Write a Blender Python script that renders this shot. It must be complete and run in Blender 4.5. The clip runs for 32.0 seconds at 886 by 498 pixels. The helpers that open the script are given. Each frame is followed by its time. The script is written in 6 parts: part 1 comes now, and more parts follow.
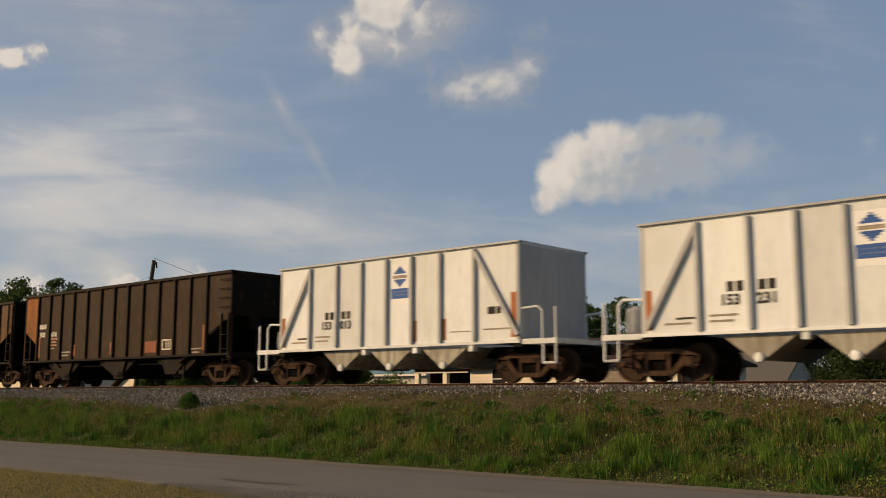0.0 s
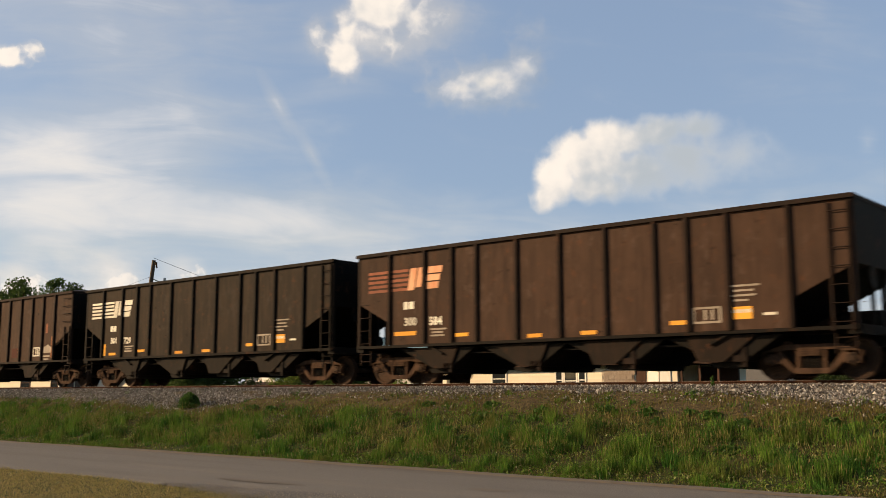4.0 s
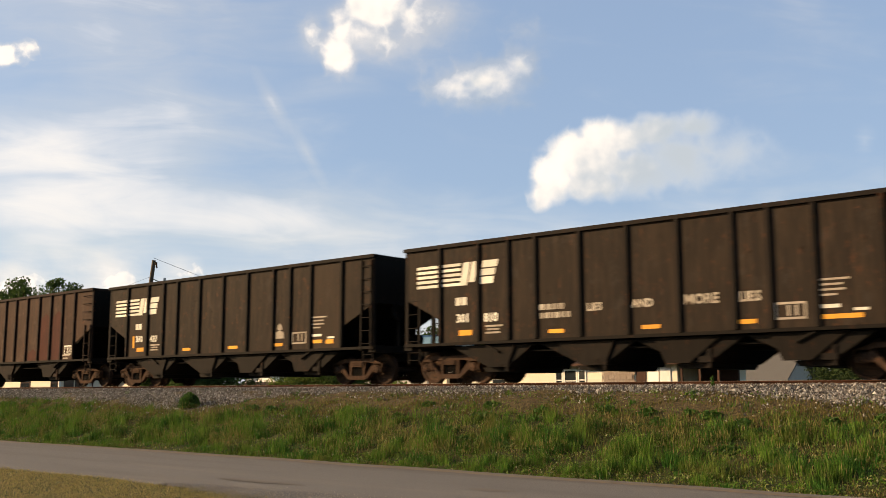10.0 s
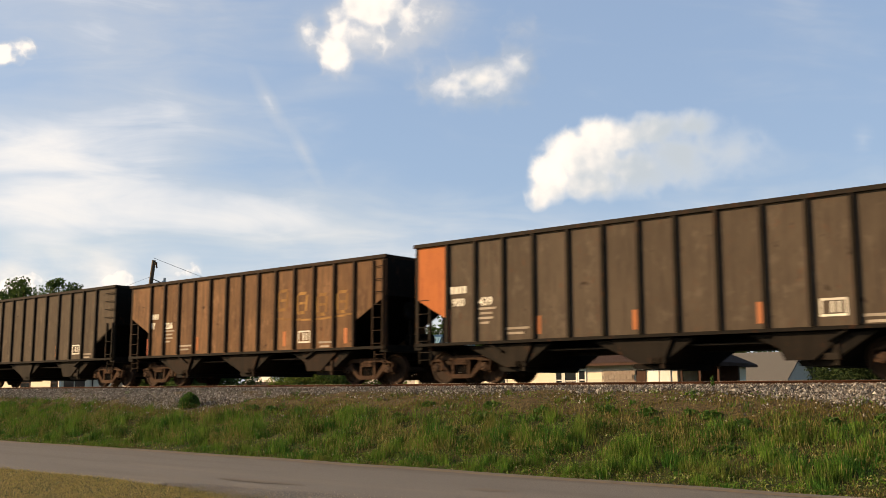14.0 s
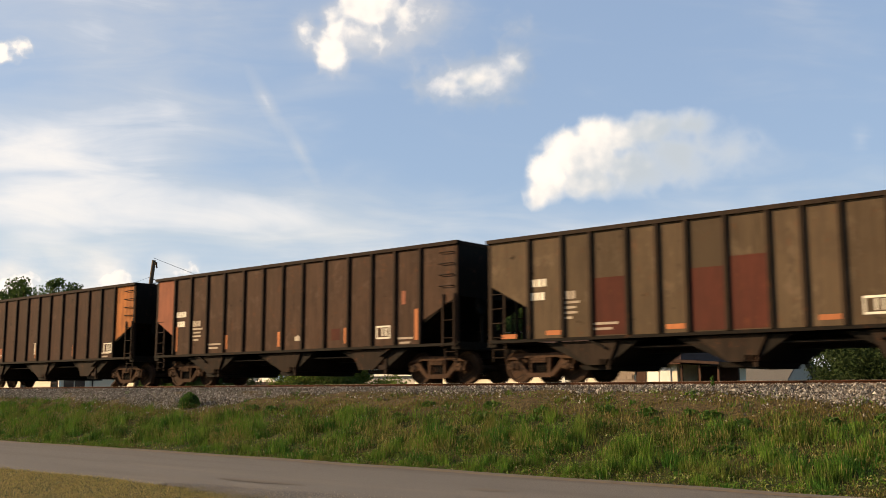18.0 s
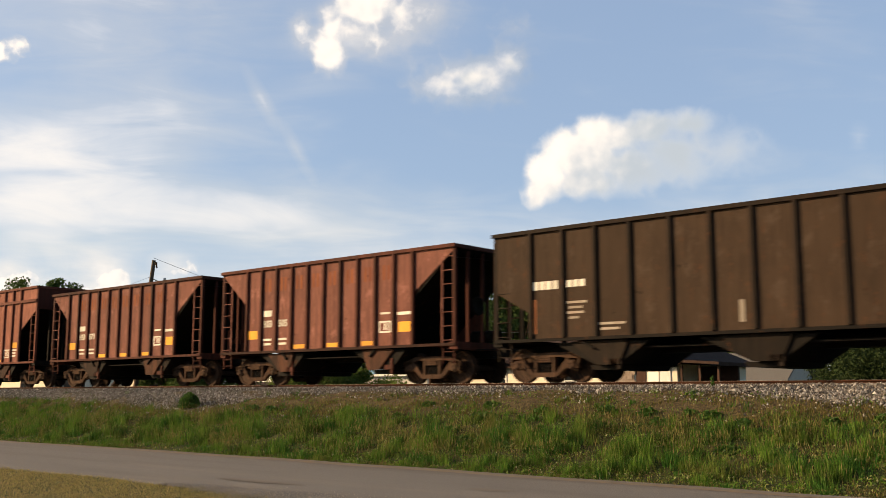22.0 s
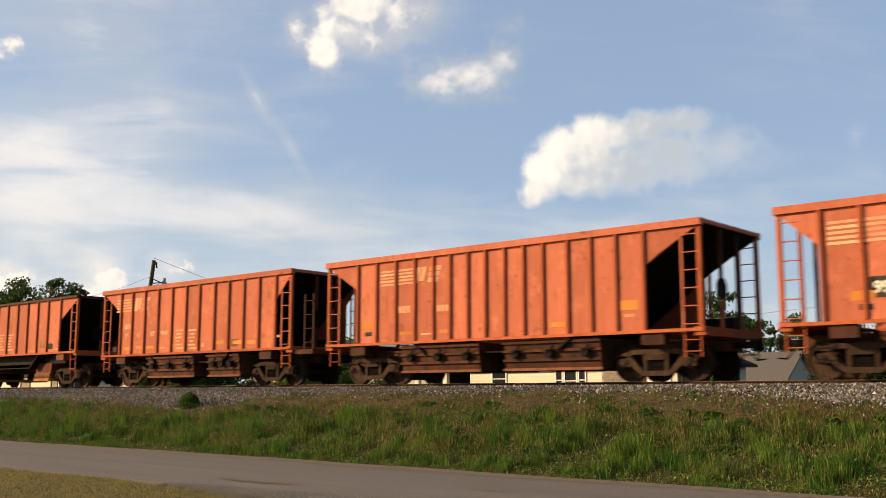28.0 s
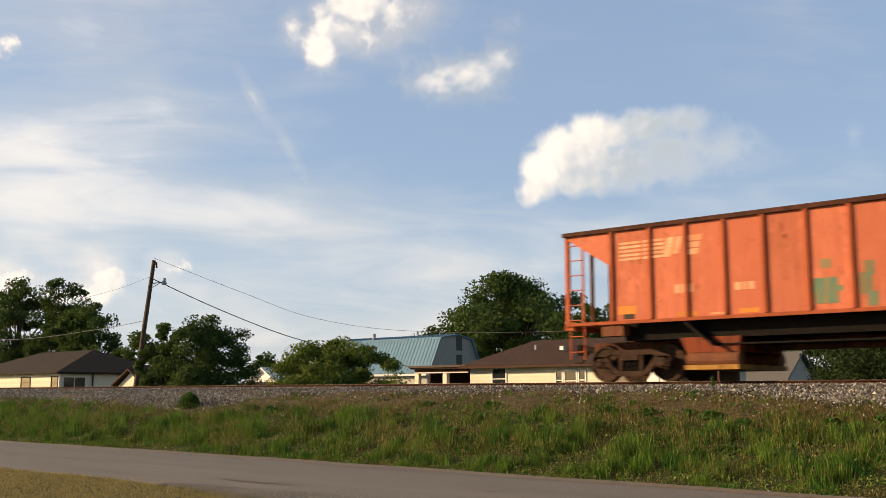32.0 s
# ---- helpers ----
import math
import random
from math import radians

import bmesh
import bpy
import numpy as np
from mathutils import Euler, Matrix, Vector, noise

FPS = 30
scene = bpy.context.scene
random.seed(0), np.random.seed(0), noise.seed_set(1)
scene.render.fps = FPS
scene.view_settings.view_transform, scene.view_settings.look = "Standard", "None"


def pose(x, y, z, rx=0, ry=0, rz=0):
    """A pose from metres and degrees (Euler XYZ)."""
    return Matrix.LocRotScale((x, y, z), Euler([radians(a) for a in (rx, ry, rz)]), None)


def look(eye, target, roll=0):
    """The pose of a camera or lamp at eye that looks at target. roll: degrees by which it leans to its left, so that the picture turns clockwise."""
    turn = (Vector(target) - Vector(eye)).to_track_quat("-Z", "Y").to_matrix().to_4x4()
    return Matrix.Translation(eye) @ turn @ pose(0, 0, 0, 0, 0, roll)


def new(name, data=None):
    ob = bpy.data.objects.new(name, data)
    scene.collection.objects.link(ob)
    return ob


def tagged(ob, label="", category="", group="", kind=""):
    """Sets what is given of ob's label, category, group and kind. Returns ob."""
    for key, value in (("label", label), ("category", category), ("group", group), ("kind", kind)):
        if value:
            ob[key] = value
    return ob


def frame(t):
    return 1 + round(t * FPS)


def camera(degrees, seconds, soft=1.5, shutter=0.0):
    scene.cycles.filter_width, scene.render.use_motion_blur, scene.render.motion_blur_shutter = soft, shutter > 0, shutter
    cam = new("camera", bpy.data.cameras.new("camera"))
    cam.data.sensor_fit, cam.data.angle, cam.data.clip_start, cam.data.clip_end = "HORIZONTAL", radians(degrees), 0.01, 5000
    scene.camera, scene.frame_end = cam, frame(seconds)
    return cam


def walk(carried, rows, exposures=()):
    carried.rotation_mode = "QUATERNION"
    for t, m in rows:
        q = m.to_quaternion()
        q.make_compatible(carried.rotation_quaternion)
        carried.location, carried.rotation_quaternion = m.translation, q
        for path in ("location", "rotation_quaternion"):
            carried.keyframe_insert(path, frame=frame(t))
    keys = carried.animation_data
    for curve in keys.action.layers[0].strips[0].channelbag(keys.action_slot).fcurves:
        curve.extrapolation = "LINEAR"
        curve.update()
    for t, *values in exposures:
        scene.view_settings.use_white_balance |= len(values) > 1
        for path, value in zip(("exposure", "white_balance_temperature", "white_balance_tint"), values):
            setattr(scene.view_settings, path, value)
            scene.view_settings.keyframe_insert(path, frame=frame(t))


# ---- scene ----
EYE = Vector((0.0, 0.0, 1.5))
TRACK_Y, RAIL_Z = 22.86, 1.80
SPEED = 16.3
VIEW = pose(*EYE, 90 + 8.23, 0, 41.27)

cam = camera(47.66, 32.0, soft=0.7, shutter=0.22)
walk(cam, [(0.0, VIEW), (32.0, VIEW)],
     exposures=[(t, e, 7350, 12) for t, e in ((0.0, -0.22), (1.0, 0.12), (2.0, 0.4), (3.0, 0.1), (3.8, 0.25), (5.5, 0.55), (24.5, 0.55), (27.5, 0.47), (32.0, 0.49))])

# ---- light ----
SUN_EL, SUN_TURN = radians(21), radians(50)      # turned from the track's normal towards the train's rear
sun_way = Vector((-math.sin(SUN_TURN) * math.cos(SUN_EL), -math.cos(SUN_TURN) * math.cos(SUN_EL), math.sin(SUN_EL)))
world = bpy.data.worlds.new("sky")
scene.world = world
world.use_nodes = True
wn = world.node_tree.nodes
sky = wn.new("ShaderNodeTexSky")
sky.sky_type, sky.sun_disc = "NISHITA", False
sky.sun_elevation = SUN_EL
sky.sun_rotation = math.atan2(sun_way.x, sun_way.y)
sky.air_density, sky.dust_density, sky.ozone_density = 1.0, 1.0, 1.9
world.node_tree.links.new(sky.outputs[0], wn["Background"].inputs[0])
wn["Background"].inputs[1].default_value = 0.097
sun = new("sun", bpy.data.lights.new("sun", "SUN"))
sun.data.energy, sun.data.angle, sun.data.color = 4.9, radians(0.6), (1.0, 0.72, 0.43)
sun.matrix_world = look(sun_way * 50, (0, 0, 0))


# ---- materials ----
def material(name, rough=0.8, metal=0.0):
    m = bpy.data.materials.new(name)
    m.use_nodes = True
    b = m.node_tree.nodes["Principled BSDF"]
    b.inputs["Roughness"].default_value, b.inputs["Metallic"].default_value = rough, metal
    b.inputs["Specular IOR Level"].default_value = 0.2
    return m, m.node_tree.nodes, m.node_tree.links, b


def mixer(n, l, kind, fac, a, b):
    x = n.new("ShaderNodeMix")
    x.data_type, x.blend_type = "RGBA", kind
    for socket, value in ((x.inputs[0], fac), (x.inputs[6], a), (x.inputs[7], b)):
        if hasattr(value, "links"):
            l.new(value, socket)
        elif isinstance(value, (int, float)):
            socket.default_value = value
        else:
            socket.default_value = (*value[:3], 1)
    return x.outputs[2]


def noise_of(n, l, co, scale, detail=4, stretch=(1, 1, 1), rough=0.55):
    mp = n.new("ShaderNodeMapping")
    mp.inputs["Scale"].default_value = stretch
    l.new(co, mp.inputs[0])
    t = n.new("ShaderNodeTexNoise")
    t.inputs["Scale"].default_value, t.inputs["Detail"].default_value, t.inputs["Roughness"].default_value = scale, detail, rough
    l.new(mp.outputs[0], t.inputs[0])
    return t.outputs[0]


def ramp(n, l, value, lo, hi):
    r = n.new("ShaderNodeMapRange")
    r.interpolation_type = "SMOOTHSTEP"
    r.inputs[1].default_value, r.inputs[2].default_value = lo, hi
    l.new(value, r.inputs[0])
    return r.outputs[0]


def bumped(n, l, b, height, strength, distance=0.02):
    bp = n.new("ShaderNodeBump")
    bp.inputs["Strength"].default_value, bp.inputs["Distance"].default_value = strength, distance
    l.new(height, bp.inputs["Height"])
    l.new(bp.outputs[0], b.inputs["Normal"])


def shifted(n, l):
    """Object coordinates, moved by each object's random number."""
    co, info = n.new("ShaderNodeTexCoord").outputs["Object"], n.new("ShaderNodeObjectInfo").outputs["Random"]
    s = n.new("ShaderNodeMath")
    s.operation = "MULTIPLY"
    s.inputs[1].default_value = 57.0
    l.new(info, s.inputs[0])
    v = n.new("ShaderNodeVectorMath")
    l.new(co, v.inputs[0])
    l.new(s.outputs[0], v.inputs[1])
    return v.outputs[0], info


def weathered(name, base, dirt, rust=(0.12, 0.045, 0.02), dirt_amount=0.6, rust_amount=0.3, rough=0.65, metal=0.0, scale=1.0, vary=0.35, scuff=0.0):
    """Painted or rusted steel: streaks that run down, patches, specks and a slight relief."""
    m, n, l, b = material(name, rough, metal)
    b.inputs["Specular IOR Level"].default_value = 0.2 if metal or rough < 0.6 else 0.05
    co, info = shifted(n, l)
    streak = ramp(n, l, noise_of(n, l, co, 3.4 * scale, 6, (1.9, 1.9, 0.2), 0.62), 0.42, 0.66)
    patch = ramp(n, l, noise_of(n, l, co, 1.1 * scale, 8, (1, 1, 0.8), 0.7), 0.46, 0.6)
    speck = ramp(n, l, noise_of(n, l, co, 5 * scale, 8, (1, 1, 0.6), 0.75), 0.57, 0.64)
    s = n.new("ShaderNodeMath")
    s.operation = "MULTIPLY"
    s.inputs[1].default_value = dirt_amount
    l.new(streak, s.inputs[0])
    c = mixer(n, l, "MIX", s.outputs[0], base, dirt)
    p = n.new("ShaderNodeMath")
    p.operation = "MULTIPLY"
    p.inputs[1].default_value = dirt_amount * 0.7
    l.new(patch, p.inputs[0])
    c = mixer(n, l, "MIX", p.outputs[0], c, [(0.35 * x + 0.65 * y) * 0.85 for x, y in zip(base, dirt)])
    q = n.new("ShaderNodeMath")
    q.operation = "MULTIPLY"
    q.inputs[1].default_value = rust_amount
    l.new(speck, q.inputs[0])
    c = mixer(n, l, "MIX", q.outputs[0], c, rust)
    if scuff:
        # pale dusty scuffs low and in patches, dark bruises, thin runs of rust
        for weight, grain, lo, hi, tone in ((scuff, noise_of(n, l, co, 2.3, 9, (1, 1, 0.7), 0.72), 0.53, 0.66, [min(1.0, 1.55 * x + 0.02) for x in base]),
                                            (0.75, noise_of(n, l, co, 3.1, 6, (1, 1, 1), 0.6), 0.64, 0.72, [0.3 * x for x in dirt]),
                                            (0.5, noise_of(n, l, co, 9.0, 4, (1.6, 1.6, 0.09), 0.6), 0.58, 0.7, [0.55 * x for x in dirt])):
            f = n.new("ShaderNodeMath")
            f.operation = "MULTIPLY"
            f.inputs[1].default_value = weight
            l.new(ramp(n, l, grain, lo, hi), f.inputs[0])
            c = mixer(n, l, "MIX", f.outputs[0], c, tone)
    turn = n.new("ShaderNodeMath")
    turn.operation = "PINGPONG"
    turn.inputs[1].default_value = 0.13
    l.new(info, turn.inputs[0])
    c = mixer(n, l, "MIX", ramp(n, l, turn.outputs[0], 0.13 * (1 - vary), 0.16), c, dirt)
    v = n.new("ShaderNodeMapRange")
    v.inputs[3].default_value, v.inputs[4].default_value = 1.0 - 0.4 * vary, 1.0 + 0.4 * vary
    l.new(info, v.inputs[0])
    h = n.new("ShaderNodeHueSaturation")
    l.new(c, h.inputs["Color"])
    l.new(v.outputs[0], h.inputs["Value"])
    l.new(h.outputs[0], b.inputs["Base Color"])
    bumped(n, l, b, noise_of(n, l, co, 1.3, 3), 0.25, 0.03)
    return m


def speckled(name, colours, scale=6.0, rough=0.9, relief=0.3, bias=0.5):
    """A rough surface that varies between three colours at two scales."""
    m, n, l, b = material(name, rough)
    co, info = shifted(n, l)
    big = ramp(n, l, noise_of(n, l, co, scale * 0.12, 5), bias - 0.15, bias + 0.15)
    small = ramp(n, l, noise_of(n, l, co, scale, 6, rough=0.7), 0.35, 0.65)
    c = mixer(n, l, "MIX", small, colours[0], colours[1])
    c = mixer(n, l, "MIX", big, c, colours[2])
    l.new(c, b.inputs["Base Color"])
    bumped(n, l, b, small, relief, 0.03)
    return m


def by_island(name, colours, rough=0.8, through_light=0.0, dry=None):
    """Many small joined pieces: each takes its own colour between those given."""
    m, n, l, b = material(name, rough)
    r = n.new("ShaderNodeValToRGB")
    l.new(n.new("ShaderNodeNewGeometry").outputs["Random Per Island"], r.inputs[0])
    e = r.color_ramp.elements
    e[0].color, e[1].color = (*colours[0], 1), (*colours[-1], 1)
    for i, c in enumerate(colours[1:-1]):
        e.new((i + 1) / (len(colours) - 1)).color = (*c, 1)
    out = r.outputs[0]
    if dry:
        co = n.new("ShaderNodeTexCoord").outputs["Object"]
        out = mixer(n, l, "MIX", ramp(n, l, noise_of(n, l, co, 0.75, 5, (0.8, 1.3, 0.3)), 0.5, 0.7), out, dry)
        # blotches by place, down to about a quarter of the fourth colour
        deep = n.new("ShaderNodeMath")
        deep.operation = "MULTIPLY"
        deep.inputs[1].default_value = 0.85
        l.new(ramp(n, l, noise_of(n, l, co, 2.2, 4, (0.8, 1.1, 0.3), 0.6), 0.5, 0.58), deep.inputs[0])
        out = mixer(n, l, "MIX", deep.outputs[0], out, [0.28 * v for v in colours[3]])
    l.new(out, b.inputs["Base Color"])
    if through_light:
        t = n.new("ShaderNodeBsdfTranslucent")
        l.new(out, t.inputs[0])
        x = n.new("ShaderNodeMixShader")
        x.inputs[0].default_value = through_light
        l.new(b.outputs[0], x.inputs[1])
        l.new(t.outputs[0], x.inputs[2])
        l.new(x.outputs[0], n["Material Output"].inputs[0])
    return m


GRIME = (0.012, 0.01, 0.009)
PAINTS = {
    "black": weathered("weathered_black_paint", (0.0205, 0.016, 0.0128), (0.039, 0.0275, 0.0195), dirt_amount=0.75, rust_amount=0.3, scuff=0.3, vary=0.2),
    "brown": weathered("weathered_brown_paint", (0.057, 0.0335, 0.0238), (0.03, 0.0195, 0.0152), dirt_amount=0.6, rust_amount=0.35, scuff=0.35, vary=0.2),
    "rust": weathered("rusted_tan_paint", (0.135, 0.075, 0.045), (0.05, 0.03, 0.022), dirt_amount=0.7, rust_amount=0.6, vary=0.6, scuff=0.45),
    "tanrust": weathered("sun_faded_tan_paint", (0.165, 0.093, 0.05), (0.065, 0.038, 0.025), dirt_amount=0.6, rust_amount=0.5, vary=0.3, scuff=0.45),
    "maroon": weathered("weathered_maroon_paint", (0.046, 0.0255, 0.019), (0.024, 0.0148, 0.0122), dirt_amount=0.55, rust_amount=0.35, scuff=0.3, vary=0.2),
    "taupe": weathered("weathered_taupe_paint", (0.047, 0.031, 0.021), (0.027, 0.018, 0.0125), dirt_amount=0.5, rust_amount=0.3, vary=0.15, scuff=0.35),
    "olive": weathered("weathered_olive_grey_paint", (0.08, 0.0635, 0.0485), (0.055, 0.043, 0.034), dirt_amount=0.55, rust_amount=0.25, vary=0.2, scuff=0.35),
    "slate": weathered("weathered_slate_paint", (0.025, 0.0228, 0.0215), (0.034, 0.029, 0.026), dirt_amount=0.55, rust_amount=0.2, vary=0.2, scuff=0.3),
    "white": weathered("dusty_white_paint", (0.72, 0.755, 0.77), (0.6, 0.62, 0.62), (0.42, 0.33, 0.24), dirt_amount=0.4, rust_amount=0.12),
    "khaki": weathered("dusty_tan_paint", (0.085, 0.062, 0.041), (0.055, 0.041, 0.029), dirt_amount=0.5, rust_amount=0.3, scuff=0.4),
    "pink": weathered("sun_bleached_oxide_paint", (0.24, 0.096, 0.07), (0.135, 0.055, 0.041), dirt_amount=0.5, rust_amount=0.35, scuff=0.4, vary=0.2),
    "dusty": weathered("dusty_oxide_paint", (0.185, 0.078, 0.06), (0.1, 0.043, 0.034), dirt_amount=0.6, rust_amount=0.4, scuff=0.7, vary=0.2),
    "red": weathered("faded_oxide_red_paint", (0.15, 0.037, 0.028), (0.065, 0.021, 0.017), dirt_amount=0.7, rust_amount=0.4, scuff=0.5),
    "orange": weathered("faded_orange_paint", (0.49, 0.152, 0.09), (0.38, 0.11, 0.064), (0.16, 0.055, 0.03), dirt_amount=0.42, rust_amount=0.5, scuff=0.35),
}
# ribs darker than their panels; the white ones greyed for their shaded faces
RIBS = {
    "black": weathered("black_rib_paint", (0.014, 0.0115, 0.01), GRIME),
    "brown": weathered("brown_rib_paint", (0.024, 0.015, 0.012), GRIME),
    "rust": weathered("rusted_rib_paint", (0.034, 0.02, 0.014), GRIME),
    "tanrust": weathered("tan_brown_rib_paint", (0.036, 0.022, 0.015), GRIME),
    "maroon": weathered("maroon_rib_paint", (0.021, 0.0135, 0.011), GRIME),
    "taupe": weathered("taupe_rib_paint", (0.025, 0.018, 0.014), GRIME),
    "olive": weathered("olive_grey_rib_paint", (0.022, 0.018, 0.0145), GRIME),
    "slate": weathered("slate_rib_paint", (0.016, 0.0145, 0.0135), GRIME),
    "white": weathered("shade_greyed_rib_paint", (0.46, 0.48, 0.5), (0.36, 0.37, 0.38), dirt_amount=0.5, rust_amount=0.1),
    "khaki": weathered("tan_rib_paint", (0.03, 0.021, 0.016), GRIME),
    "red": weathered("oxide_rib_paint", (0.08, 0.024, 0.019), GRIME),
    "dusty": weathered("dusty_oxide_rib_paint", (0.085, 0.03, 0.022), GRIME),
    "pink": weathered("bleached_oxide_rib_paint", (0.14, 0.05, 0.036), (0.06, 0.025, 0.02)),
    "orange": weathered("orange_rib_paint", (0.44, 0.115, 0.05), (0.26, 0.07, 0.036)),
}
CHUTES = {k: weathered(k + "_dark_chute", tuple(0.42 * x for x in c), (0.01, 0.0085, 0.0075), dirt_amount=0.9, vary=0.6) for k, c in
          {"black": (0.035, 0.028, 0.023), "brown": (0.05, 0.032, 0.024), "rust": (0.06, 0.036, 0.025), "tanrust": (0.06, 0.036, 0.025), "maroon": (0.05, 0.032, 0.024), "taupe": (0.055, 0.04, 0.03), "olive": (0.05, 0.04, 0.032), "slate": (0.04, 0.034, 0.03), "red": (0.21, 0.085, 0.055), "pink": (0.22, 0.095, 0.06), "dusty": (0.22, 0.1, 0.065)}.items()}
# dusty steel, darkened for the shade below the cars and at their ends
DARK = weathered("shade_dark_dusty_steel", (0.008, 0.0072, 0.0066), (0.013, 0.011, 0.0095))
IRON = weathered("dusty_cast_iron", (0.075, 0.046, 0.032), (0.028, 0.019, 0.015), dirt_amount=0.9, rust_amount=0.5, rough=0.85, scale=3)
WHEEL = weathered("rusty_wheel_steel", (0.06, 0.036, 0.025), (0.02, 0.016, 0.014), dirt_amount=0.8, rough=0.7, scale=3)
TREAD = weathered("bright_rail_steel", (0.42, 0.4, 0.38), (0.2, 0.17, 0.15), rough=0.35, metal=0.9)
RAILRUST = weathered("rust_brown_rail", (0.062, 0.028, 0.017), (0.04, 0.021, 0.014), dirt_amount=0.7, rough=0.85, scale=2)
COAL = speckled("coal", ((0.012, 0.012, 0.012), (0.03, 0.03, 0.03), (0.02, 0.019, 0.018)), 9, 0.6, 0.8)
MARK = weathered("worn_white_lettering", (0.72, 0.7, 0.62), (0.45, 0.42, 0.36), dirt_amount=0.4, rust_amount=0.15)
PALE = weathered("faded_pale_lettering", (0.36, 0.32, 0.27), (0.25, 0.21, 0.17), dirt_amount=0.7)
DULL = weathered("faded_orange_lettering", (0.24, 0.08, 0.035), (0.15, 0.048, 0.028), dirt_amount=0.8)
BEIGE = weathered("faded_cream_lettering", (0.72, 0.4, 0.25), (0.62, 0.24, 0.12), dirt_amount=0.7)
YELLOW = weathered("yellow_reflector_tape", (0.75, 0.36, 0.06), (0.6, 0.28, 0.06), dirt_amount=0.3, rust_amount=0.1)
PATCHES = {
    "orange": PAINTS["orange"],
    "amber": weathered("faded_amber_paint", (0.5, 0.165, 0.055), (0.34, 0.11, 0.045), dirt_amount=0.6, scuff=0.3),
    "oxide": weathered("dark_red_patch_paint", (0.07, 0.023, 0.017), (0.045, 0.018, 0.014)),
    "ochre": weathered("ochre_patch_paint", (0.36, 0.19, 0.055), (0.17, 0.09, 0.035), dirt_amount=0.8),
    "grey": weathered("dark_grey_patch_paint", (0.05, 0.042, 0.037), GRIME),
    "salmon": weathered("red_brown_patch_paint", (0.26, 0.1, 0.062), (0.16, 0.07, 0.05)),
    "rustbar": weathered("orange_rust_bar", (0.42, 0.16, 0.07), (0.3, 0.12, 0.06)),
    "blue": weathered("blue_decal", (0.05, 0.12, 0.36), (0.08, 0.15, 0.33), rust_amount=0.0),
    "green": weathered("faded_green_spray_paint", (0.1, 0.2, 0.14), (0.3, 0.17, 0.08), dirt_amount=0.9),
    "tan": weathered("faded_tan_spray_paint", (0.3, 0.17, 0.06), (0.15, 0.08, 0.035), dirt_amount=0.9),
    "plate": weathered("bright_white_decal", (0.8, 0.82, 0.83), (0.7, 0.71, 0.7), dirt_amount=0.2, rust_amount=0.0, vary=0.05),
    "mould": weathered("dark_mouldy_stain", (0.16, 0.085, 0.045), (0.3, 0.11, 0.06), dirt_amount=0.9),
    "ink": weathered("faded_black_lettering", (0.03, 0.028, 0.026), (0.12, 0.11, 0.1), dirt_amount=0.4, rust_amount=0.0),
    "door": weathered("grimy_red_brown_steel", (0.1, 0.039, 0.025), (0.035, 0.02, 0.015), dirt_amount=0.9),
    "podred": weathered("grimy_red_steel", (0.2, 0.05, 0.025), (0.07, 0.03, 0.02), dirt_amount=0.8),
    "podrust": weathered("rust_red_steel", (0.22, 0.085, 0.045), (0.12, 0.055, 0.035), dirt_amount=0.8),
    "pocket": weathered("grimy_grey_white_steel", (0.42, 0.4, 0.35), (0.2, 0.18, 0.15), dirt_amount=0.9),
    "burnt": weathered("burnt_orange_paint", (0.32, 0.12, 0.04), (0.13, 0.06, 0.03), dirt_amount=0.7),
    "reservoir": weathered("blue_grey_enamel", (0.3, 0.33, 0.36), (0.2, 0.2, 0.2)),
    "ghost": weathered("ghost_of_worn_lettering", (0.11, 0.09, 0.07), (0.08, 0.063, 0.05), dirt_amount=0.8),
    "chalk": weathered("chalked_lettering", (0.4, 0.36, 0.3), (0.2, 0.17, 0.14), dirt_amount=0.8),
    "straw": weathered("sun_bleached_yellow_tape", (0.62, 0.25, 0.055), (0.5, 0.18, 0.06), dirt_amount=0.6),
    "mark": MARK, "pale": PALE, "dull": DULL, "beige": BEIGE, "yellow": YELLOW,
}
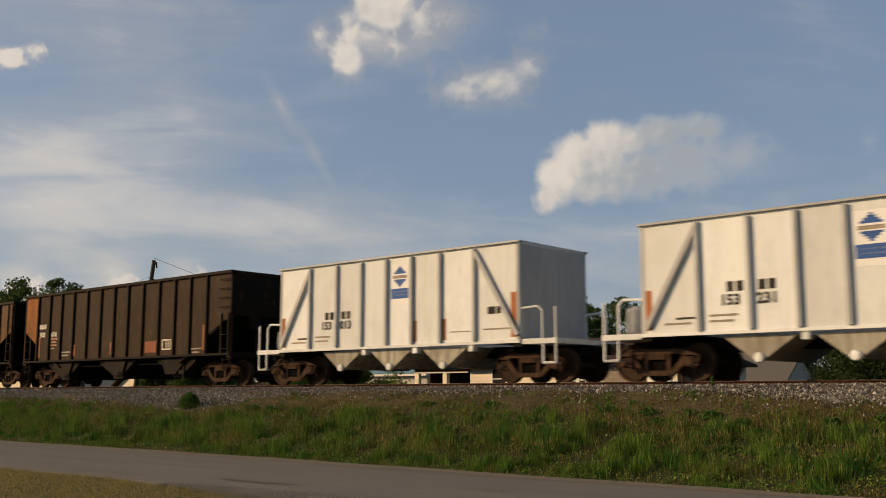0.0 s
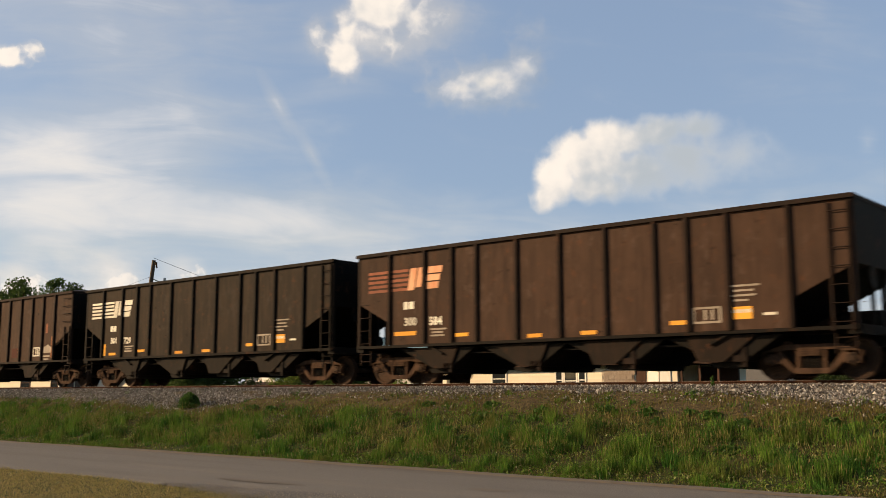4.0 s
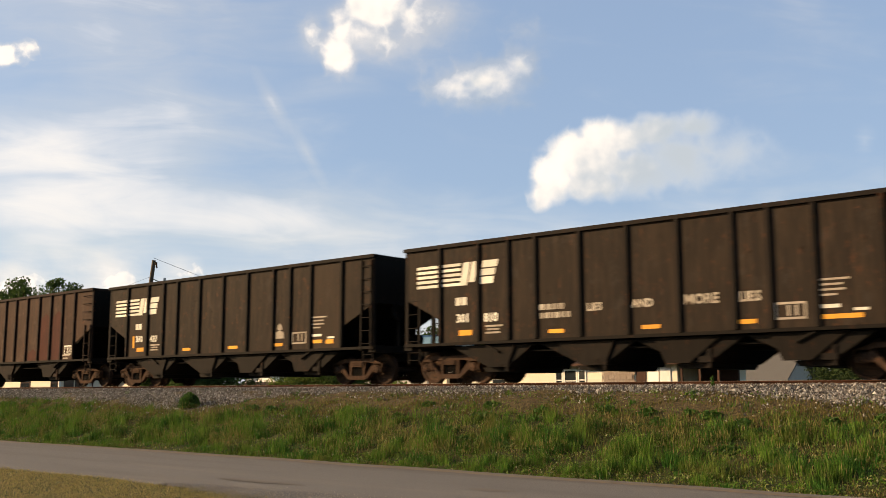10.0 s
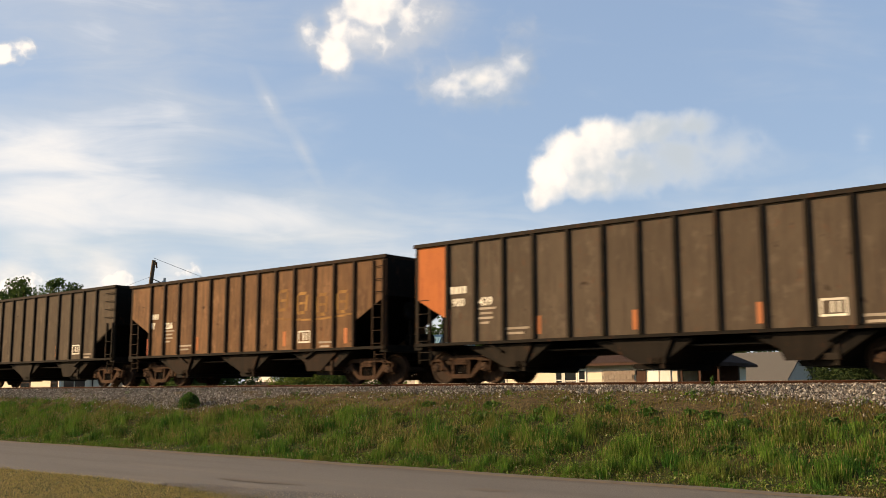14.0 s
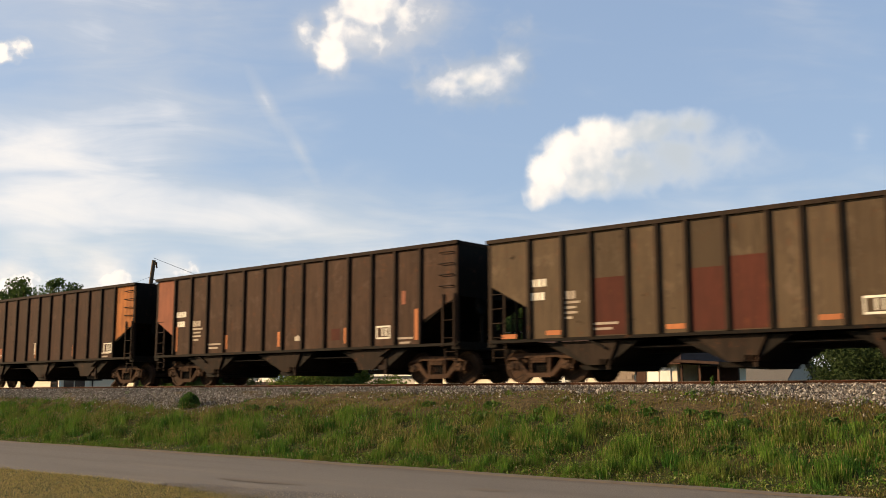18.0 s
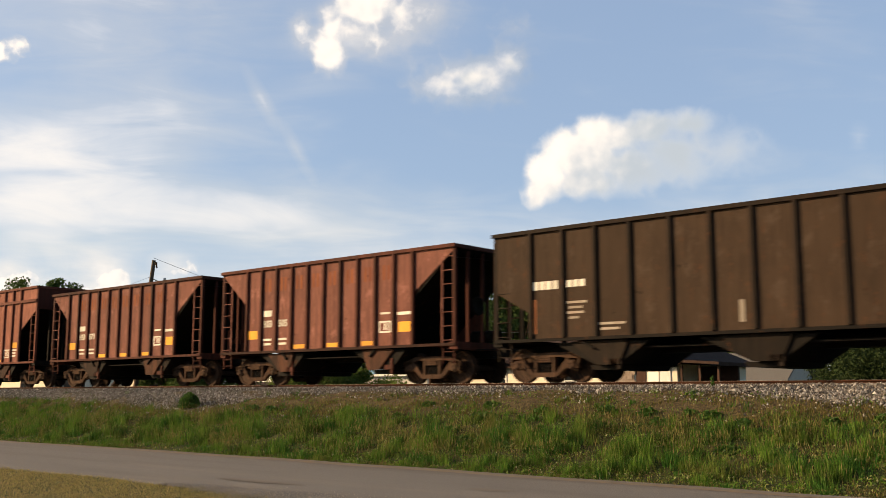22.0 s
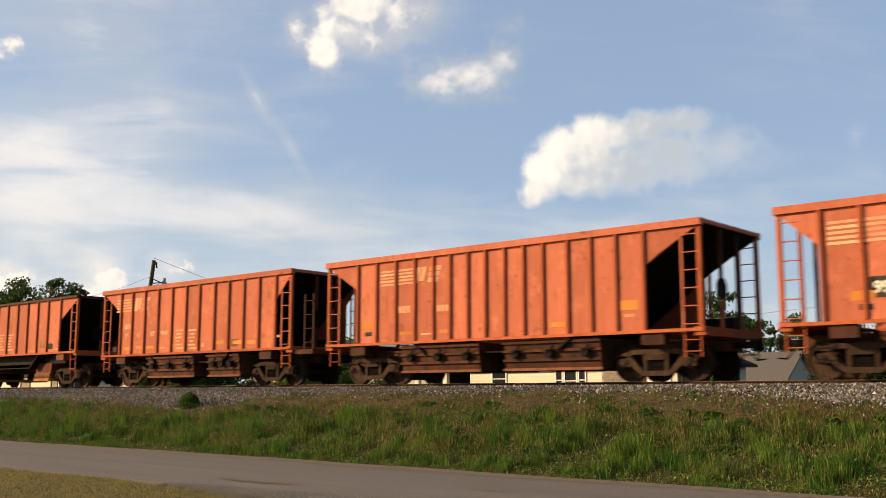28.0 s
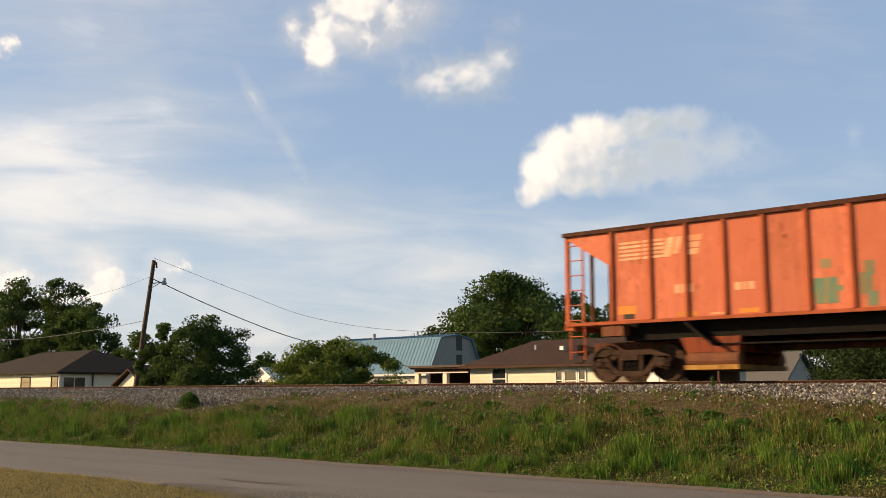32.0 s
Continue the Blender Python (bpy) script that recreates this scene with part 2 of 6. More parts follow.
def asphalt():
    """Worn grey asphalt: fine stone grain, wheel tracks and dusty streaks along the road, tan dust towards the edge."""
    m, n, l, b = material("worn_asphalt", 0.9)
    co = n.new("ShaderNodeTexCoord").outputs["Object"]
    fine = ramp(n, l, noise_of(n, l, co, 60, 5, rough=0.75), 0.35, 0.65)
    c = mixer(n, l, "MIX", fine, (0.125, 0.125, 0.121), (0.18, 0.179, 0.172))
    c = mixer(n, l, "MIX", ramp(n, l, noise_of(n, l, co, 1.3, 5, (0.07, 1.0, 1)), 0.45, 0.7), c, (0.135, 0.133, 0.128))
    c = mixer(n, l, "MIX", ramp(n, l, noise_of(n, l, co, 0.9, 4, (0.1, 1.3, 1)), 0.55, 0.78), c, (0.178, 0.17, 0.155))
    sep = n.new("ShaderNodeSeparateXYZ")
    l.new(co, sep.inputs[0])
    wob = n.new("ShaderNodeMath")
    wob.operation = "MULTIPLY_ADD"
    wob.inputs[1].default_value = 1.1
    l.new(noise_of(n, l, co, 0.8, 5, (0.4, 1, 1)), wob.inputs[0])
    l.new(sep.outputs[1], wob.inputs[2])
    f = n.new("ShaderNodeMath")
    f.operation = "MULTIPLY"
    f.inputs[1].default_value = 0.4
    l.new(ramp(n, l, wob.outputs[0], 14.9, 15.8), f.inputs[0])
    c = mixer(n, l, "MIX", f.outputs[0], c, (0.2, 0.165, 0.12))
    l.new(c, b.inputs["Base Color"])
    bumped(n, l, b, fine, 0.3, 0.01)
    return m


ASPHALT = asphalt()


def soil():
    m, n, l, b = material("bank_soil", 0.95)
    co = n.new("ShaderNodeTexCoord").outputs["Object"]
    green = mixer(n, l, "MIX", ramp(n, l, noise_of(n, l, co, 1.1, 6, rough=0.7), 0.4, 0.62), (0.022, 0.034, 0.008), (0.042, 0.044, 0.014))
    brown = mixer(n, l, "MIX", ramp(n, l, noise_of(n, l, co, 9, 6, rough=0.7), 0.4, 0.62), (0.04, 0.032, 0.017), (0.1, 0.078, 0.043))
    sep = n.new("ShaderNodeSeparateXYZ")
    l.new(co, sep.inputs[0])
    wob = n.new("ShaderNodeMath")
    wob.operation = "MULTIPLY_ADD"
    wob.inputs[1].default_value = 2.6
    l.new(noise_of(n, l, co, 0.45, 5), wob.inputs[0])
    l.new(sep.outputs[1], wob.inputs[2])
    band = n.new("ShaderNodeMath")
    band.operation = "MULTIPLY"
    l.new(ramp(n, l, wob.outputs[0], 19.9, 21.0), band.inputs[0])
    l.new(ramp(n, l, sep.outputs[1], 30.0, 27.0), band.inputs[1])
    l.new(mixer(n, l, "MIX", band.outputs[0], green, brown), b.inputs["Base Color"])
    bumped(n, l, b, noise_of(n, l, co, 7, 6), 0.5, 0.04)
    return m


SOIL = soil()
BALLAST = speckled("ballast_bed", ((0.14, 0.13, 0.115), (0.03, 0.027, 0.025), (0.08, 0.073, 0.065)), 16, 0.95, 0.9)
STONE = by_island("ballast_stone", [(0.31, 0.3, 0.28), (0.08, 0.075, 0.07), (0.22, 0.21, 0.195), (0.5, 0.485, 0.45), (0.05, 0.047, 0.044), (0.2, 0.175, 0.15), (0.12, 0.1, 0.085)], 0.95)
FINE_GRAVEL = by_island("fine_gravel", [(0.3, 0.27, 0.23), (0.2, 0.18, 0.15), (0.36, 0.33, 0.29), (0.25, 0.22, 0.185)], 0.95)
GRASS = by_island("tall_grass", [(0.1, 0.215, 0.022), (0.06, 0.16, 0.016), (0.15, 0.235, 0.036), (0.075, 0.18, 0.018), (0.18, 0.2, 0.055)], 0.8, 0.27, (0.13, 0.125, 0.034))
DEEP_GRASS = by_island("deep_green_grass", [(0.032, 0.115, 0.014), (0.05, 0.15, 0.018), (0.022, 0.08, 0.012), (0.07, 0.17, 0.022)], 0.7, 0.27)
STRAW = by_island("dry_grass", [(0.16, 0.115, 0.042), (0.1, 0.11, 0.028), (0.125, 0.085, 0.036), (0.22, 0.175, 0.075), (0.075, 0.1, 0.02), (0.1, 0.066, 0.03)], 0.9, 0.2)
SEED = by_island("seed_heads", [(0.2, 0.17, 0.06), (0.14, 0.14, 0.04), (0.25, 0.2, 0.085), (0.17, 0.16, 0.05)], 0.9, 0.25)
LOWWEED = by_island("low_weed_leaves", [(0.065, 0.15, 0.016), (0.13, 0.19, 0.035), (0.04, 0.1, 0.012), (0.17, 0.15, 0.05), (0.09, 0.18, 0.02), (0.3, 0.3, 0.16)], 0.85, 0.3)
WEED = by_island("weed_leaves", [(0.06, 0.14, 0.022), (0.03, 0.08, 0.014), (0.08, 0.16, 0.03)], 0.55, 0.3)
LEAF = by_island("tree_leaves", [(0.046, 0.088, 0.024), (0.068, 0.115, 0.028), (0.034, 0.07, 0.02), (0.085, 0.12, 0.034)], 0.9, 0.3)
LEAF_DARK = by_island("vine_leaves", [(0.022, 0.042, 0.013), (0.034, 0.058, 0.017), (0.016, 0.032, 0.011), (0.045, 0.064, 0.02)], 0.9, 0.2)
LEAF_PALE = by_island("pale_tree_leaves", [(0.1, 0.165, 0.03), (0.14, 0.2, 0.04), (0.07, 0.125, 0.025), (0.19, 0.2, 0.055)], 0.9, 0.3)
BARK = speckled("bark", ((0.09, 0.065, 0.045), (0.05, 0.036, 0.026), (0.075, 0.055, 0.04)), 12)
POLE = speckled("weathered_pole_wood", ((0.13, 0.1, 0.075), (0.08, 0.06, 0.045), (0.11, 0.085, 0.065)), 10)
TIE = speckled("creosoted_timber", ((0.07, 0.055, 0.045), (0.04, 0.032, 0.028), (0.09, 0.07, 0.055)), 10)
SIDING = weathered("cream_siding", (0.76, 0.69, 0.56), (0.68, 0.61, 0.49), dirt_amount=0.3, rust_amount=0.04)
WHITEWALL = weathered("white_siding", (0.8, 0.79, 0.76), (0.7, 0.68, 0.65), dirt_amount=0.3, rust_amount=0.03)
GREYWALL = weathered("grey_siding", (0.46, 0.44, 0.4), (0.38, 0.36, 0.33), dirt_amount=0.4, rust_amount=0.04)
SHINGLE = speckled("brown_shingle", ((0.06, 0.035, 0.027), (0.03, 0.017, 0.013), (0.05, 0.03, 0.023)), 20)
GREYROOF = speckled("grey_shingle", ((0.13, 0.128, 0.122), (0.095, 0.093, 0.09), (0.115, 0.112, 0.108)), 20)
METALROOF = weathered("blue_metal_roofing", (0.13, 0.245, 0.35), (0.105, 0.2, 0.29), (0.12, 0.14, 0.15), dirt_amount=0.4, rust_amount=0.1, rough=0.65)
TRIM = weathered("white_trim", (0.8, 0.79, 0.76), (0.7, 0.68, 0.64), dirt_amount=0.3, rust_amount=0.02)
DARKSHINGLE = speckled("dark_shingle", ((0.036, 0.026, 0.021), (0.018, 0.0135, 0.011), (0.028, 0.021, 0.017)), 14)
DARKTRIM = weathered("brown_trim", (0.075, 0.043, 0.032), (0.055, 0.034, 0.026))
BRICK = speckled("tan_stone_veneer", ((0.22, 0.175, 0.145), (0.34, 0.295, 0.25), (0.27, 0.22, 0.18)), 9)
CABLE = material("cable_sheath", 0.6)[0]
CABLE.node_tree.nodes["Principled BSDF"].inputs["Base Color"].default_value = (0.05, 0.05, 0.05, 1)
PALECABLE = weathered("weathered_bare_cable", (0.42, 0.4, 0.37), (0.3, 0.28, 0.26))
GALV = weathered("galvanised_steel", (0.42, 0.43, 0.44), (0.3, 0.3, 0.3), rough=0.5, metal=0.6)
GLASS = material("window_glass", 0.05)[0]
GLASS.node_tree.nodes["Principled BSDF"].inputs["Base Color"].default_value = (0.02, 0.025, 0.03, 1)
GLASS.node_tree.nodes["Principled BSDF"].inputs["Specular IOR Level"].default_value = 0.7


# ---- building blocks ----
def box(bm, x0, x1, y0, y1, z0, z1):
    v = [bm.verts.new((x, y, z)) for x in (x0, x1) for y in (y0, y1) for z in (z0, z1)]
    for f in ((0, 1, 3, 2), (4, 6, 7, 5), (0, 4, 5, 1), (2, 3, 7, 6), (0, 2, 6, 4), (1, 5, 7, 3)):
        bm.faces.new([v[i] for i in f])
    return bm


def prism(bm, poly, a0, a1, axis="y"):
    """A polygon, drawn in the two other axes, pushed along one axis."""
    put = {"y": lambda p, a: (p[0], a, p[1]), "x": lambda p, a: (a, p[0], p[1]), "z": lambda p, a: (p[0], p[1], a)}[axis]
    lo, hi = [bm.verts.new(put(p, a0)) for p in poly], [bm.verts.new(put(p, a1)) for p in poly]
    k = len(poly)
    bm.faces.new(lo), bm.faces.new(hi[::-1])
    for i in range(k):
        bm.faces.new((lo[i], hi[i], hi[(i + 1) % k], lo[(i + 1) % k]))
    return bm


def strut(bm, p, q, w, d=None, sides=4):
    """A straight bar from p to q, square or round."""
    p, q = Vector(p), Vector(q)
    a = (q - p).normalized()
    u = a.cross(Vector((0, 1, 0)) if abs(a.y) < 0.9 else Vector((1, 0, 0))).normalized()
    v = a.cross(u)
    d = d or w
    turn = math.pi / 4 if sides == 4 else 0
    k = math.sqrt(2) if sides == 4 else 1
    ring = [(math.cos(turn + i * math.tau / sides) * w / 2 * k, math.sin(turn + i * math.tau / sides) * d / 2 * k) for i in range(sides)]
    lo, hi = [bm.verts.new(p + u * x + v * y) for x, y in ring], [bm.verts.new(q + u * x + v * y) for x, y in ring]
    bm.faces.new(lo), bm.faces.new(hi[::-1])
    for i in range(sides):
        bm.faces.new((lo[i], hi[i], hi[(i + 1) % sides], lo[(i + 1) % sides]))
    return bm


def lathe(bm, profile, sides=24, axis="y"):
    """Rings of (radius, place) round an axis."""
    rings = []
    for r, a in profile:
        ring = []
        for i in range(sides):
            c, s = math.cos(i * math.tau / sides) * r, math.sin(i * math.tau / sides) * r
            ring.append(bm.verts.new({"y": (c, a, s), "z": (c, s, a), "x": (a, c, s)}[axis]))
        rings.append(ring)
    for a, b in zip(rings, rings[1:]):
        for i in range(sides):
            bm.faces.new((a[i], b[i], b[(i + 1) % sides], a[(i + 1) % sides]))
    bm.faces.new(rings[0]), bm.faces.new(rings[-1][::-1])
    return bm


SHARED = {}


def part(name, bm, mat, parent=None, label="", at=None, key=None):
    """One mesh object. bm: a bmesh, or a function that makes one; with a key its mesh is built once and shared."""
    mesh = SHARED.get((key, mat.name)) if key else None
    if mesh is None:
        made = bm() if callable(bm) else bm
        bmesh.ops.recalc_face_normals(made, faces=made.faces)
        mesh = bpy.data.meshes.new(name)
        made.to_mesh(mesh)
        made.free()
        mesh.materials.append(mat)
        if key:
            SHARED[key, mat.name] = mesh
    ob = new(name, mesh)
    if parent is not None:
        ob.parent = parent
    if at is not None:
        ob.matrix_basis = at
    return tagged(ob, label)


def sheet(name, verts, faces, mat):
    """One mesh object from arrays of corners and faces."""
    mesh = bpy.data.meshes.new(name)
    mesh.from_pydata(np.asarray(verts).tolist(), [], np.asarray(faces).tolist())
    mesh.materials.append(mat)
    return new(name, mesh)


B = bmesh.new


# ---- ground, road and track ----
def ground_height(y):
    return float(np.interp(y, (-60, 0, 15.2, 15.9, 20.2, 21.2, 21.4, 25.0, 28.5, 60, 400), (0.0, 0.0, -0.03, 0.06, 1.36, 1.62, 1.62, 1.5, 0.85, 0.75, 0.6)))


def lines(lo, hi, near_lo, near_hi, fine, coarse):
    a = list(np.arange(near_lo, near_hi, fine))
    return sorted([lo, *np.arange(lo, near_lo, coarse)[1:], *a, *np.arange(near_hi, hi, coarse), hi])


def ground():
    xs = lines(-2600, 1800, -90, 20, 0.6, 90)
    ys = sorted([-600, -200, -60, -20, 0, 4, 7, 9, 10, 12, 14.6, *np.arange(15.0, 29, 0.35), 32, 40, 60, 90, 140, 250, 400, 800, 1600, 3200])
    rough = lambda x, y: 0.07 * noise.noise((x * 0.5, y * 0.9, 0)) + 0.03 * noise.noise((x * 2, y * 2, 4)) if 15.6 < y < 21 else 0.0
    verts = [(x, y, ground_height(y) + rough(x, y)) for y in ys for x in xs]
    k = len(xs)
    faces = [(j * k + i, j * k + i + 1, (j + 1) * k + i + 1, (j + 1) * k + i) for j in range(len(ys) - 1) for i in range(k - 1)]
    tagged(sheet("ground", verts, faces, SOIL), "grassy ground with a bank below the track", "ground", kind="structure")


def road_edge(x):
    return 15.25 + 0.12 * math.sin(x * 0.21) + 0.05 * math.sin(x * 1.3) + 0.1 * noise.noise((x * 1.9, 3.0, 0)), 9.9 + 0.16 * noise.noise((x * 1.6, 8.0, 0)) + 0.18 * math.sin(x * 0.33 + 1) + 0.07 * math.sin(x * 1.7)


def road():
    xs = lines(-2500, 1700, -60, 10, 0.7, 60)
    verts, faces = [], []
    for x in xs:
        far, near = road_edge(x)
        crown = [(near - 0.12, -0.02), (near, 0.004), (near + 0.6, 0.032), (near + 2.4, 0.075), (far - 0.6, 0.05), (far, 0.03), (far + 0.12, -0.05)]
        verts += [(x, y, z) for y, z in crown]
    for i in range(len(xs) - 1):
        faces += [(i * 7 + j, (i + 1) * 7 + j, (i + 1) * 7 + j + 1, i * 7 + j + 1) for j in range(6)]
    ob = tagged(sheet("road", verts, faces, ASPHALT), "narrow worn grey asphalt road", "road", kind="structure")
    bm = B()
    for i in range(90):
        x = -60 + i * 0.75
        ya, yb = road_edge(x)[0] - 0.75, road_edge(x + 0.75)[0] - 0.75
        wa, wb = (0.28 + 0.1 * noise.noise((q * 0.8, 0, 1)) for q in (x, x + 0.75))
        bm.faces.new([bm.verts.new(p) for p in ((x, ya, 0.056), (x + 0.75, yb, 0.056), (x + 0.75, yb + wb, 0.054), (x, ya + wa, 0.054))])
    part("edge_line", bm, weathered("worn_yellow_line", (0.2, 0.158, 0.11), (0.165, 0.155, 0.135), dirt_amount=1.0, vary=0.1), ob, "worn faded yellow edge line")
    bm = B()
    for x, y, w, d in ((-13.7, 10.95, 2.2, 0.34), (-9.6, 12.05, 0.9, 0.3)):
        pts = [(x + w / 2 * math.cos(a) * random.uniform(0.75, 1.1), y + d / 2 * math.sin(a) * random.uniform(0.7, 1.1)) for a in np.linspace(0, math.tau, 14, endpoint=False)]
        bm.faces.new([bm.verts.new((px, py, float(np.interp(py, (9.9, 10.5, 12.3, 14.7), (0.004, 0.032, 0.075, 0.05))) + 0.008)) for px, py in pts])
    part("tar_patch", bm, weathered("dark_tar_patch", (0.135, 0.127, 0.114), (0.16, 0.15, 0.134), rust_amount=0.0), ob, "dark tar repair patches")


def track():
    bm = B()
    xs = lines(-700, 260, -90, 20, 0.8, 40)
    prof = [(-3.2, 0.9), (-2.45, 1.3), (-1.55, 1.685), (-0.98, 1.7), (-0.84, 1.64), (0.84, 1.64), (1.6, 1.66), (2.6, 1.40), (3.4, 1.0)]
    k = len(prof)
    verts, faces = [], []
    for x in xs:
        w = 0.16 * noise.noise((x * 0.4, 0, 9))
        verts += [(x, TRACK_Y + y - (w if y < -1.8 else 0), z + 0.03 * noise.noise((x, y * 2, 3))) for y, z in prof]
    for i in range(len(xs) - 1):
        faces += [(i * k + j, (i + 1) * k + j, (i + 1) * k + j + 1, i * k + j + 1) for j in range(k - 1)]
    bed = tagged(sheet("ballast_bed", verts, faces, BALLAST), "grey crushed stone ballast bed", "ballast", kind="structure")
    shape = [(-0.07, 0), (0.07, 0), (0.07, 0.012), (0.012, 0.03), (0.012, 0.13), (0.036, 0.14), (0.036, 0.172),
             (-0.036, 0.172), (-0.036, 0.14), (-0.012, 0.13), (-0.012, 0.03), (-0.07, 0.012)]
    for side in (-1, 1):
        y = TRACK_Y + side * 0.7535
        part("rail", prism(B(), [(y + a, RAIL_Z - 0.172 + b) for a, b in shape], -700, 260, "x"), RAILRUST, bed, "rust-brown steel rail")
        part("rail_head", box(B(), -700, 260, y - 0.03, y + 0.03, RAIL_Z, RAIL_Z + 0.002), TREAD, bed, "polished running surface of the rail")
    for i in range(200):
        x = -94 + i * 0.55
        part("tie", lambda: box(B(), -0.11, 0.11, -1.3, 1.3, -0.16, 0), TIE, bed, at=pose(x + random.uniform(-0.02, 0.02), TRACK_Y, RAIL_Z - 0.173, 0, 0, random.uniform(-1, 1)), key="tie")


def stone_toe(x):
    return np.interp(x, (-60, -41, -37, -33, -29.7, -27.3, -26.2, -25.4, -24.4, -17, -11, -9.4, -8.3, -6.3, -4), (20.4, 20.2, 19.9, 19.75, 19.0, 18.9, 19.5, 20.1, 20.85, 21.0, 21.05, 20.75, 20.45, 20.0, 19.8))


def stones():
    """Loose ballast stones on the shoulder and spilled down the bank."""
    rng = np.random.default_rng(4)
    k = 80000
    x = -4 - 48 * rng.random(k) ** 1.1
    y = np.where(rng.random(k) < 0.66, 20.2 + 1.84 * rng.random(k), 17.8 + 2.6 * rng.random(k) ** 0.5)
    wave = np.array([noise.noise((a * 0.5, 0, 5)) + 0.6 * noise.noise((a * 1.7, 0, 8)) for a in x])
    toe = stone_toe(x) + 0.35 * wave
    keep = (y > toe) | (rng.random(k) < np.interp(y - toe, (-1.2, -0.3, 0), (0.02, 0.1, 0.45)))
    x, y = x[keep], y[keep]
    bedz = np.interp(y - TRACK_Y, (-3.2, -2.45, -1.55, -0.98, -0.84, 0), (0.9, 1.3, 1.685, 1.7, 1.64, 1.64))
    gz = np.array([ground_height(b) for b in y])
    z = np.maximum(bedz, gz + 0.01)
    k = len(x)
    size = 0.013 + 0.022 * rng.random(k) ** 1.6
    dirs = np.array([(1, 0, 0), (-1, 0, 0), (0, 1, 0), (0, -1, 0), (0, 0, 1), (0, 0, -1)], float)
    tris = np.array([(0, 2, 4), (2, 1, 4), (1, 3, 4), (3, 0, 4), (2, 0, 5), (1, 2, 5), (3, 1, 5), (0, 3, 5)])
    pts = dirs[None] * (size[:, None] * (0.6 + 0.8 * rng.random((k, 6))))[..., None]
    pts += (rng.random((k, 6, 3)) - 0.5) * size[:, None, None] * 0.8
    pts += np.stack([x, y, z + size * 0.3], 1)[:, None]
    faces = (np.arange(k)[:, None, None] * 6 + tris[None]).reshape(-1, 3)
    tagged(sheet("ballast_stones", pts.reshape(-1, 3), faces, STONE), "loose grey and tan crushed ballast stones", "gravel", kind="stuff")
    # gravel spilled along the road's near edge
    k = 13000
    x, q = -15 + 8 * rng.random(k), rng.normal(size=k)
    y = np.array([road_edge(a)[1] for a in x]) - 0.1 + 0.34 * q * np.interp(x, (-15, -11.5), (0.15, 1.0))
    z = np.interp(y - np.array([road_edge(a)[1] for a in x]), (-0.01, 0.0, 0.6, 2.4), (0.0, 0.004, 0.032, 0.075))
    size = 0.004 + 0.008 * rng.random(k) ** 2
    pts = dirs[None] * (size[:, None] * (0.6 + 0.8 * rng.random((k, 6))))[..., None] + np.stack([x, y, z + size * 0.3], 1)[:, None]
    faces = (np.arange(k)[:, None, None] * 6 + tris[None]).reshape(-1, 3)
    tagged(sheet("roadside_gravel", pts.reshape(-1, 3), faces, FINE_GRAVEL), "pale fine gravel along the road's edge", "gravel", kind="stuff")


def blades(name, x, y, height, width, lean, mat, label, rng, category="grass", sink=0.02, tip=None):
    """Blades of grass: narrow, bent and pointed."""
    k = len(x)
    z = np.array([ground_height(b) for b in y]) - sink
    turn = rng.random(k) * math.tau
    tip = rng.random(k) * math.tau if tip is None else tip
    u = np.stack([np.cos(turn), np.sin(turn), np.zeros(k)], 1) * (width / 2)[:, None]
    base = np.stack([x, y, z], 1)
    off = np.stack([np.cos(tip) * lean, np.sin(tip) * lean, np.ones(k)], 1)
    mid = base + off * np.array([0.45, 0.45, 0.6]) * height[:, None]
    top = base + off * height[:, None] * np.array([1.2, 1.2, 1.0])
    pts = np.stack([base - u, base + u, mid + u * 0.8, mid - u * 0.8, top], 1)
    f = np.array([(0, 1, 2), (0, 2, 3), (3, 2, 4)])
    faces = (np.arange(k)[:, None, None] * 5 + f[None]).reshape(-1, 3)
    return tagged(sheet(name, pts.reshape(-1, 3), faces, mat), label, category, kind="stuff")


def stalks(name, x, y, height, mat, label, rng):
    """Straight thin stems, each with a spindle-shaped seed head."""
    k = len(x)
    z = np.array([ground_height(b) for b in y]) - 0.02
    turn, tip, lean = rng.random(k) * math.tau, rng.random(k) * math.tau, 0.12 * rng.random(k)
    u = np.stack([np.cos(turn), np.sin(turn), np.zeros(k)], 1)
    base = np.stack([x, y, z], 1)
    way = np.stack([np.cos(tip) * lean, np.sin(tip) * lean, np.ones(k)], 1) * height[:, None]
    neck, belly, top = base + way * 0.68, base + way * 0.82, base + way
    thin, fat = u * 0.002, u * (0.003 + 0.0035 * rng.random(k))[:, None]
    pts = np.stack([base - thin, base + thin, neck, belly - fat, belly + fat, top], 1)
    f = np.array([(0, 1, 2), (2, 4, 3), (3, 4, 5)])
    faces = (np.arange(k)[:, None, None] * 6 + f[None]).reshape(-1, 3)
    return tagged(sheet(name, pts.reshape(-1, 3), faces, mat), label, "grass", kind="stuff")


def tufts(rng, k, per, x0, x1, y0, y1, spread, near=1.3):
    cx, cy = x1 - (x1 - x0) * rng.random(k) ** near, y0 + (y1 - y0) * rng.random(k)
    cx, cy = np.repeat(cx, per), np.repeat(cy, per)
    r, a = spread * np.sqrt(rng.random(k * per)), rng.random(k * per) * math.tau
    return cx + r * np.cos(a), cy + r * np.sin(a)


def field_of(x, y, fx, fy, seed):
    return np.array([noise.noise((a * fx, b * fy, seed)) for a, b in zip(x, y)])


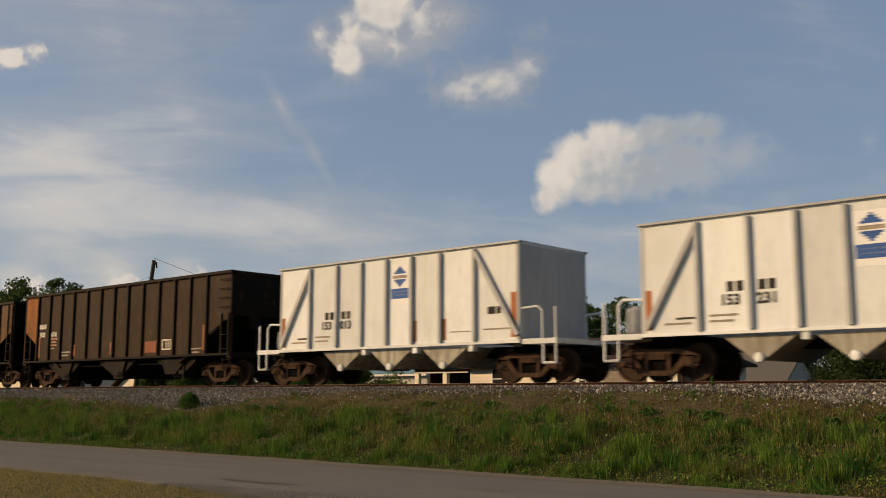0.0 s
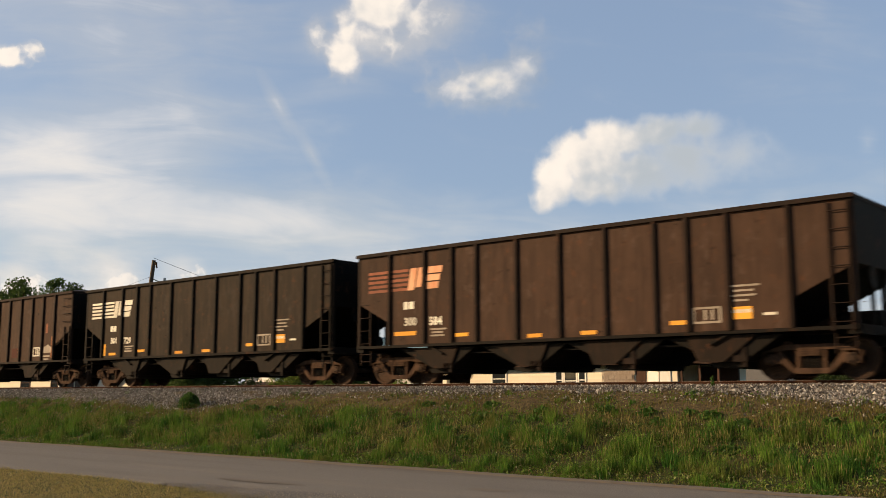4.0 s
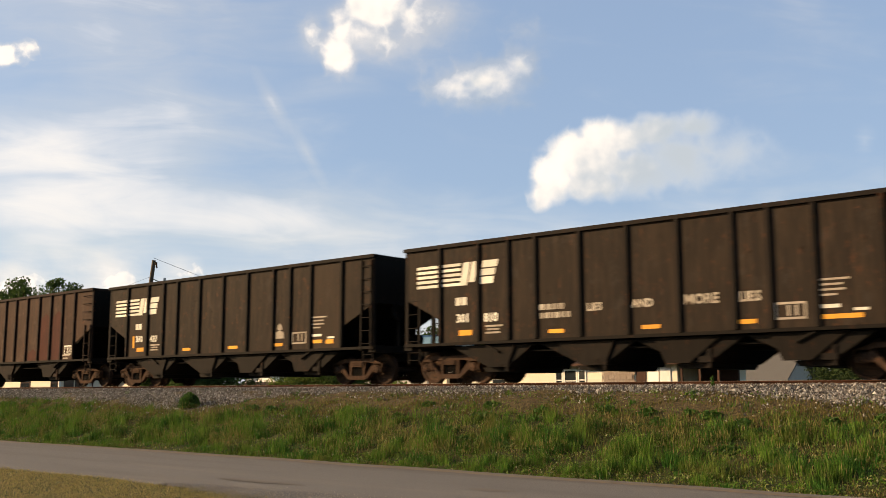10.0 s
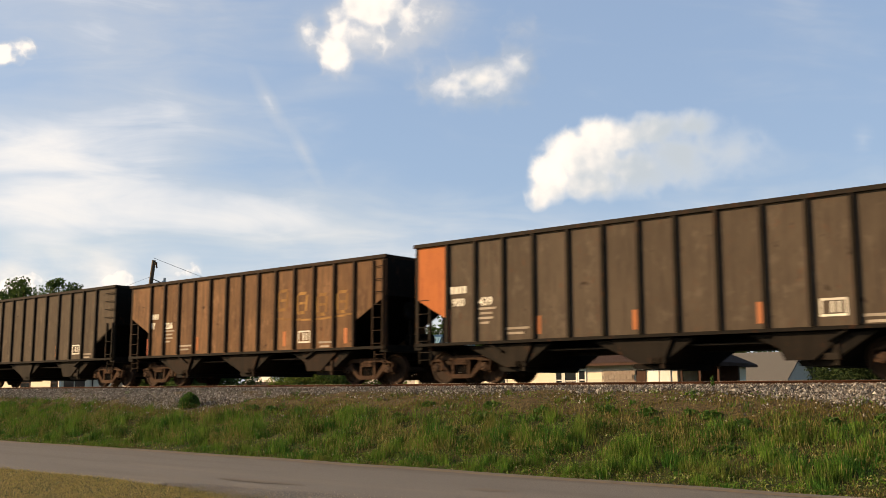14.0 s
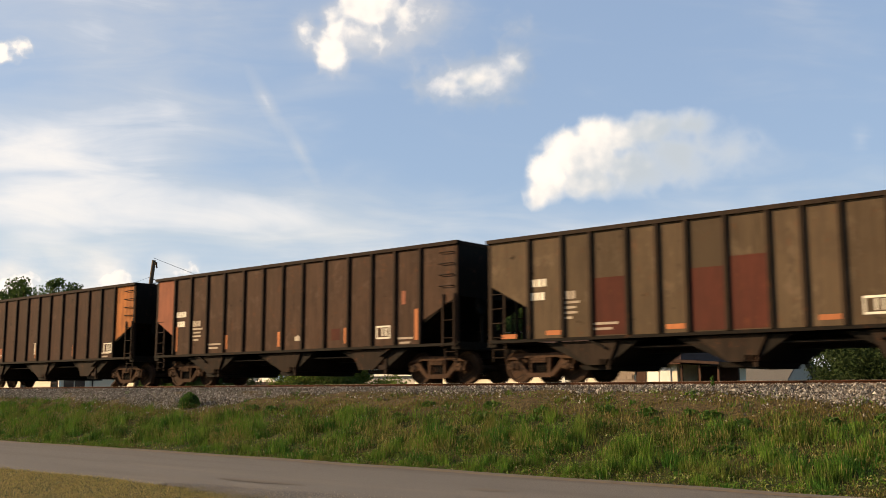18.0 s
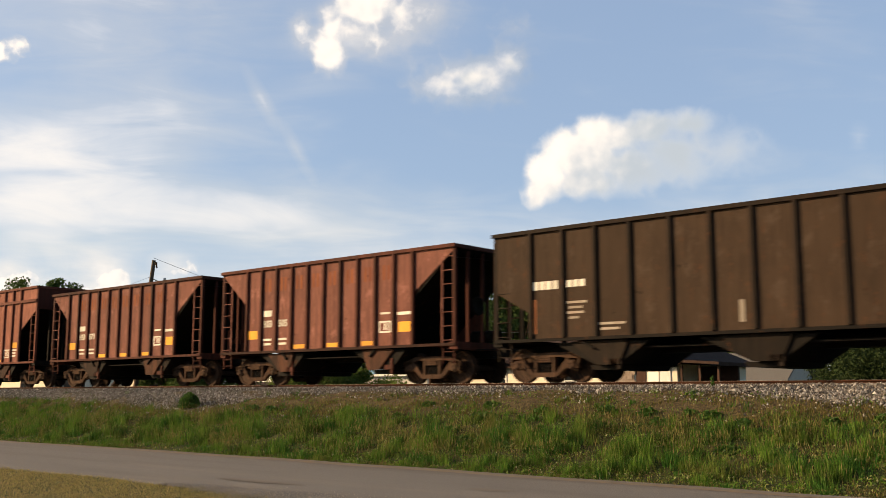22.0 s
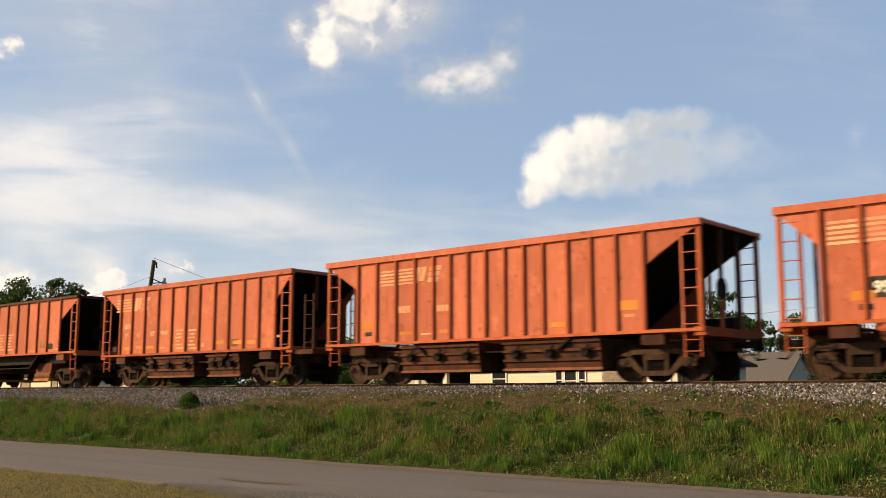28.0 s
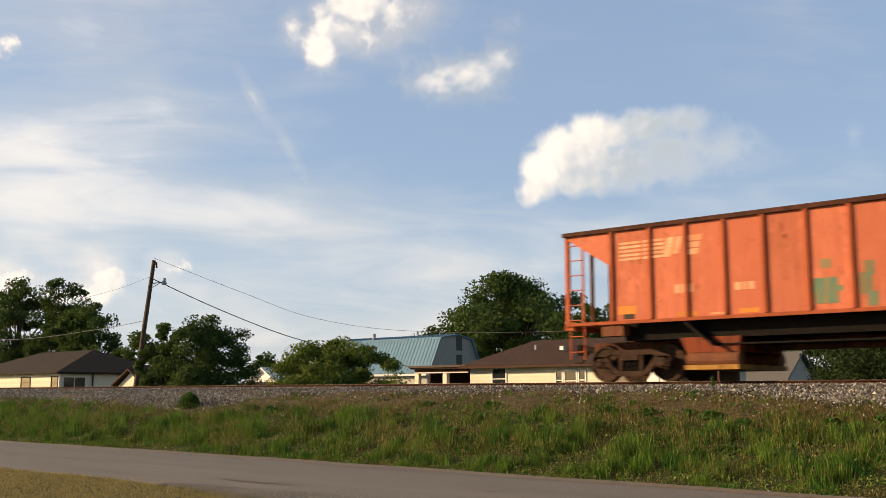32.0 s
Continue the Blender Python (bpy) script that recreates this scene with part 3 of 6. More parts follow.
def bank_line(x):
    """Where the green grass gives way to dry growth, up the bank."""
    return np.interp(x, (-46, -39.6, -34, -26.4, -22.5, -19, -16.5, -14, -12, -10, -6.6), (19.1, 19.0, 19.1, 18.15, 18.6, 18.8, 19.1, 19.15, 18.6, 18.3, 18.25))


def grass():
    rng = np.random.default_rng(7)
    # mounds of green grass on the bank, each a crowd of thin upright blades
    k, per = 15000, 26
    cx, cy = -2.5 - 46 * rng.random(k) ** 1.3, 15.3 + 5.5 * rng.random(k)
    mound = field_of(cx, cy, 1.05, 1.25, 2.0) + 0.6 * field_of(cx, cy, 2.6, 2.6, 3.0)
    line = bank_line(cx) + 0.7 * field_of(cx, cy, 0.3, 0.5, 7.0)
    keep = rng.random(k) < np.interp(cy - line, (-3, -0.8, 0.1, 0.9), (1.0, 0.85, 0.35, 0.12)) * np.interp(mound, (-0.35, -0.08, 0.12), (0.06, 0.4, 1)) * np.interp(cy - stone_toe(cx), (-0.3, 0.15), (1.0, 0.04))
    cx, cy, mound, line = (np.repeat(q[keep], per) for q in (cx, cy, mound, line))
    k = len(cx) // per
    tall = np.repeat(0.15 + 0.17 * rng.random(k), per)
    r, way = np.abs(rng.normal(size=k * per)) * 0.075, rng.random(k * per) * math.tau
    h = tall * (0.4 + 0.6 * rng.random(k * per)) * np.interp(mound, (-0.4, 0.0, 0.5), (0.4, 1.0, 2.25)) * np.interp(cy, (15.3, 15.9, 16.8), (0.3, 0.75, 1.0)) * np.interp(cy - line, (-0.5, 0.5), (1, 0.5))
    bx, by, tip = cx + r * np.cos(way), cy + r * np.sin(way), way + 0.7 * rng.normal(size=k * per)
    lean, wide = 0.05 + 1.1 * r + 0.1 * rng.random(k * per), 0.005 + 0.006 * rng.random(k * per)
    # whole tufts of broader blades, their deep green also standing in for shaded gaps
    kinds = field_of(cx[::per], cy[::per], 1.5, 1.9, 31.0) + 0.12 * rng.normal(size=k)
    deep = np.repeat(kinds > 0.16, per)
    for name, which, thick, low, mat, label in (("tall_grass", ~deep, 1.0, 1.0, GRASS, "tall yellow-green grass tufts on the railway bank"), ("deep_green_grass", deep, 1.5, 0.8, DEEP_GRASS, "broad-bladed deep green tufts on the railway bank, darkened for shaded gaps")):
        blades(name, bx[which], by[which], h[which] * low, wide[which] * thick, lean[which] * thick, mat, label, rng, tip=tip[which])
    # seed stalks that stand over the mounds
    x, y = tufts(rng, 7000, 9, -48, -2.5, 15.8, 19.6, 0.2)
    crowd = field_of(x, y, 0.7, 0.9, 21.0)
    keep = rng.random(len(x)) < np.interp(crowd, (-0.1, 0.35), (0.04, 1.0)) * np.interp(y, (15.8, 16.3, 18.0, 19.0), (0.3, 1.0, 0.7, 0.1))
    x, y = x[keep], y[keep]
    stalks("seed_stalks", x, y, 0.18 + 0.24 * rng.random(len(x)), SEED, "tan seed stalks over the green grass", rng)
    # low leafy weeds between the tufts
    k = 150000
    x, y = -2.5 - 46 * rng.random(k) ** 1.3, 15.2 + 5.7 * rng.random(k)
    patch = field_of(x, y, 1.4, 1.8, 11.0)
    keep = rng.random(k) < np.interp(patch, (-0.3, 0.3), (0.2, 1.0)) * np.interp(y - bank_line(x), (-3, -0.4, 0.6, 1.5), (1.0, 0.8, 0.3, 0.2)) * np.interp(y - stone_toe(x), (-0.3, 0.15), (1.0, 0.05))
    x, y, patch = x[keep], y[keep], patch[keep]
    z = np.array([ground_height(b) for b in y]) + np.interp(patch, (-0.2, 0.5), (0.03, 0.16)) * rng.random(len(x))
    tagged(leaves("low_weeds", np.stack([x, y, z], 1), 0.024, LOWWEED, rng), "low leafy weeds on the railway bank", "weeds", kind="stuff")
    # short dry growth, most of all towards the ballast, and a pale fringe along the road
    x, y = tufts(rng, 30000, 8, -48, -2.5, 15.2, 21.05, 0.12)
    over = y - bank_line(x)
    keep = rng.random(len(x)) < np.maximum(np.interp(over, (-2.2, -0.5, 0.2, 2.0), (0.1, 0.3, 0.95, 0.95)), np.interp(y, (15.35, 16.0), (0.9, 0.0))) * np.interp(y - stone_toe(x), (-0.25, 0.15), (1.0, 0.06))
    keep &= rng.random(len(x)) < np.interp(field_of(x, y, 1.2, 1.5, 41.0), (-0.25, 0.1), (0.3, 1.0))
    x, y = x[keep], y[keep]
    h = (0.04 + 0.1 * rng.random(len(x))) * np.interp(y, (15.3, 16, 18.5, 20.4), (0.55, 1.5, 1.3, 0.6)) * (0.7 + 0.9 * rng.random(len(x)) ** 3)
    blades("dry_grass", x, y, h, 0.006 + 0.006 * rng.random(len(x)), 0.1 + 0.4 * rng.random(len(x)), STRAW, "dry red-brown and straw-coloured grass on the railway bank", rng)
    # mown verge on the camera's side of the road
    x, y = tufts(rng, 26000, 6, -27, -8, 6.5, 10.1, 0.1, 1.0)
    edge = np.array([road_edge(a)[1] for a in x])
    keep = (y < edge + 0.1 + 0.3 * rng.random(len(x)) ** 2 + 0.2 * field_of(x, y, 1.1, 0.4, 51.0) - 0.8 * np.clip((x + 17) / 5, 0, 1.5) * rng.random(len(x)))
    x, y = x[keep], y[keep]
    blades("mown_verge_grass", x, y, 0.02 + 0.045 * rng.random(len(x)) ** 1.5, 0.005 + 0.006 * rng.random(len(x)), 0.3 + 0.6 * rng.random(len(x)),
           by_island("verge_grass", [(0.42, 0.33, 0.13), (0.2, 0.21, 0.06), (0.32, 0.27, 0.1), (0.5, 0.39, 0.18), (0.26, 0.19, 0.08)], 0.8, 0.2), "short mown dry grass beside the road", rng)


def weed(x, y, z, r, h, count, name="weed_bush", label="small bright green weed bush on the ballast", leaf=0.05):
    rng = np.random.default_rng(int(abs(x * 10)))
    a, e, q = rng.random(count) * math.tau, rng.random(count), rng.random(count) ** 0.4
    c = np.stack([r * q * np.cos(a) * np.sqrt(1 - e * e), r * q * np.sin(a) * np.sqrt(1 - e * e), h * q * e], 1)
    ob = leaves(name, c, leaf, WEED, rng)
    ob.location = (x, y, z)
    tagged(ob, label, "weed")


def leaves(name, centres, size, mat, rng):
    k = len(centres)
    n1 = rng.normal(size=(k, 3))
    n1 /= np.linalg.norm(n1, axis=1)[:, None]
    n2 = np.cross(n1, rng.normal(size=(k, 3)))
    n2 /= np.linalg.norm(n2, axis=1)[:, None]
    s = (size * (0.6 + 0.8 * rng.random(k)))[:, None]
    pts = np.stack([centres - n1 * s, centres + n2 * s * 0.55, centres + n1 * s, centres - n2 * s * 0.55], 1)
    return sheet(name, pts.reshape(-1, 3), np.arange(k * 4).reshape(-1, 4), mat)


ground(), road(), track(), stones(), grass()
weed(-27.76, 19.22, 1.06, 0.36, 0.5, 2200, leaf=0.04)
weed(-10.55, 21.3, 1.5, 0.06, 0.44, 130, "tall_weed", "tall thin green weed beside the rail", 0.035)
clumps = random.Random(17)
for wx, wy in [(-10.05, 19.24), (-9.53, 19.08), (-8.62, 18.62), (-8.15, 18.18), (-7.45, 18.6), (-6.53, 18.46), (-10.46, 18.62), (-11.64, 18.36), (-15.34, 17.8), (-13.15, 17.08), (-15.65, 19.66), (-18.0, 18.78), (-17.76, 19.7),
               (-20.27, 19.14), (-11.71, 17.06), (-7.11, 16.46), (-8.28, 17.26), (-12.92, 17.98), (-12.37, 16.82)] + [(-5.4 - 24 * clumps.random() ** 1.4, clumps.uniform(16.3, 19.3)) for i in range(22)]:
    wr = clumps.uniform(0.14, 0.3)
    weed(wx, wy, ground_height(wy) - 0.03, wr, wr * clumps.uniform(0.6, 0.9), 260, "weed_clump", "leafy dark green weed clump in the bank grass", 0.045)


# ---- the train ----
def truck_frame():
    """The cast side frame, its spring nest and the bearing ends."""
    bm = B()
    d0, d1 = -0.08, 0.08
    prism(bm, [(-1.1, 0.62), (-0.62, 0.78), (0.62, 0.78), (1.1, 0.62), (1.1, 0.5), (0.98, 0.5), (0.6, 0.66), (-0.6, 0.66), (-0.98, 0.5), (-1.1, 0.5)], d0, d1)
    prism(bm, [(-0.36, 0.14), (0.36, 0.14), (0.42, 0.26), (-0.42, 0.26)], d0, d1)
    for s in (-1, 1):
        prism(bm, [(s * 0.95, 0.62), (s * 0.72, 0.66), (s * 0.28, 0.16), (s * 0.42, 0.16)], d0 + 0.01, d1 - 0.01)
        prism(bm, [(s * 0.33, 0.7), (s * 0.25, 0.7), (s * 0.25, 0.22), (s * 0.33, 0.22)], d0 + 0.015, d1 - 0.015)
        box(bm, s * 0.89 - 0.17, s * 0.89 + 0.17, d0, d1, 0.36, 0.62)
    box(bm, -0.24, 0.24, -0.1, 0.05, 0.52, 0.66)
    for z in (0.53, 0.58, 0.63):
        box(bm, -0.2, 0.2, -0.115, -0.1, z, z + 0.022)
    return bm


def springs():
    bm = B()
    for x in (-0.16, -0.055, 0.055, 0.16):
        for i in range(5):
            strut(bm, (x, 0, 0.27 + i * 0.05), (x, 0, 0.295 + i * 0.05), 0.1, sides=8)
        strut(bm, (x, 0, 0.26), (x, 0, 0.52), 0.075, sides=8)
    return bm


def wheelset():
    bm = B()
    for s in (-1, 1):
        y = s * 0.72
        prof = [(0.06, y - s * 0.06), (0.12, y - s * 0.07), (0.36, y - s * 0.01), (0.40, y - s * 0.07), (0.48, y - s * 0.07), (0.462, y - s * 0.03),
                (0.452, y + s * 0.065), (0.40, y + s * 0.065), (0.37, y + s * 0.03), (0.14, y + s * 0.01), (0.12, y + s * 0.08), (0.06, y + s * 0.08)]
        lathe(bm, prof, 32)
    strut(bm, (0, -1.06, 0), (0, 1.06, 0), 0.16, sides=12)
    for s in (-1, 1):
        lathe(bm, [(0.13, s * 0.98), (0.13, s * 1.1), (0.085, s * 1.13), (0.05, s * 1.14)], 14)
        for i in range(3):
            a = i * math.tau / 3
            strut(bm, (0.08 * math.cos(a), s * 1.11, 0.08 * math.sin(a)), (0.08 * math.cos(a), s * 1.16, 0.08 * math.sin(a)), 0.035, sides=6)
    return bm


WHEELSETS = []


def truck(car, x):
    bolster = part("truck", lambda: box(box(B(), -0.2, 0.2, -1.0, 1.0, 0.42, 0.66), -0.12, 0.12, -0.35, 0.35, 0.66, 0.82), DARK, car, "cast iron truck with two axles", pose(x, 0, 0), "bolster")
    for s in (-1, 1):
        part("side_frame", truck_frame, IRON, bolster, "dusty brown cast side frame", pose(0, s * 1.02, 0, 0, 0, 0 if s < 0 else 180), "side_frame")
    for s in (-1, 1):
        part("spring_nest", springs, DARK, bolster, at=pose(0, s * 1.0, 0), key="springs")
    for s in (-1, 1):
        w = part("wheelset", wheelset, WHEEL, bolster, "rusty steel wheels on an axle", pose(s * 0.889, 0, 0.457), "wheelset")
        WHEELSETS.append((w, s))
    part("brake_beam", lambda: box(box(B(), -0.34, -0.28, -0.75, 0.75, 0.33, 0.43), 0.28, 0.34, -0.75, 0.75, 0.33, 0.43), DARK, bolster, key="brake_beam")


def ladder(z0, z1, width=0.42, rungs=None, t=0.05):
    def make():
        bm = B()
        for x in (0, width):
            box(bm, x - t / 2, x + t / 2, -0.02, 0.02, z0, z1)
        k = rungs or max(2, int((z1 - z0) / 0.38))
        for i in range(k):
            z = z0 + (z1 - z0) * (i + 0.5) / k
            strut(bm, (0, -0.03, z), (width, -0.03, z), 0.028, sides=6)
        return bm
    return make


def coupler():
    bm = B()
    box(bm, 0, 0.5, -0.09, 0.09, 0.78, 0.94)
    prism(bm, [(0.45, -0.14), (0.62, -0.15), (0.74, -0.04), (0.7, 0.02), (0.62, -0.02), (0.6, 0.1), (0.5, 0.15), (0.42, 0.12)], 0.72, 1.0, "z")
    strut(bm, (0.1, 0.25, 0.85), (0.4, 0.27, 0.5), 0.04, sides=6)
    strut(bm, (0.4, 0.27, 0.5), (0.66, 0.18, 0.52), 0.04, sides=6)
    strut(bm, (-0.1, -0.9, 0.95), (0.35, -0.2, 0.95), 0.025, sides=6)
    return bm


KINDS = {
    # length, height, inset and height of the slope's start, width and height at its end, first sill, truck place
    "coal": dict(length=14.9, top=3.9, e0=0.0, z1=2.42, w=1.2, z2=1.75, truck=1.25, half=1.6),
    "even": dict(length=14.9, top=3.99, e0=0.0, z1=2.42, w=1.2, z2=1.75, truck=1.25, half=1.6),
    "short": dict(length=13.85, top=3.85, e0=0.0, z1=2.62, w=1.41, z2=1.9, truck=1.3, half=1.6),
    "red": dict(length=10.75, top=3.92, e0=0.0, z1=3.8, w=1.37, z2=2.6, truck=1.35, half=1.58),
    "tall": dict(length=10.5, top=4.42, e0=0.0, z1=3.4, w=1.2, z2=2.5, truck=1.2, half=1.6),
    "orange": dict(length=12.8, top=3.78, e0=0.0, z1=3.66, w=1.4, z2=2.8, truck=1.55, half=1.58),
    "white": dict(length=9.85, top=3.78, e0=0.0, z1=1.2, w=0.02, z2=1.15, truck=0.1, half=1.58),
}
SILL = 1.1
TAB = 4.0 / 1000


def freight_car(kind, rear, colour, ribs, label, marks=(), numbers=(), heap=0.0, chutes=(), doors="chute", length=None, ends=(None, None), group="cars of the freight train"):
    """One open-top hopper car. rear: metres of its rear end behind the camera's foot point on the track at the start.
    marks: (x, z, width, height, paint[, lean[, peak]]) bars on the side, x from the rear end. numbers: (x, z, height, digits[, paint])."""
    k = KINDS[kind]
    lb, top, e0, z1, w, z2, half = length or k["length"], k["top"], k["e0"], k["z1"], ribs[0] if kind != "white" else 0.02, k["z2"], k["half"]
    car = tagged(new("hopper_car"), label, "train car", group)
    car.location = (-rear + lb / 2, TRACK_Y, RAIL_Z)
    paint, rib_paint = PAINTS[colour], RIBS[colour]
    X = lambda x: x - lb / 2
    sill = 1.45 if doors == "pod" else 1.2 if kind == "orange" else SILL
    key = (kind, sill, round(lb, 2), round(w, 2))
    for s in (-1, 1):
        edges = [e0, *ribs, lb - e0]
        for i, (p, q) in enumerate(zip(edges, edges[1:])):
            if kind != "white" and i == 0:
                shape = [(0, top), (0, z1), (q - p, z2), (q - p, top)]
            elif kind != "white" and i == len(edges) - 2:
                shape = [(0, top), (0, z2), (q - p, z1), (q - p, top)]
            else:
                shape = [(0, top), (0, sill), (q - p, sill), (q - p, top)]
            part("side_panel", lambda: prism(B(), shape, -0.012, 0.012), PATCHES[ends[0]] if i == 0 and ends[0] else PATCHES[ends[1]] if i == len(edges) - 2 and ends[1] else paint, car, at=pose(X(p), s * half, 0), key=("panel", kind, sill, i == 0, i == len(edges) - 2, round(q - p, 3), round(top, 2)))
        part("side_sill", lambda: box(B(), X(0.0), X(lb), -0.04, 0.04, sill - 0.06, sill + 0.02), (paint if colour == "white" else rib_paint if colour in ("red", "orange", "pink", "dusty") else DARK), car, at=pose(0, s * (half + 0.01), 0), key=("sill", key))
        for r in ribs:
            band = kind == "tall"
            rw, rd = (0.045, 0.07) if kind == "orange" else (0.06, 0.09) if kind == "white" else (0.055, 0.08)
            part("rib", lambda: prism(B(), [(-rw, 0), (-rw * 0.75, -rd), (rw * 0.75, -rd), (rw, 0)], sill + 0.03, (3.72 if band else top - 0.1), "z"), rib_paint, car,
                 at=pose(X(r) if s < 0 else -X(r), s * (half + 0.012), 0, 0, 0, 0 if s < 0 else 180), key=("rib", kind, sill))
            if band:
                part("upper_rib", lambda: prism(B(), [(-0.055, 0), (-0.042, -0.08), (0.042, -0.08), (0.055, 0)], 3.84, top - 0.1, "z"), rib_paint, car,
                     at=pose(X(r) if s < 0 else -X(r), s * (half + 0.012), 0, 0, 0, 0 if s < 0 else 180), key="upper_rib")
        if kind == "tall":
            part("belt_rail", lambda: box(B(), X(0), X(lb), -0.07, 0.07, 3.72, 3.84), rib_paint, car, at=pose(0, s * (half + 0.03), 0), key=("belt", key))

    def rim():
        bm, a, b = B(), X(-0.03), X(lb + 0.03)
        deep = 0.05 if kind == "white" else 0.17 if kind == "orange" and doors == "long" else 0.1
        for s in (-1, 1):
            box(bm, a, b, s * half - 0.09, s * half + 0.09, top - deep, top)
        box(bm, a, a + 0.16, -half, half, top - 0.1, top - 0.004), box(bm, b - 0.16, b, -half, half, top - 0.1, top - 0.004)
        return bm
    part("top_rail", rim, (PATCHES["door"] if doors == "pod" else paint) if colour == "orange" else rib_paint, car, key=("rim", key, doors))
    run = (w - e0) or 0.02
    fall = (z1 - z2) / run if kind != "white" else 1.0
    inner = min(lb * 0.32, w + (z2 - 0.75) / max(fall, 0.5))
    for s in (-1, 1):
        end = X(e0) if s < 0 else X(lb - e0)
        at = pose(end, 0, 0, 0, 0, 0 if s < 0 else 180)
        # end sheets darker than the sides: shade of the ends put into the paint
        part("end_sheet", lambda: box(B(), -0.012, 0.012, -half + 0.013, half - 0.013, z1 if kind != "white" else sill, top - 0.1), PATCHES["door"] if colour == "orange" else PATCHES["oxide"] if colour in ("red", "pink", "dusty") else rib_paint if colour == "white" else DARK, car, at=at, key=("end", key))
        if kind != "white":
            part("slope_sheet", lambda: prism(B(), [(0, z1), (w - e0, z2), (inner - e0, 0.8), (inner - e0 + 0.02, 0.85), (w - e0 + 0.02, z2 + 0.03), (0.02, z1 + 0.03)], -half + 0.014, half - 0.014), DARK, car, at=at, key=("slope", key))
            for y in (-0.45, 0.45) if kind in ("orange", "coal", "even", "short") else (-0.95, -0.3, 0.3, 0.95):
                part("end_post", lambda: box(B(), -0.04, 0.04, -0.04, 0.04, sill, top - 0.1), PATCHES["door"] if kind == "orange" else PATCHES["oxide"] if kind == "red" else DARK, car,
                     at=pose(X(0.08) if s < 0 else X(lb - 0.08), y, 0), key=("post", kind, sill))
        for q in (-1, 1):
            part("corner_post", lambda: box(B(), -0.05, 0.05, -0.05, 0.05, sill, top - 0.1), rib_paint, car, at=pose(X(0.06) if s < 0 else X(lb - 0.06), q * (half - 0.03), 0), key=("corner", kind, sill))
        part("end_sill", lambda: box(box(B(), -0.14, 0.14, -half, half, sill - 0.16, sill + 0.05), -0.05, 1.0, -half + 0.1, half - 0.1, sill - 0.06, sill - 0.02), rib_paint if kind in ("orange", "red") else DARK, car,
             at=pose(X(0.1) if s < 0 else X(lb - 0.1), 0, 0, 0, 0, 0 if s < 0 else 180), key=("endsill", kind, sill))
        if kind == "white":
            part("platform", lambda: box(B(), -1.15, 0.0, -half, half, sill - 0.1, sill + 0.04), paint, car, at=at, key="platform")
            for q in (-1, 1):
                def rail_loop():
                    bm = B()
                    for a, b in (((0, 0, sill), (0, 0, 1.95)), ((0, 0, 1.95), (-0.55, 0, 1.98)), ((-0.55, 0, 1.98), (-0.68, 0, 1.85)), ((-0.68, 0, 1.85), (-0.68, 0, sill)),
                                 ((-1.1, 0, sill), (-1.1, 0, 1.95)), ((-1.1, 0, 0.5), (-1.1, 0, sill)), ((-0.7, 0, 0.5), (-0.7, 0, sill)), ((-1.1, 0, 0.5), (-0.7, 0, 0.5))):
                        strut(bm, a, b, 0.07, sides=6)
                    return bm
                part("grab_rail", rail_loop, paint, car, at=pose(end, q * (half - 0.04), 0, 0, 0, 0 if s < 0 else 180), key="grab_rail")
                part("side_step", lambda: box(B(), -1.1, -0.7, -0.1, 0.1, 0.48, 0.52), rib_paint, car, at=pose(end, q * (half - 0.1), 0, 0, 0, 0 if s < 0 else 180), key="side_step")
        else:
            for q in (-1, 1):
                far_rung = (s > 0) == (q < 0)
                if kind in ("red", "orange"):
                    zt = top - 0.15
                else:
                    zt = (top - 0.15 if kind in ("coal", "short") else 3.3 if kind == "tall" else 2.5) if far_rung else 2.55
                if kind == "even" and far_rung:
                    for z in (2.72, 3.04, 3.36, 3.68):
                        part("grab_iron", lambda: strut(strut(strut(B(), (0, -0.1, 0), (0.46, -0.1, 0), 0.032, sides=6), (0, 0, 0), (0, -0.1, 0), 0.032, sides=6), (0.46, 0, 0), (0.46, -0.1, 0), 0.032, sides=6), rib_paint, car,
                             at=pose(X(lb - 0.62) if s > 0 else X(0.62), q * half, z, 0, 0, 0 if q < 0 else 180), key="grab_iron")
                out = half + 0.05 if kind in ("coal", "even", "short") and far_rung else half - 0.02
                part("ladder", ladder(sill - 0.1, zt), paint if kind in ("red", "orange") else rib_paint, car,
                     at=pose((X(0.1) if s < 0 else X(lb - 0.1 - 0.42)), q * out, 0), key=("ladder", sill, round(zt, 2)))
                part("side_step", ladder(0.55, sill - 0.12, 0.42, 2, 0.03), rib_paint, car, at=pose((X(0.1) if s < 0 else X(lb - 0.52)), q * (half - 0.06), 0), key=("stirrup", sill))
        part("coupler", coupler, DARK, car, at=pose(X(-0.02 if kind != "white" else -1.1) if s < 0 else X(lb + (0.02 if kind != "white" else 1.1)), 0, 0, 0, 0, 180 if s < 0 else 0), key="coupler")
        truck(car, X(k["truck"]) if s < 0 else X(lb - k["truck"]))
    if kind != "white":
        part("brake_wheel", lambda: lathe(B(), [(0.26, 0), (0.28, 0.03), (0.24, 0.05), (0.05, 0.02)], 16, "x"), DARK, car, at=pose(X(lb - 0.02), -0.6, 2.2), key="brake_wheel")
    part("air_tank", lambda: strut(B(), (-0.5, 0, 0), (0.5, 0, 0), 0.36, sides=14), DARK, car, at=pose(X(lb - 0.75), 0.7, 1.4), key="air_tank")
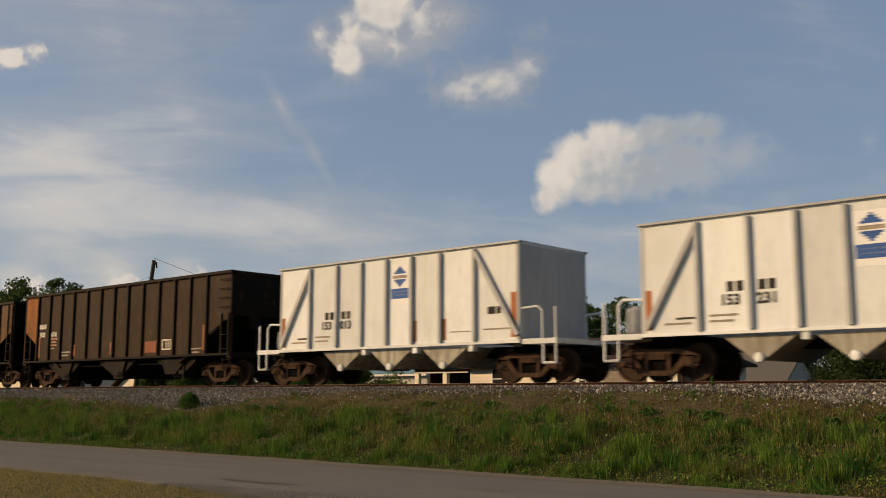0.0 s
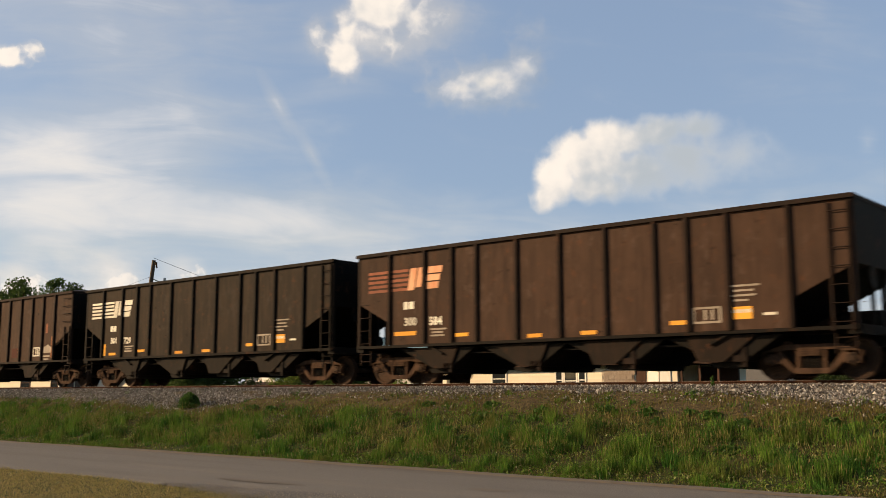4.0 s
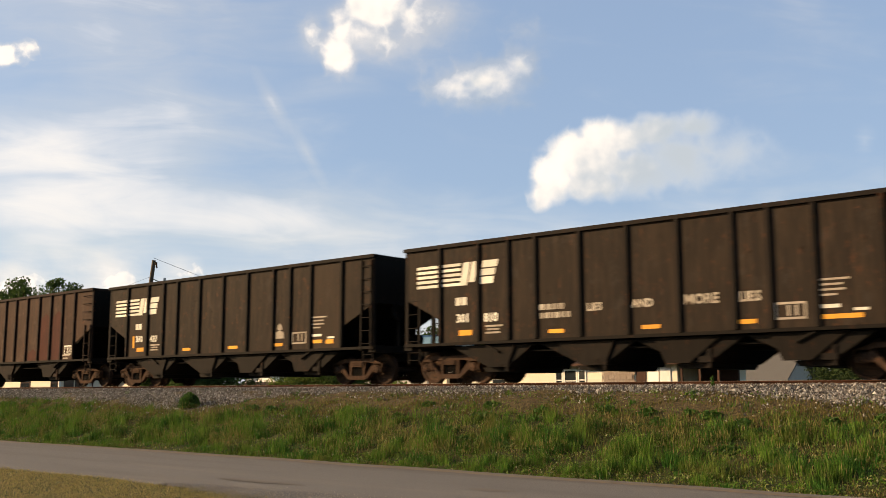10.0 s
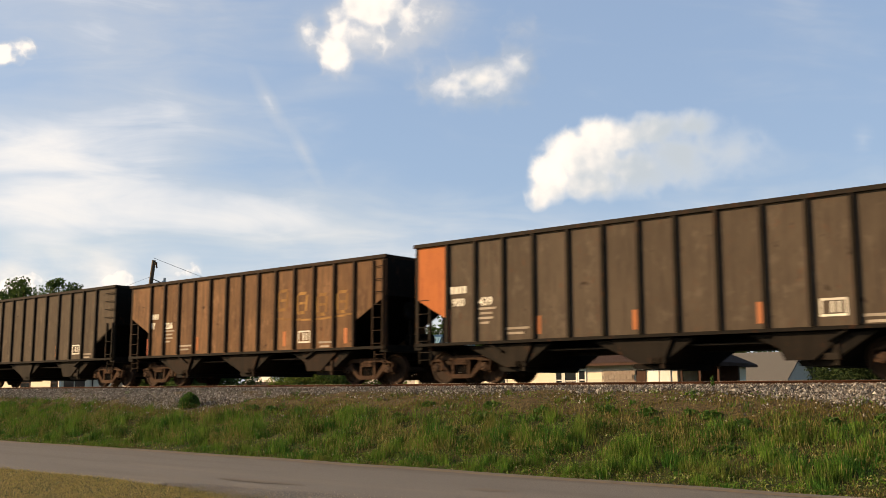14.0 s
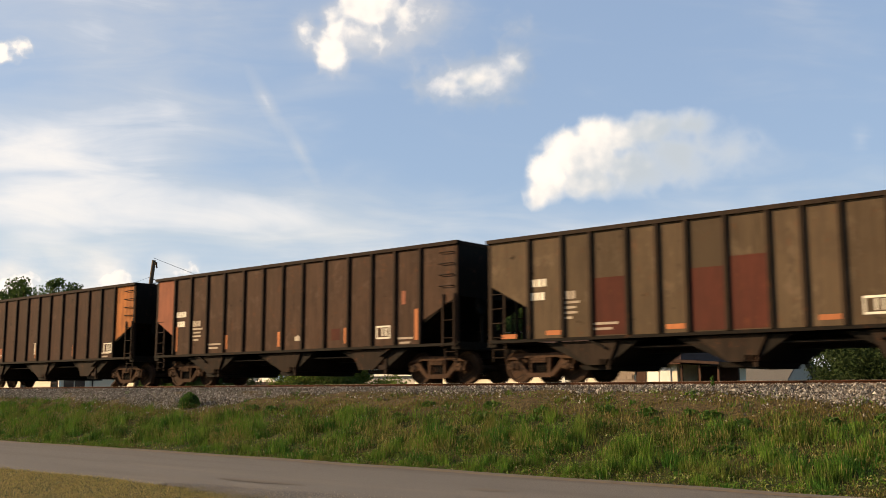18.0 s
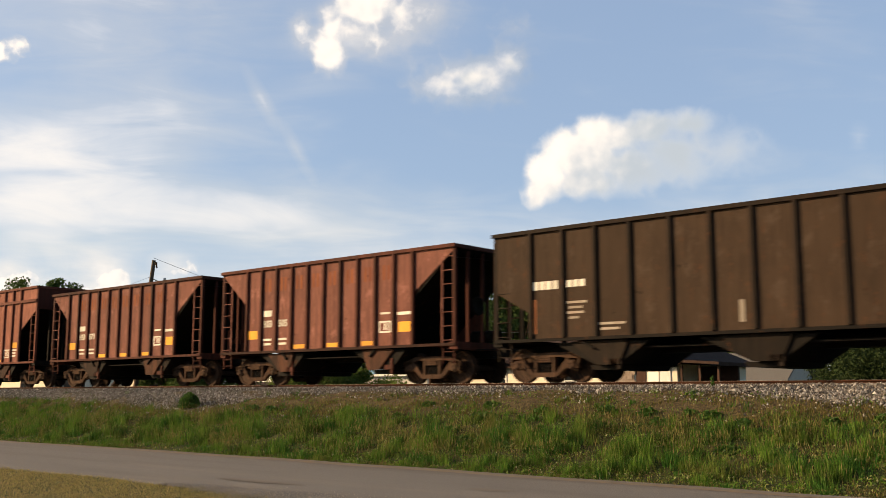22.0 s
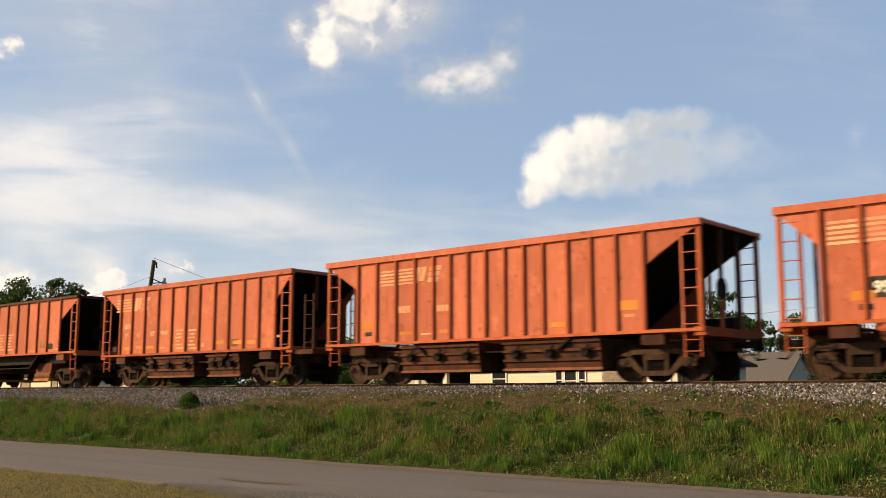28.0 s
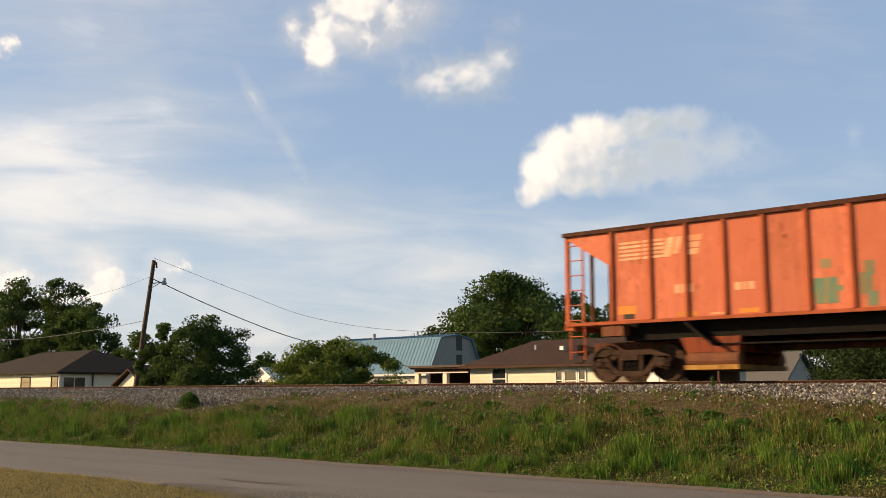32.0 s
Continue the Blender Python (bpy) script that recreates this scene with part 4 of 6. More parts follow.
    if kind == "white":
        part("air_reservoir", lambda: lathe(B(), [(0.12, 0), (0.24, 0.06), (0.27, 0.3), (0.24, 0.62), (0.1, 0.72)], 16, "z"), PATCHES["reservoir"], car, "blue-grey upright air reservoir", pose(X(-0.55), -0.9, sill + 0.04), "reservoir")
        part("air_reservoir", lambda: lathe(B(), [(0.12, 0), (0.24, 0.06), (0.27, 0.3), (0.24, 0.62), (0.1, 0.72)], 16, "z"), PATCHES["reservoir"], car, "blue-grey upright air reservoir", pose(X(-0.55), 0.2, sill + 0.04), "reservoir")
    over = 1.0 if kind == "white" else 0.0
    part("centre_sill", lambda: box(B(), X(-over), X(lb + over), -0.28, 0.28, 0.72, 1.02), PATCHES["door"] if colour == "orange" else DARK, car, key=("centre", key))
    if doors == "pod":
        # dark box added to fill the shaded space under the body
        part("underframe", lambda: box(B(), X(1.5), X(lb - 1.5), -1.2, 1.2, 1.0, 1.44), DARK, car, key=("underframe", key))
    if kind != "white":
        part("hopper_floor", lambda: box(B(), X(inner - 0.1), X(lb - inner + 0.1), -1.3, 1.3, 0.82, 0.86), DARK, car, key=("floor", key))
    for c in chutes:
        hw = 1.3 if kind in ("coal", "even", "short") else 1.0
        if doors == "vee":
            ch = part("hopper_pocket", lambda: prism(B(), [(-0.85, sill - 0.1), (0.9, sill - 0.1), (0.1, 0.45), (-0.12, 0.45)], -1.48, 1.48), PATCHES["pocket"], car, "dusty grey white hopper pocket", pose(X(c), 0, 0), "vee")
            part("latch", lambda: lathe(B(), [(0.02, -1.56), (0.1, -1.55), (0.12, -1.5), (0.12, -1.46)], 10), paint, ch, at=pose(0.0, 0, 0.5), key="latch")
            part("pocket_hanger", lambda: box(B(), -0.08, 0.08, -1.6, -1.4, sill - 0.24, sill - 0.05), paint, ch, at=pose(1.1, 0, 0), key="hanger")
        elif doors == "pod":
            ch = part("hopper_chute", lambda: prism(B(), [(-0.8, 1.02), (0.72, 1.02), (0.66, 0.66), (-0.62, 0.66)], -1.25, 1.25), PATCHES["podred"], car, "grimy red discharge chute", pose(X(c), 0, 0), "pod")
            part("chute_neck", lambda: box(B(), -0.9, 0.7, -0.9, 0.9, 1.025, 1.42), PATCHES["door"], ch, key="pod_neck")
            part("gate_drum", lambda: strut(B(), (-0.62, 0, 0.5), (0.68, 0, 0.5), 0.36, sides=14), PATCHES["podrust"], ch, at=pose(0, -1.15, 0), key="pod_drum")
            part("gate_drum", lambda: strut(B(), (-0.62, 0, 0.5), (0.68, 0, 0.5), 0.36, sides=14), PATCHES["podrust"], ch, at=pose(0, 1.15, 0), key="pod_drum")
            part("outlet_door", lambda: box(B(), -0.64, 0.7, -1.36, 1.36, 0.26, 0.37), PATCHES["ochre"], ch, key="pod_door")
        else:
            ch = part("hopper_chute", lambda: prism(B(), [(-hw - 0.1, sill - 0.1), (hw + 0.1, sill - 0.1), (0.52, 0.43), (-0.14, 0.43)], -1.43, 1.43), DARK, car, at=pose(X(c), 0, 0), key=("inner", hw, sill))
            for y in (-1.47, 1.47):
                part("chute_side", lambda: prism(B(), [(-0.66 * hw, sill - 0.08), (0.65 * hw, sill - 0.08), (0.43 * hw, 0.42), (-0.06, 0.42)], -0.03, 0.03), CHUTES.get(colour, rib_paint), ch, "dark flared side of the chute", pose(0, y, 0, 0, 0, 180 if c > lb * 0.55 else 0), ("chute", sill, hw))
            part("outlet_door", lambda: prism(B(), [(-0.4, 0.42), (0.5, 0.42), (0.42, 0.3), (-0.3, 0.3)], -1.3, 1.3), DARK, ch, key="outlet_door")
            part("door_latch", lambda: box(box(B(), 0.3, 0.62, -1.5, -1.42, 0.42, 0.56), 0.5, 0.58, -1.47, -1.4, 0.3, 0.75), rib_paint, ch, key="door_latch")
    if doors == "long":
        for a, b in ((3.1, 6.0), (6.9, lb - 2.9)):
            d = part("drop_door", lambda: prism(B(), [(-1.46, 1.1), (1.46, 1.1), (1.36, 0.34), (-1.36, 0.34)], X(a), X(b), "x"), PATCHES["door"], car, "long grimy red-brown drop door", key=("long", a, round(b, 2), round(lb, 2)))
            for z in (1.04, 0.82, 0.58, 0.34):
                part("door_bar", lambda: box(B(), X(a) - 0.04, X(b) + 0.04, -0.05, 0.03, -0.035, 0.035), PATCHES["podrust" if z < 0.5 else "door"], d, at=pose(0, -1.37 - (z - 0.34) * 0.13, z), key=("bar", a, round(b, 2), round(lb, 2)))
            for x in (a + 0.4, (a + b) / 2, b - 0.4):
                part("door_arm", lambda: strut(lathe(B(), [(0.12, -0.08), (0.12, 0.02)], 10), (0, -0.05, 0), (0.16, -0.05, 0.2), 0.06), DARK, d, at=pose(X(x), -1.5, 0.74), key="door_arm")
    if kind == "white":
        for s in (-1, 1):
            for a, b in ((0.1, 1.5), (lb - 0.1, lb - 1.5)):
                part("diagonal_brace", lambda: strut(B(), (X(a) + 0.05, 0, sill + 0.15), (X(b), 0, top - 0.2), 0.12, 0.1), rib_paint, car, at=pose(0, s * (half + 0.06), 0), key=("brace", a))
    if heap >= 0:
        def load():
            bm, kx, ky = B(), 24, 6
            g = [[bm.verts.new((X(e0 + 0.05 + (lb - 0.1 - 2 * e0) * i / kx), (-half + 0.03) + (2 * half - 0.06) * j / ky,
                               top - 0.35 + (0.3 + 0.7 * heap) * math.sin(math.pi * j / ky) ** 0.7 * min(1, 3.2 * math.sin(math.pi * i / kx)) * (0.92 + 0.1 * math.sin(i * 0.7 + heap * 9)) + random.uniform(-0.03, 0.03)))
                  for j in range(ky + 1)] for i in range(kx + 1)]
            for i in range(kx):
                for j in range(ky):
                    bm.faces.new((g[i][j], g[i + 1][j], g[i + 1][j + 1], g[i][j + 1]))
            return bm
        part("coal_load", load, COAL, car, "heaped black coal", key=("coal", key, heap))
    face = -half - 0.013
    for x, z, mw, mh, p, *lean in marks:
        z = max(z, sill + 0.05)
        dx, peak = (*lean, 0.0, 0.0)[:2]
        part("marking", lambda: prism(B(), [(0, 0), (mw, 0), (mw + dx, mh - peak), (mw * 0.5 + dx, mh), (dx, mh - peak * 0.8)] if peak else [(0, 0), (mw, 0), (mw + dx, mh), (dx, mh)], -0.003, 0), PATCHES[p], car, at=pose(X(x), face - TAB / 2 * (1 if p in ("orange", "oxide", "grey", "salmon", "ochre", "tan", "green", "plate", "mould") else 2), z), key=("mark", mw, mh, dx, peak))
    for x, z, h, digits, *ink in numbers:
        part("number", lambda: lettering(digits, h), PATCHES[ink[0]] if ink else PATCHES["ink"] if kind == "white" else MARK, car, at=pose(X(x), face - 3 * TAB, z), key=("digits", digits, h))
    return car


def lettering(text, height):
    """Flat digits in the side's plane, made from the built-in font."""
    c = bpy.data.curves.new("digits", "FONT")
    c.body, c.size, c.resolution_u, c.offset = text, height * 1.4, 2, 0.012
    ob = bpy.data.objects.new("digits", c)
    m = bpy.data.meshes.new_from_object(ob)
    bpy.data.objects.remove(ob)
    bm = B()
    bm.from_mesh(m)
    bpy.data.meshes.remove(m)
    bmesh.ops.rotate(bm, verts=bm.verts, cent=(0, 0, 0), matrix=Matrix.Rotation(math.pi / 2, 3, "X"))
    return bm


def data_lines(x, z, width, rows, paint="pale", pitch=0.13, h=0.06):
    return [(x + (0.06 if i % 2 else 0), z - i * pitch, width * (1, 0.7, 0.85, 0.5, 0.9)[i % 5], h, paint) for i in range(rows)]


def frame_box(x, z, w, h, paint="mark"):
    return [(x, z, w, 0.05, paint), (x, z + h, w, 0.05, paint), (x, z, 0.05, h, paint), (x + w - 0.05, z, 0.05, h, paint), (x + w * 0.4, z + 0.08, 0.06, h - 0.1, paint), (x + w * 0.65, z + 0.08, 0.06, h - 0.1, paint)]


def emblem(x, z, w, h, paint="mark", stripes=None):
    """The railroad's emblem as plain shapes: stripes and two solid blocks."""
    out = []
    for i in range(5):
        zz = z + h * (0.01 + i * 0.215)
        out += [(x, zz, w * 0.27, h * 0.125, stripes or paint), (x + w * 0.3, zz, w * 0.26, h * 0.125, stripes or paint)]
    k = 0.045 * w
    return out + [(x + w * 0.55, z, w * 0.085, h, paint, k), (x + w * 0.655, z + h * 0.12, w * 0.075, h * 0.88, paint, k),
                  (x + w * 0.79, z, w * 0.16, h * 0.3, paint, k * 0.3), (x + w * 0.80, z + h * 0.36, w * 0.17, h * 0.28, paint, k * 0.3), (x + w * 0.82, z + h * 0.7, w * 0.18, h * 0.3, paint, k * 0.3)]


WIDE_RIBS = (1.37, 2.76, 3.8, 4.69, 6.07, 7.45, 8.82, 10.2, 11.05, 12.06, 13.5)
EVEN_RIBS = (1.24, 2.25, 3.23, 4.23, 5.32, 6.36, 7.37, 8.36, 9.41, 10.5, 11.52, 12.49, 13.5)
SHORT_RIBS = (1.41, 2.32, 3.25, 4.2, 5.16, 6.1, 6.97, 7.85, 8.76, 9.7, 10.65, 11.6, 12.5)
NARROW_RIBS = tuple(1.1 + 0.985 * i for i in range(13))
RED_RIBS = tuple(1.44 + 0.77 * i for i in range(11))
TALL_RIBS = (1.36, 2.17, 2.97, 3.76, 4.51, 5.28, 6.02, 6.77, 7.54, 8.32, 9.07)
ORANGE_RIBS = (1.4, 2.2, 3.0, 3.76, 4.48, 5.12, 5.77, 6.4, 7.05, 7.69, 8.32, 9.09, 9.79, 10.52, 11.3)
LAST_RIBS = (1.4, 2.47, 3.42, 4.37, 5.32, 6.28, 7.22, 8.15, 9.06, 9.97, 11.04)
WORK_RIBS = (1.35, 2.15, 3.02, 3.92, 4.82, 5.71, 6.52, 7.43, 8.25, 9.08, 9.92, 10.79)
FINE_RIBS = tuple(0.98 + 0.857 * i for i in range(13))
WHITE_RIBS = (1.5, 2.75, 3.85, 4.92, 5.95, 7.05, 8.3)


# the yellow reflective strips: place along the car, height, width, thickness
TAPES = [(1.56, 1.38, 0.86, 0.12), (3.91, 1.28, 0.46, 0.1), (6.4, 1.16, 0.46, 0.1), (8.06, 1.17, 0.46, 0.1), (10.56, 1.3, 0.46, 0.1)]
SPACED_TAPES = [(2.05, 1.3, 0.46, 0.15), (5.08, 1.25, 0.46, 0.1), (7.8, 1.24, 0.5, 0.1), (10.2, 1.25, 0.48, 0.1)]
LAST_TAPES = [(12.14, 1.36, 0.45, 0.28)]


def black_car(rear, digits, emblem_paint="mark", heap=0.0, colour="black", extra=(), ribs=WIDE_RIBS, stripes=None, tapes=TAPES, panel=11.15, last=LAST_TAPES):
    d = digits.split()
    return freight_car("coal", rear, colour, ribs, "weathered black steel hopper car, loaded with coal", heap=heap, chutes=(3.05, 6.1, 8.9, 11.75),
                marks=emblem(0.47, 2.69, 2.93, 0.64, emblem_paint, stripes) + letters(1.93, 2.14, 2, "mark", 0.22, 0.18) + data_lines(2.98, 1.5, 0.6, 3, "pale", 0.09, 0.05)
                + [(x, z, w, h, "yellow") for x, z, w, h in tapes + last] + frame_box(panel, 1.3, 0.7, 0.33, "pale") + data_lines(panel + 0.96, 2.09, 0.68, 4, "pale", 0.11, 0.045)
                + [(panel + 0.98, 1.5, 0.44, 0.08, "mark"), (panel + 1.7, 1.42, 0.3, 0.06, "mark")] + list(extra),
                numbers=[(1.96, 1.67, 0.23, d[0]), (2.94, 1.65, 0.23, d[1])])


def letters(x, z, count, paint="mark", h=0.2, w=0.12, gap=0.035):
    """A word that is not spelled out: one plain bar for each letter."""
    return [(x + i * (w + gap), z, w, h, paint) for i in range(count)]


def brown_car(rear, colour, extra=(), label="weathered brown steel hopper car, loaded with coal", kind="even", ribs=EVEN_RIBS, bars=(1.3, 4.28, 7.13, 10.3, 13.27), heap=0.0, length=None, ends=(None, None), digits=None, ink="mark", one_line=False, stencil=11.7):
    d = (digits or "").split()
    long = kind != "short" and (length or 15) > 14.5
    freight_car(kind, rear, colour, ribs, label, heap=heap, chutes=(3.2, 7.3, 11.4) if long else (3.1, 6.9, 10.8), length=length, ends=ends,
                marks=(letters(1.3, 2.38, 4, ink, 0.22, 0.17) + letters(2.36, 2.4, 3, ink, 0.18, 0.16) if one_line else letters(1.33, 2.47, 4, ink) + ([] if d else letters(1.42, 2.12, 3, ink) + letters(2.38, 2.1, 3, "pale"))) + data_lines(2.35, 1.98, 0.6, 4) + data_lines(3.3, SILL + 0.3, 0.75, 2)
                + frame_box(stencil if long else 9.9, SILL + 0.22, 0.58, 0.34) + data_lines(12.6 if long else 10.9, SILL + 0.18, 0.6, 2) + [(b, SILL + 0.14, 0.14, 0.9 if b < 2 or b > 13 else 0.48, "rustbar") for b in bars] + list(extra),
                numbers=[(1.4, 2.12, 0.22, d[0]), (2.38, 2.1, 0.22, d[1])] if len(d) > 1 else ())


def white_car(rear, digits):
    d = digits.split()
    freight_car("white", rear, "white", WHITE_RIBS, "dusty white steel hopper car with open end platforms", chutes=(2.85, 4.95, 7.05), doors="vee", heap=-1,
                marks=[(5.08, 2.32, 0.74, 1.18, "plate"), (5.1, 2.48, 0.7, 0.3, "blue"), (5.16, 2.67, 0.58, 0.03, "pale"), (5.2, 2.57, 0.5, 0.03, "pale")] + [(5.45 - q, 3.38 - 0.055 * i, 2 * q, 0.057, "blue") for i, q in enumerate((0.04, 0.1, 0.17, 0.24))]
                + [(5.45 - q, 2.83 + 0.055 * i, 2 * q, 0.057, "blue") for i, q in enumerate((0.04, 0.1, 0.17, 0.24))] + [(5.16, 3.08, 0.58, 0.09, "pale")]
                + [(0.12, SILL + 0.1, 0.16, 0.95, "rustbar"), (5.98, SILL + 0.1, 0.15, 0.6, "rustbar"), (7.1, SILL + 0.1, 0.15, 0.6, "rustbar"), (9.55, SILL + 0.1, 0.18, 1.2, "rustbar")]
                + letters(2.2, 2.0, 2, "ink", 0.23, 0.17, 0.06) + letters(2.95, 2.0, 2, "ink", 0.23, 0.17, 0.06) + [(8.75, 1.85, 0.28, 0.2, "ink"), (9.07, 1.85, 0.14, 0.2, "ink")]
                + [(0.9, 1.42, 0.5, 0.05, "ink"), (0.6, 1.3, 0.7, 0.05, "pale"), (1.75, 1.45, 0.7, 0.05, "pale"), (1.75, 1.32, 0.6, 0.05, "pale"), (8.6, 1.42, 1.0, 0.04, "pale"), (7.4, 1.4, 0.75, 0.03, "pale")],
                numbers=[(2.02, 1.7, 0.24, d[0]), (2.9, 1.7, 0.24, d[1])])


def red_car(rear, digits=None):
    names = [(2.36 + 0.79 * i + q, 3.08, 0.1, 0.44, "dull") for i in range(8) for q in (0.0, 0.2)]
    d = (digits or "").split()
    freight_car("red", rear, "dusty", RED_RIBS, "faded oxide-red steel hopper car with faded lettering", chutes=(3.1, 7.6), heap=0.0,
                marks=names + [(2.3, 2.25, 0.42, 0.2, "mark"), (1.5, SILL + 0.42, 0.5, 0.28, "yellow"), (2.3, 1.45, 0.42, 0.07, "mark"), (2.35, 1.3, 0.36, 0.07, "mark"), (3.08, 1.45, 0.42, 0.07, "mark"), (3.1, 1.3, 0.38, 0.07, "mark")]
                + [(x, SILL + 0.05, 0.6, 0.13, "yellow") for x in (3.85, 5.45, 7.0)] + frame_box(7.75, 1.5, 0.5, 0.3) + [(8.55, 1.5, 0.52, 0.3, "yellow"), (8.5, 2.0, 0.55, 0.09, "mark"), (7.8, 2.05, 0.4, 0.06, "mark")],
                numbers=[(2.3, 1.9, 0.22, d[0]), (3.08, 1.9, 0.22, d[1])] if d else ())


def tall_car(rear, digits):
    d = digits.split()
    freight_car("tall", rear, "pink", TALL_RIBS, "tall oxide-red steel hopper car with raised sides", chutes=(2.9, 7.4), heap=0.0,
                marks=emblem(1.45, 2.87, 2.33, 0.55) + letters(2.3, 2.34, 2, "mark", 0.22, 0.2) + [(1.55, 1.68, 0.47, 0.22, "yellow"), (1.6, 1.5, 0.3, 0.16, "oxide")] + data_lines(2.3, 1.55, 0.4, 2, "mark", 0.12, 0.05) + data_lines(3.05, 1.58, 0.4, 2, "mark", 0.12, 0.05)
                + [(x, SILL + 0.02, 0.5, 0.1, "yellow") for x in (3.86, 5.41, 6.86)] + frame_box(7.6, 1.31, 0.5, 0.33) + frame_box(3.93, 2.08, 0.34, 0.26) + [(8.36, 1.75, 0.46, 0.24, "yellow")] + data_lines(8.36, 1.62, 0.45, 3, "mark"),
                numbers=[(2.27, 1.82, 0.24, d[0]), (3.05, 1.82, 0.24, d[1])])


def plain_red_car(rear):
    freight_car("red", rear, "red", RED_RIBS, "oxide-red steel hopper car with white markings", chutes=(2.9, 7.4), heap=0.0,
                marks=emblem(1.45, 2.98, 2.45, 0.48) + letters(2.3, 2.36, 2, "mark", 0.2, 0.2) + letters(2.3, 1.88, 3, "pale", 0.2, 0.13) + letters(3.1, 1.88, 3, "pale", 0.2, 0.13) + data_lines(2.3, 1.5, 0.4, 2, "mark", 0.12, 0.05)
                + [(1.55, 1.5, 0.45, 0.19, "yellow"), (3.9, 1.64, 0.47, 0.1, "yellow"), (5.46, 1.64, 0.5, 0.1, "yellow"), (7.0, 1.75, 0.5, 0.1, "yellow"), (8.5, 1.38, 0.5, 0.22, "yellow")] + frame_box(7.0, 1.33, 0.5, 0.28) + data_lines(8.52, 2.1, 0.48, 4, "pale"))


def orange_car(rear, doors="long", ribs=ORANGE_RIBS, length=12.8, extra=(), digits=None, top_emblem=(2.35, 2.88, 2.4, 0.46), words=None):
    marks = emblem(*top_emblem, "beige") + [(3.15, 1.4, 0.5, 0.1, "straw"), (4.7, 1.4, 0.45, 0.1, "straw"), (8.5, 1.4, 0.5, 0.12, "straw"), (4.0, 1.38, 0.4, 0.05, "beige"), (10.7, 1.55, 0.3, 0.08, "beige")]
    if not words:
        marks += [(1.55, 1.62, 0.5, 0.2, "straw"), (1.7, 1.42, 0.3, 0.12, "grey"), (10.6, 1.72, 0.5, 0.24, "straw")]
    marks += [tuple("straw" if v == "yellow" else v for v in m) for m in extra]
    numbers = list(words or [])
    if digits:
        for i, pair in enumerate(digits.split()):
            marks.append((1.94 + 0.857 * i, 1.66, 0.56, 0.44, "grey"))
            numbers.append((2.02 + 0.857 * i, 1.76, 0.25, pair))
    elif not words:
        marks += letters(3.1, 2.05, 3, "beige", 0.2, 0.13) + letters(4.6, 2.02, 3, "beige", 0.18, 0.13)
    car = freight_car("orange", rear, "orange", ribs, "faded orange steel ballast hopper car", chutes=() if doors == "long" else (3.8, 9.1), doors=doors, heap=-1, length=length, marks=marks, numbers=numbers)
    for x in (1.05, length - 1.65):
        for q in (-1, 1):
            part("end_block", lambda: box(B(), 0, 0.6, -0.16, 0.16, -0.28, 0), PATCHES["podrust" if doors == "pod" else "door"], car, at=pose(x - length / 2, q * 1.4, 1.39 if doors == "pod" else 1.14), key="end_block")
    return car


white_car(12.3, "153 231"), white_car(25.8, "153 013")
brown_car(43.3, "taupe", [(9.6, 1.25, 0.7, 0.42, "salmon"), (1.18, 1.2, 0.12, 0.7, "orange")] + data_lines(2.36, 2.0, 0.5, 3, "rustbar"), ends=("burnt", None), digits="900 474", stencil=10.75)
brown_car(58.25, "rust", kind="short", ribs=SHORT_RIBS, bars=(), label="rusted tan-brown steel hopper car, loaded with coal",
          extra=[(x, SILL + 0.05, 0.6, 0.14, "rustbar") for x in (1.5, 3.4, 5.3, 7.2, 9.0)])
white_car(70.35, "153 229")
black_car(87.3, "300 584", "beige", colour="brown", stripes="salmon"), black_car(103.3, "301 729", heap=0.42, tapes=[(1.46, 1.21, 0.15, 0.45), (1.86, 1.21, 0.48, 0.1)] + TAPES[1:])
brown_car(119.35, "brown", [(9.72, 1.3, 0.5, 0.42, "oxide"), (12.62, 1.45, 0.62, 0.36, "chalk", 0.05, 0.14), (12.75, 2.3, 0.14, 0.4, "salmon")], heap=0.5, ends=("salmon", None))
black_car(135.5, "301 328", heap=0.46), black_car(151.55, "300 634", tapes=[(2.18, 1.28, 0.52, 0.17), (3.94, 1.36, 0.48, 0.1), (6.45, 1.24, 0.48, 0.1), (9.14, 1.26, 0.5, 0.1)])
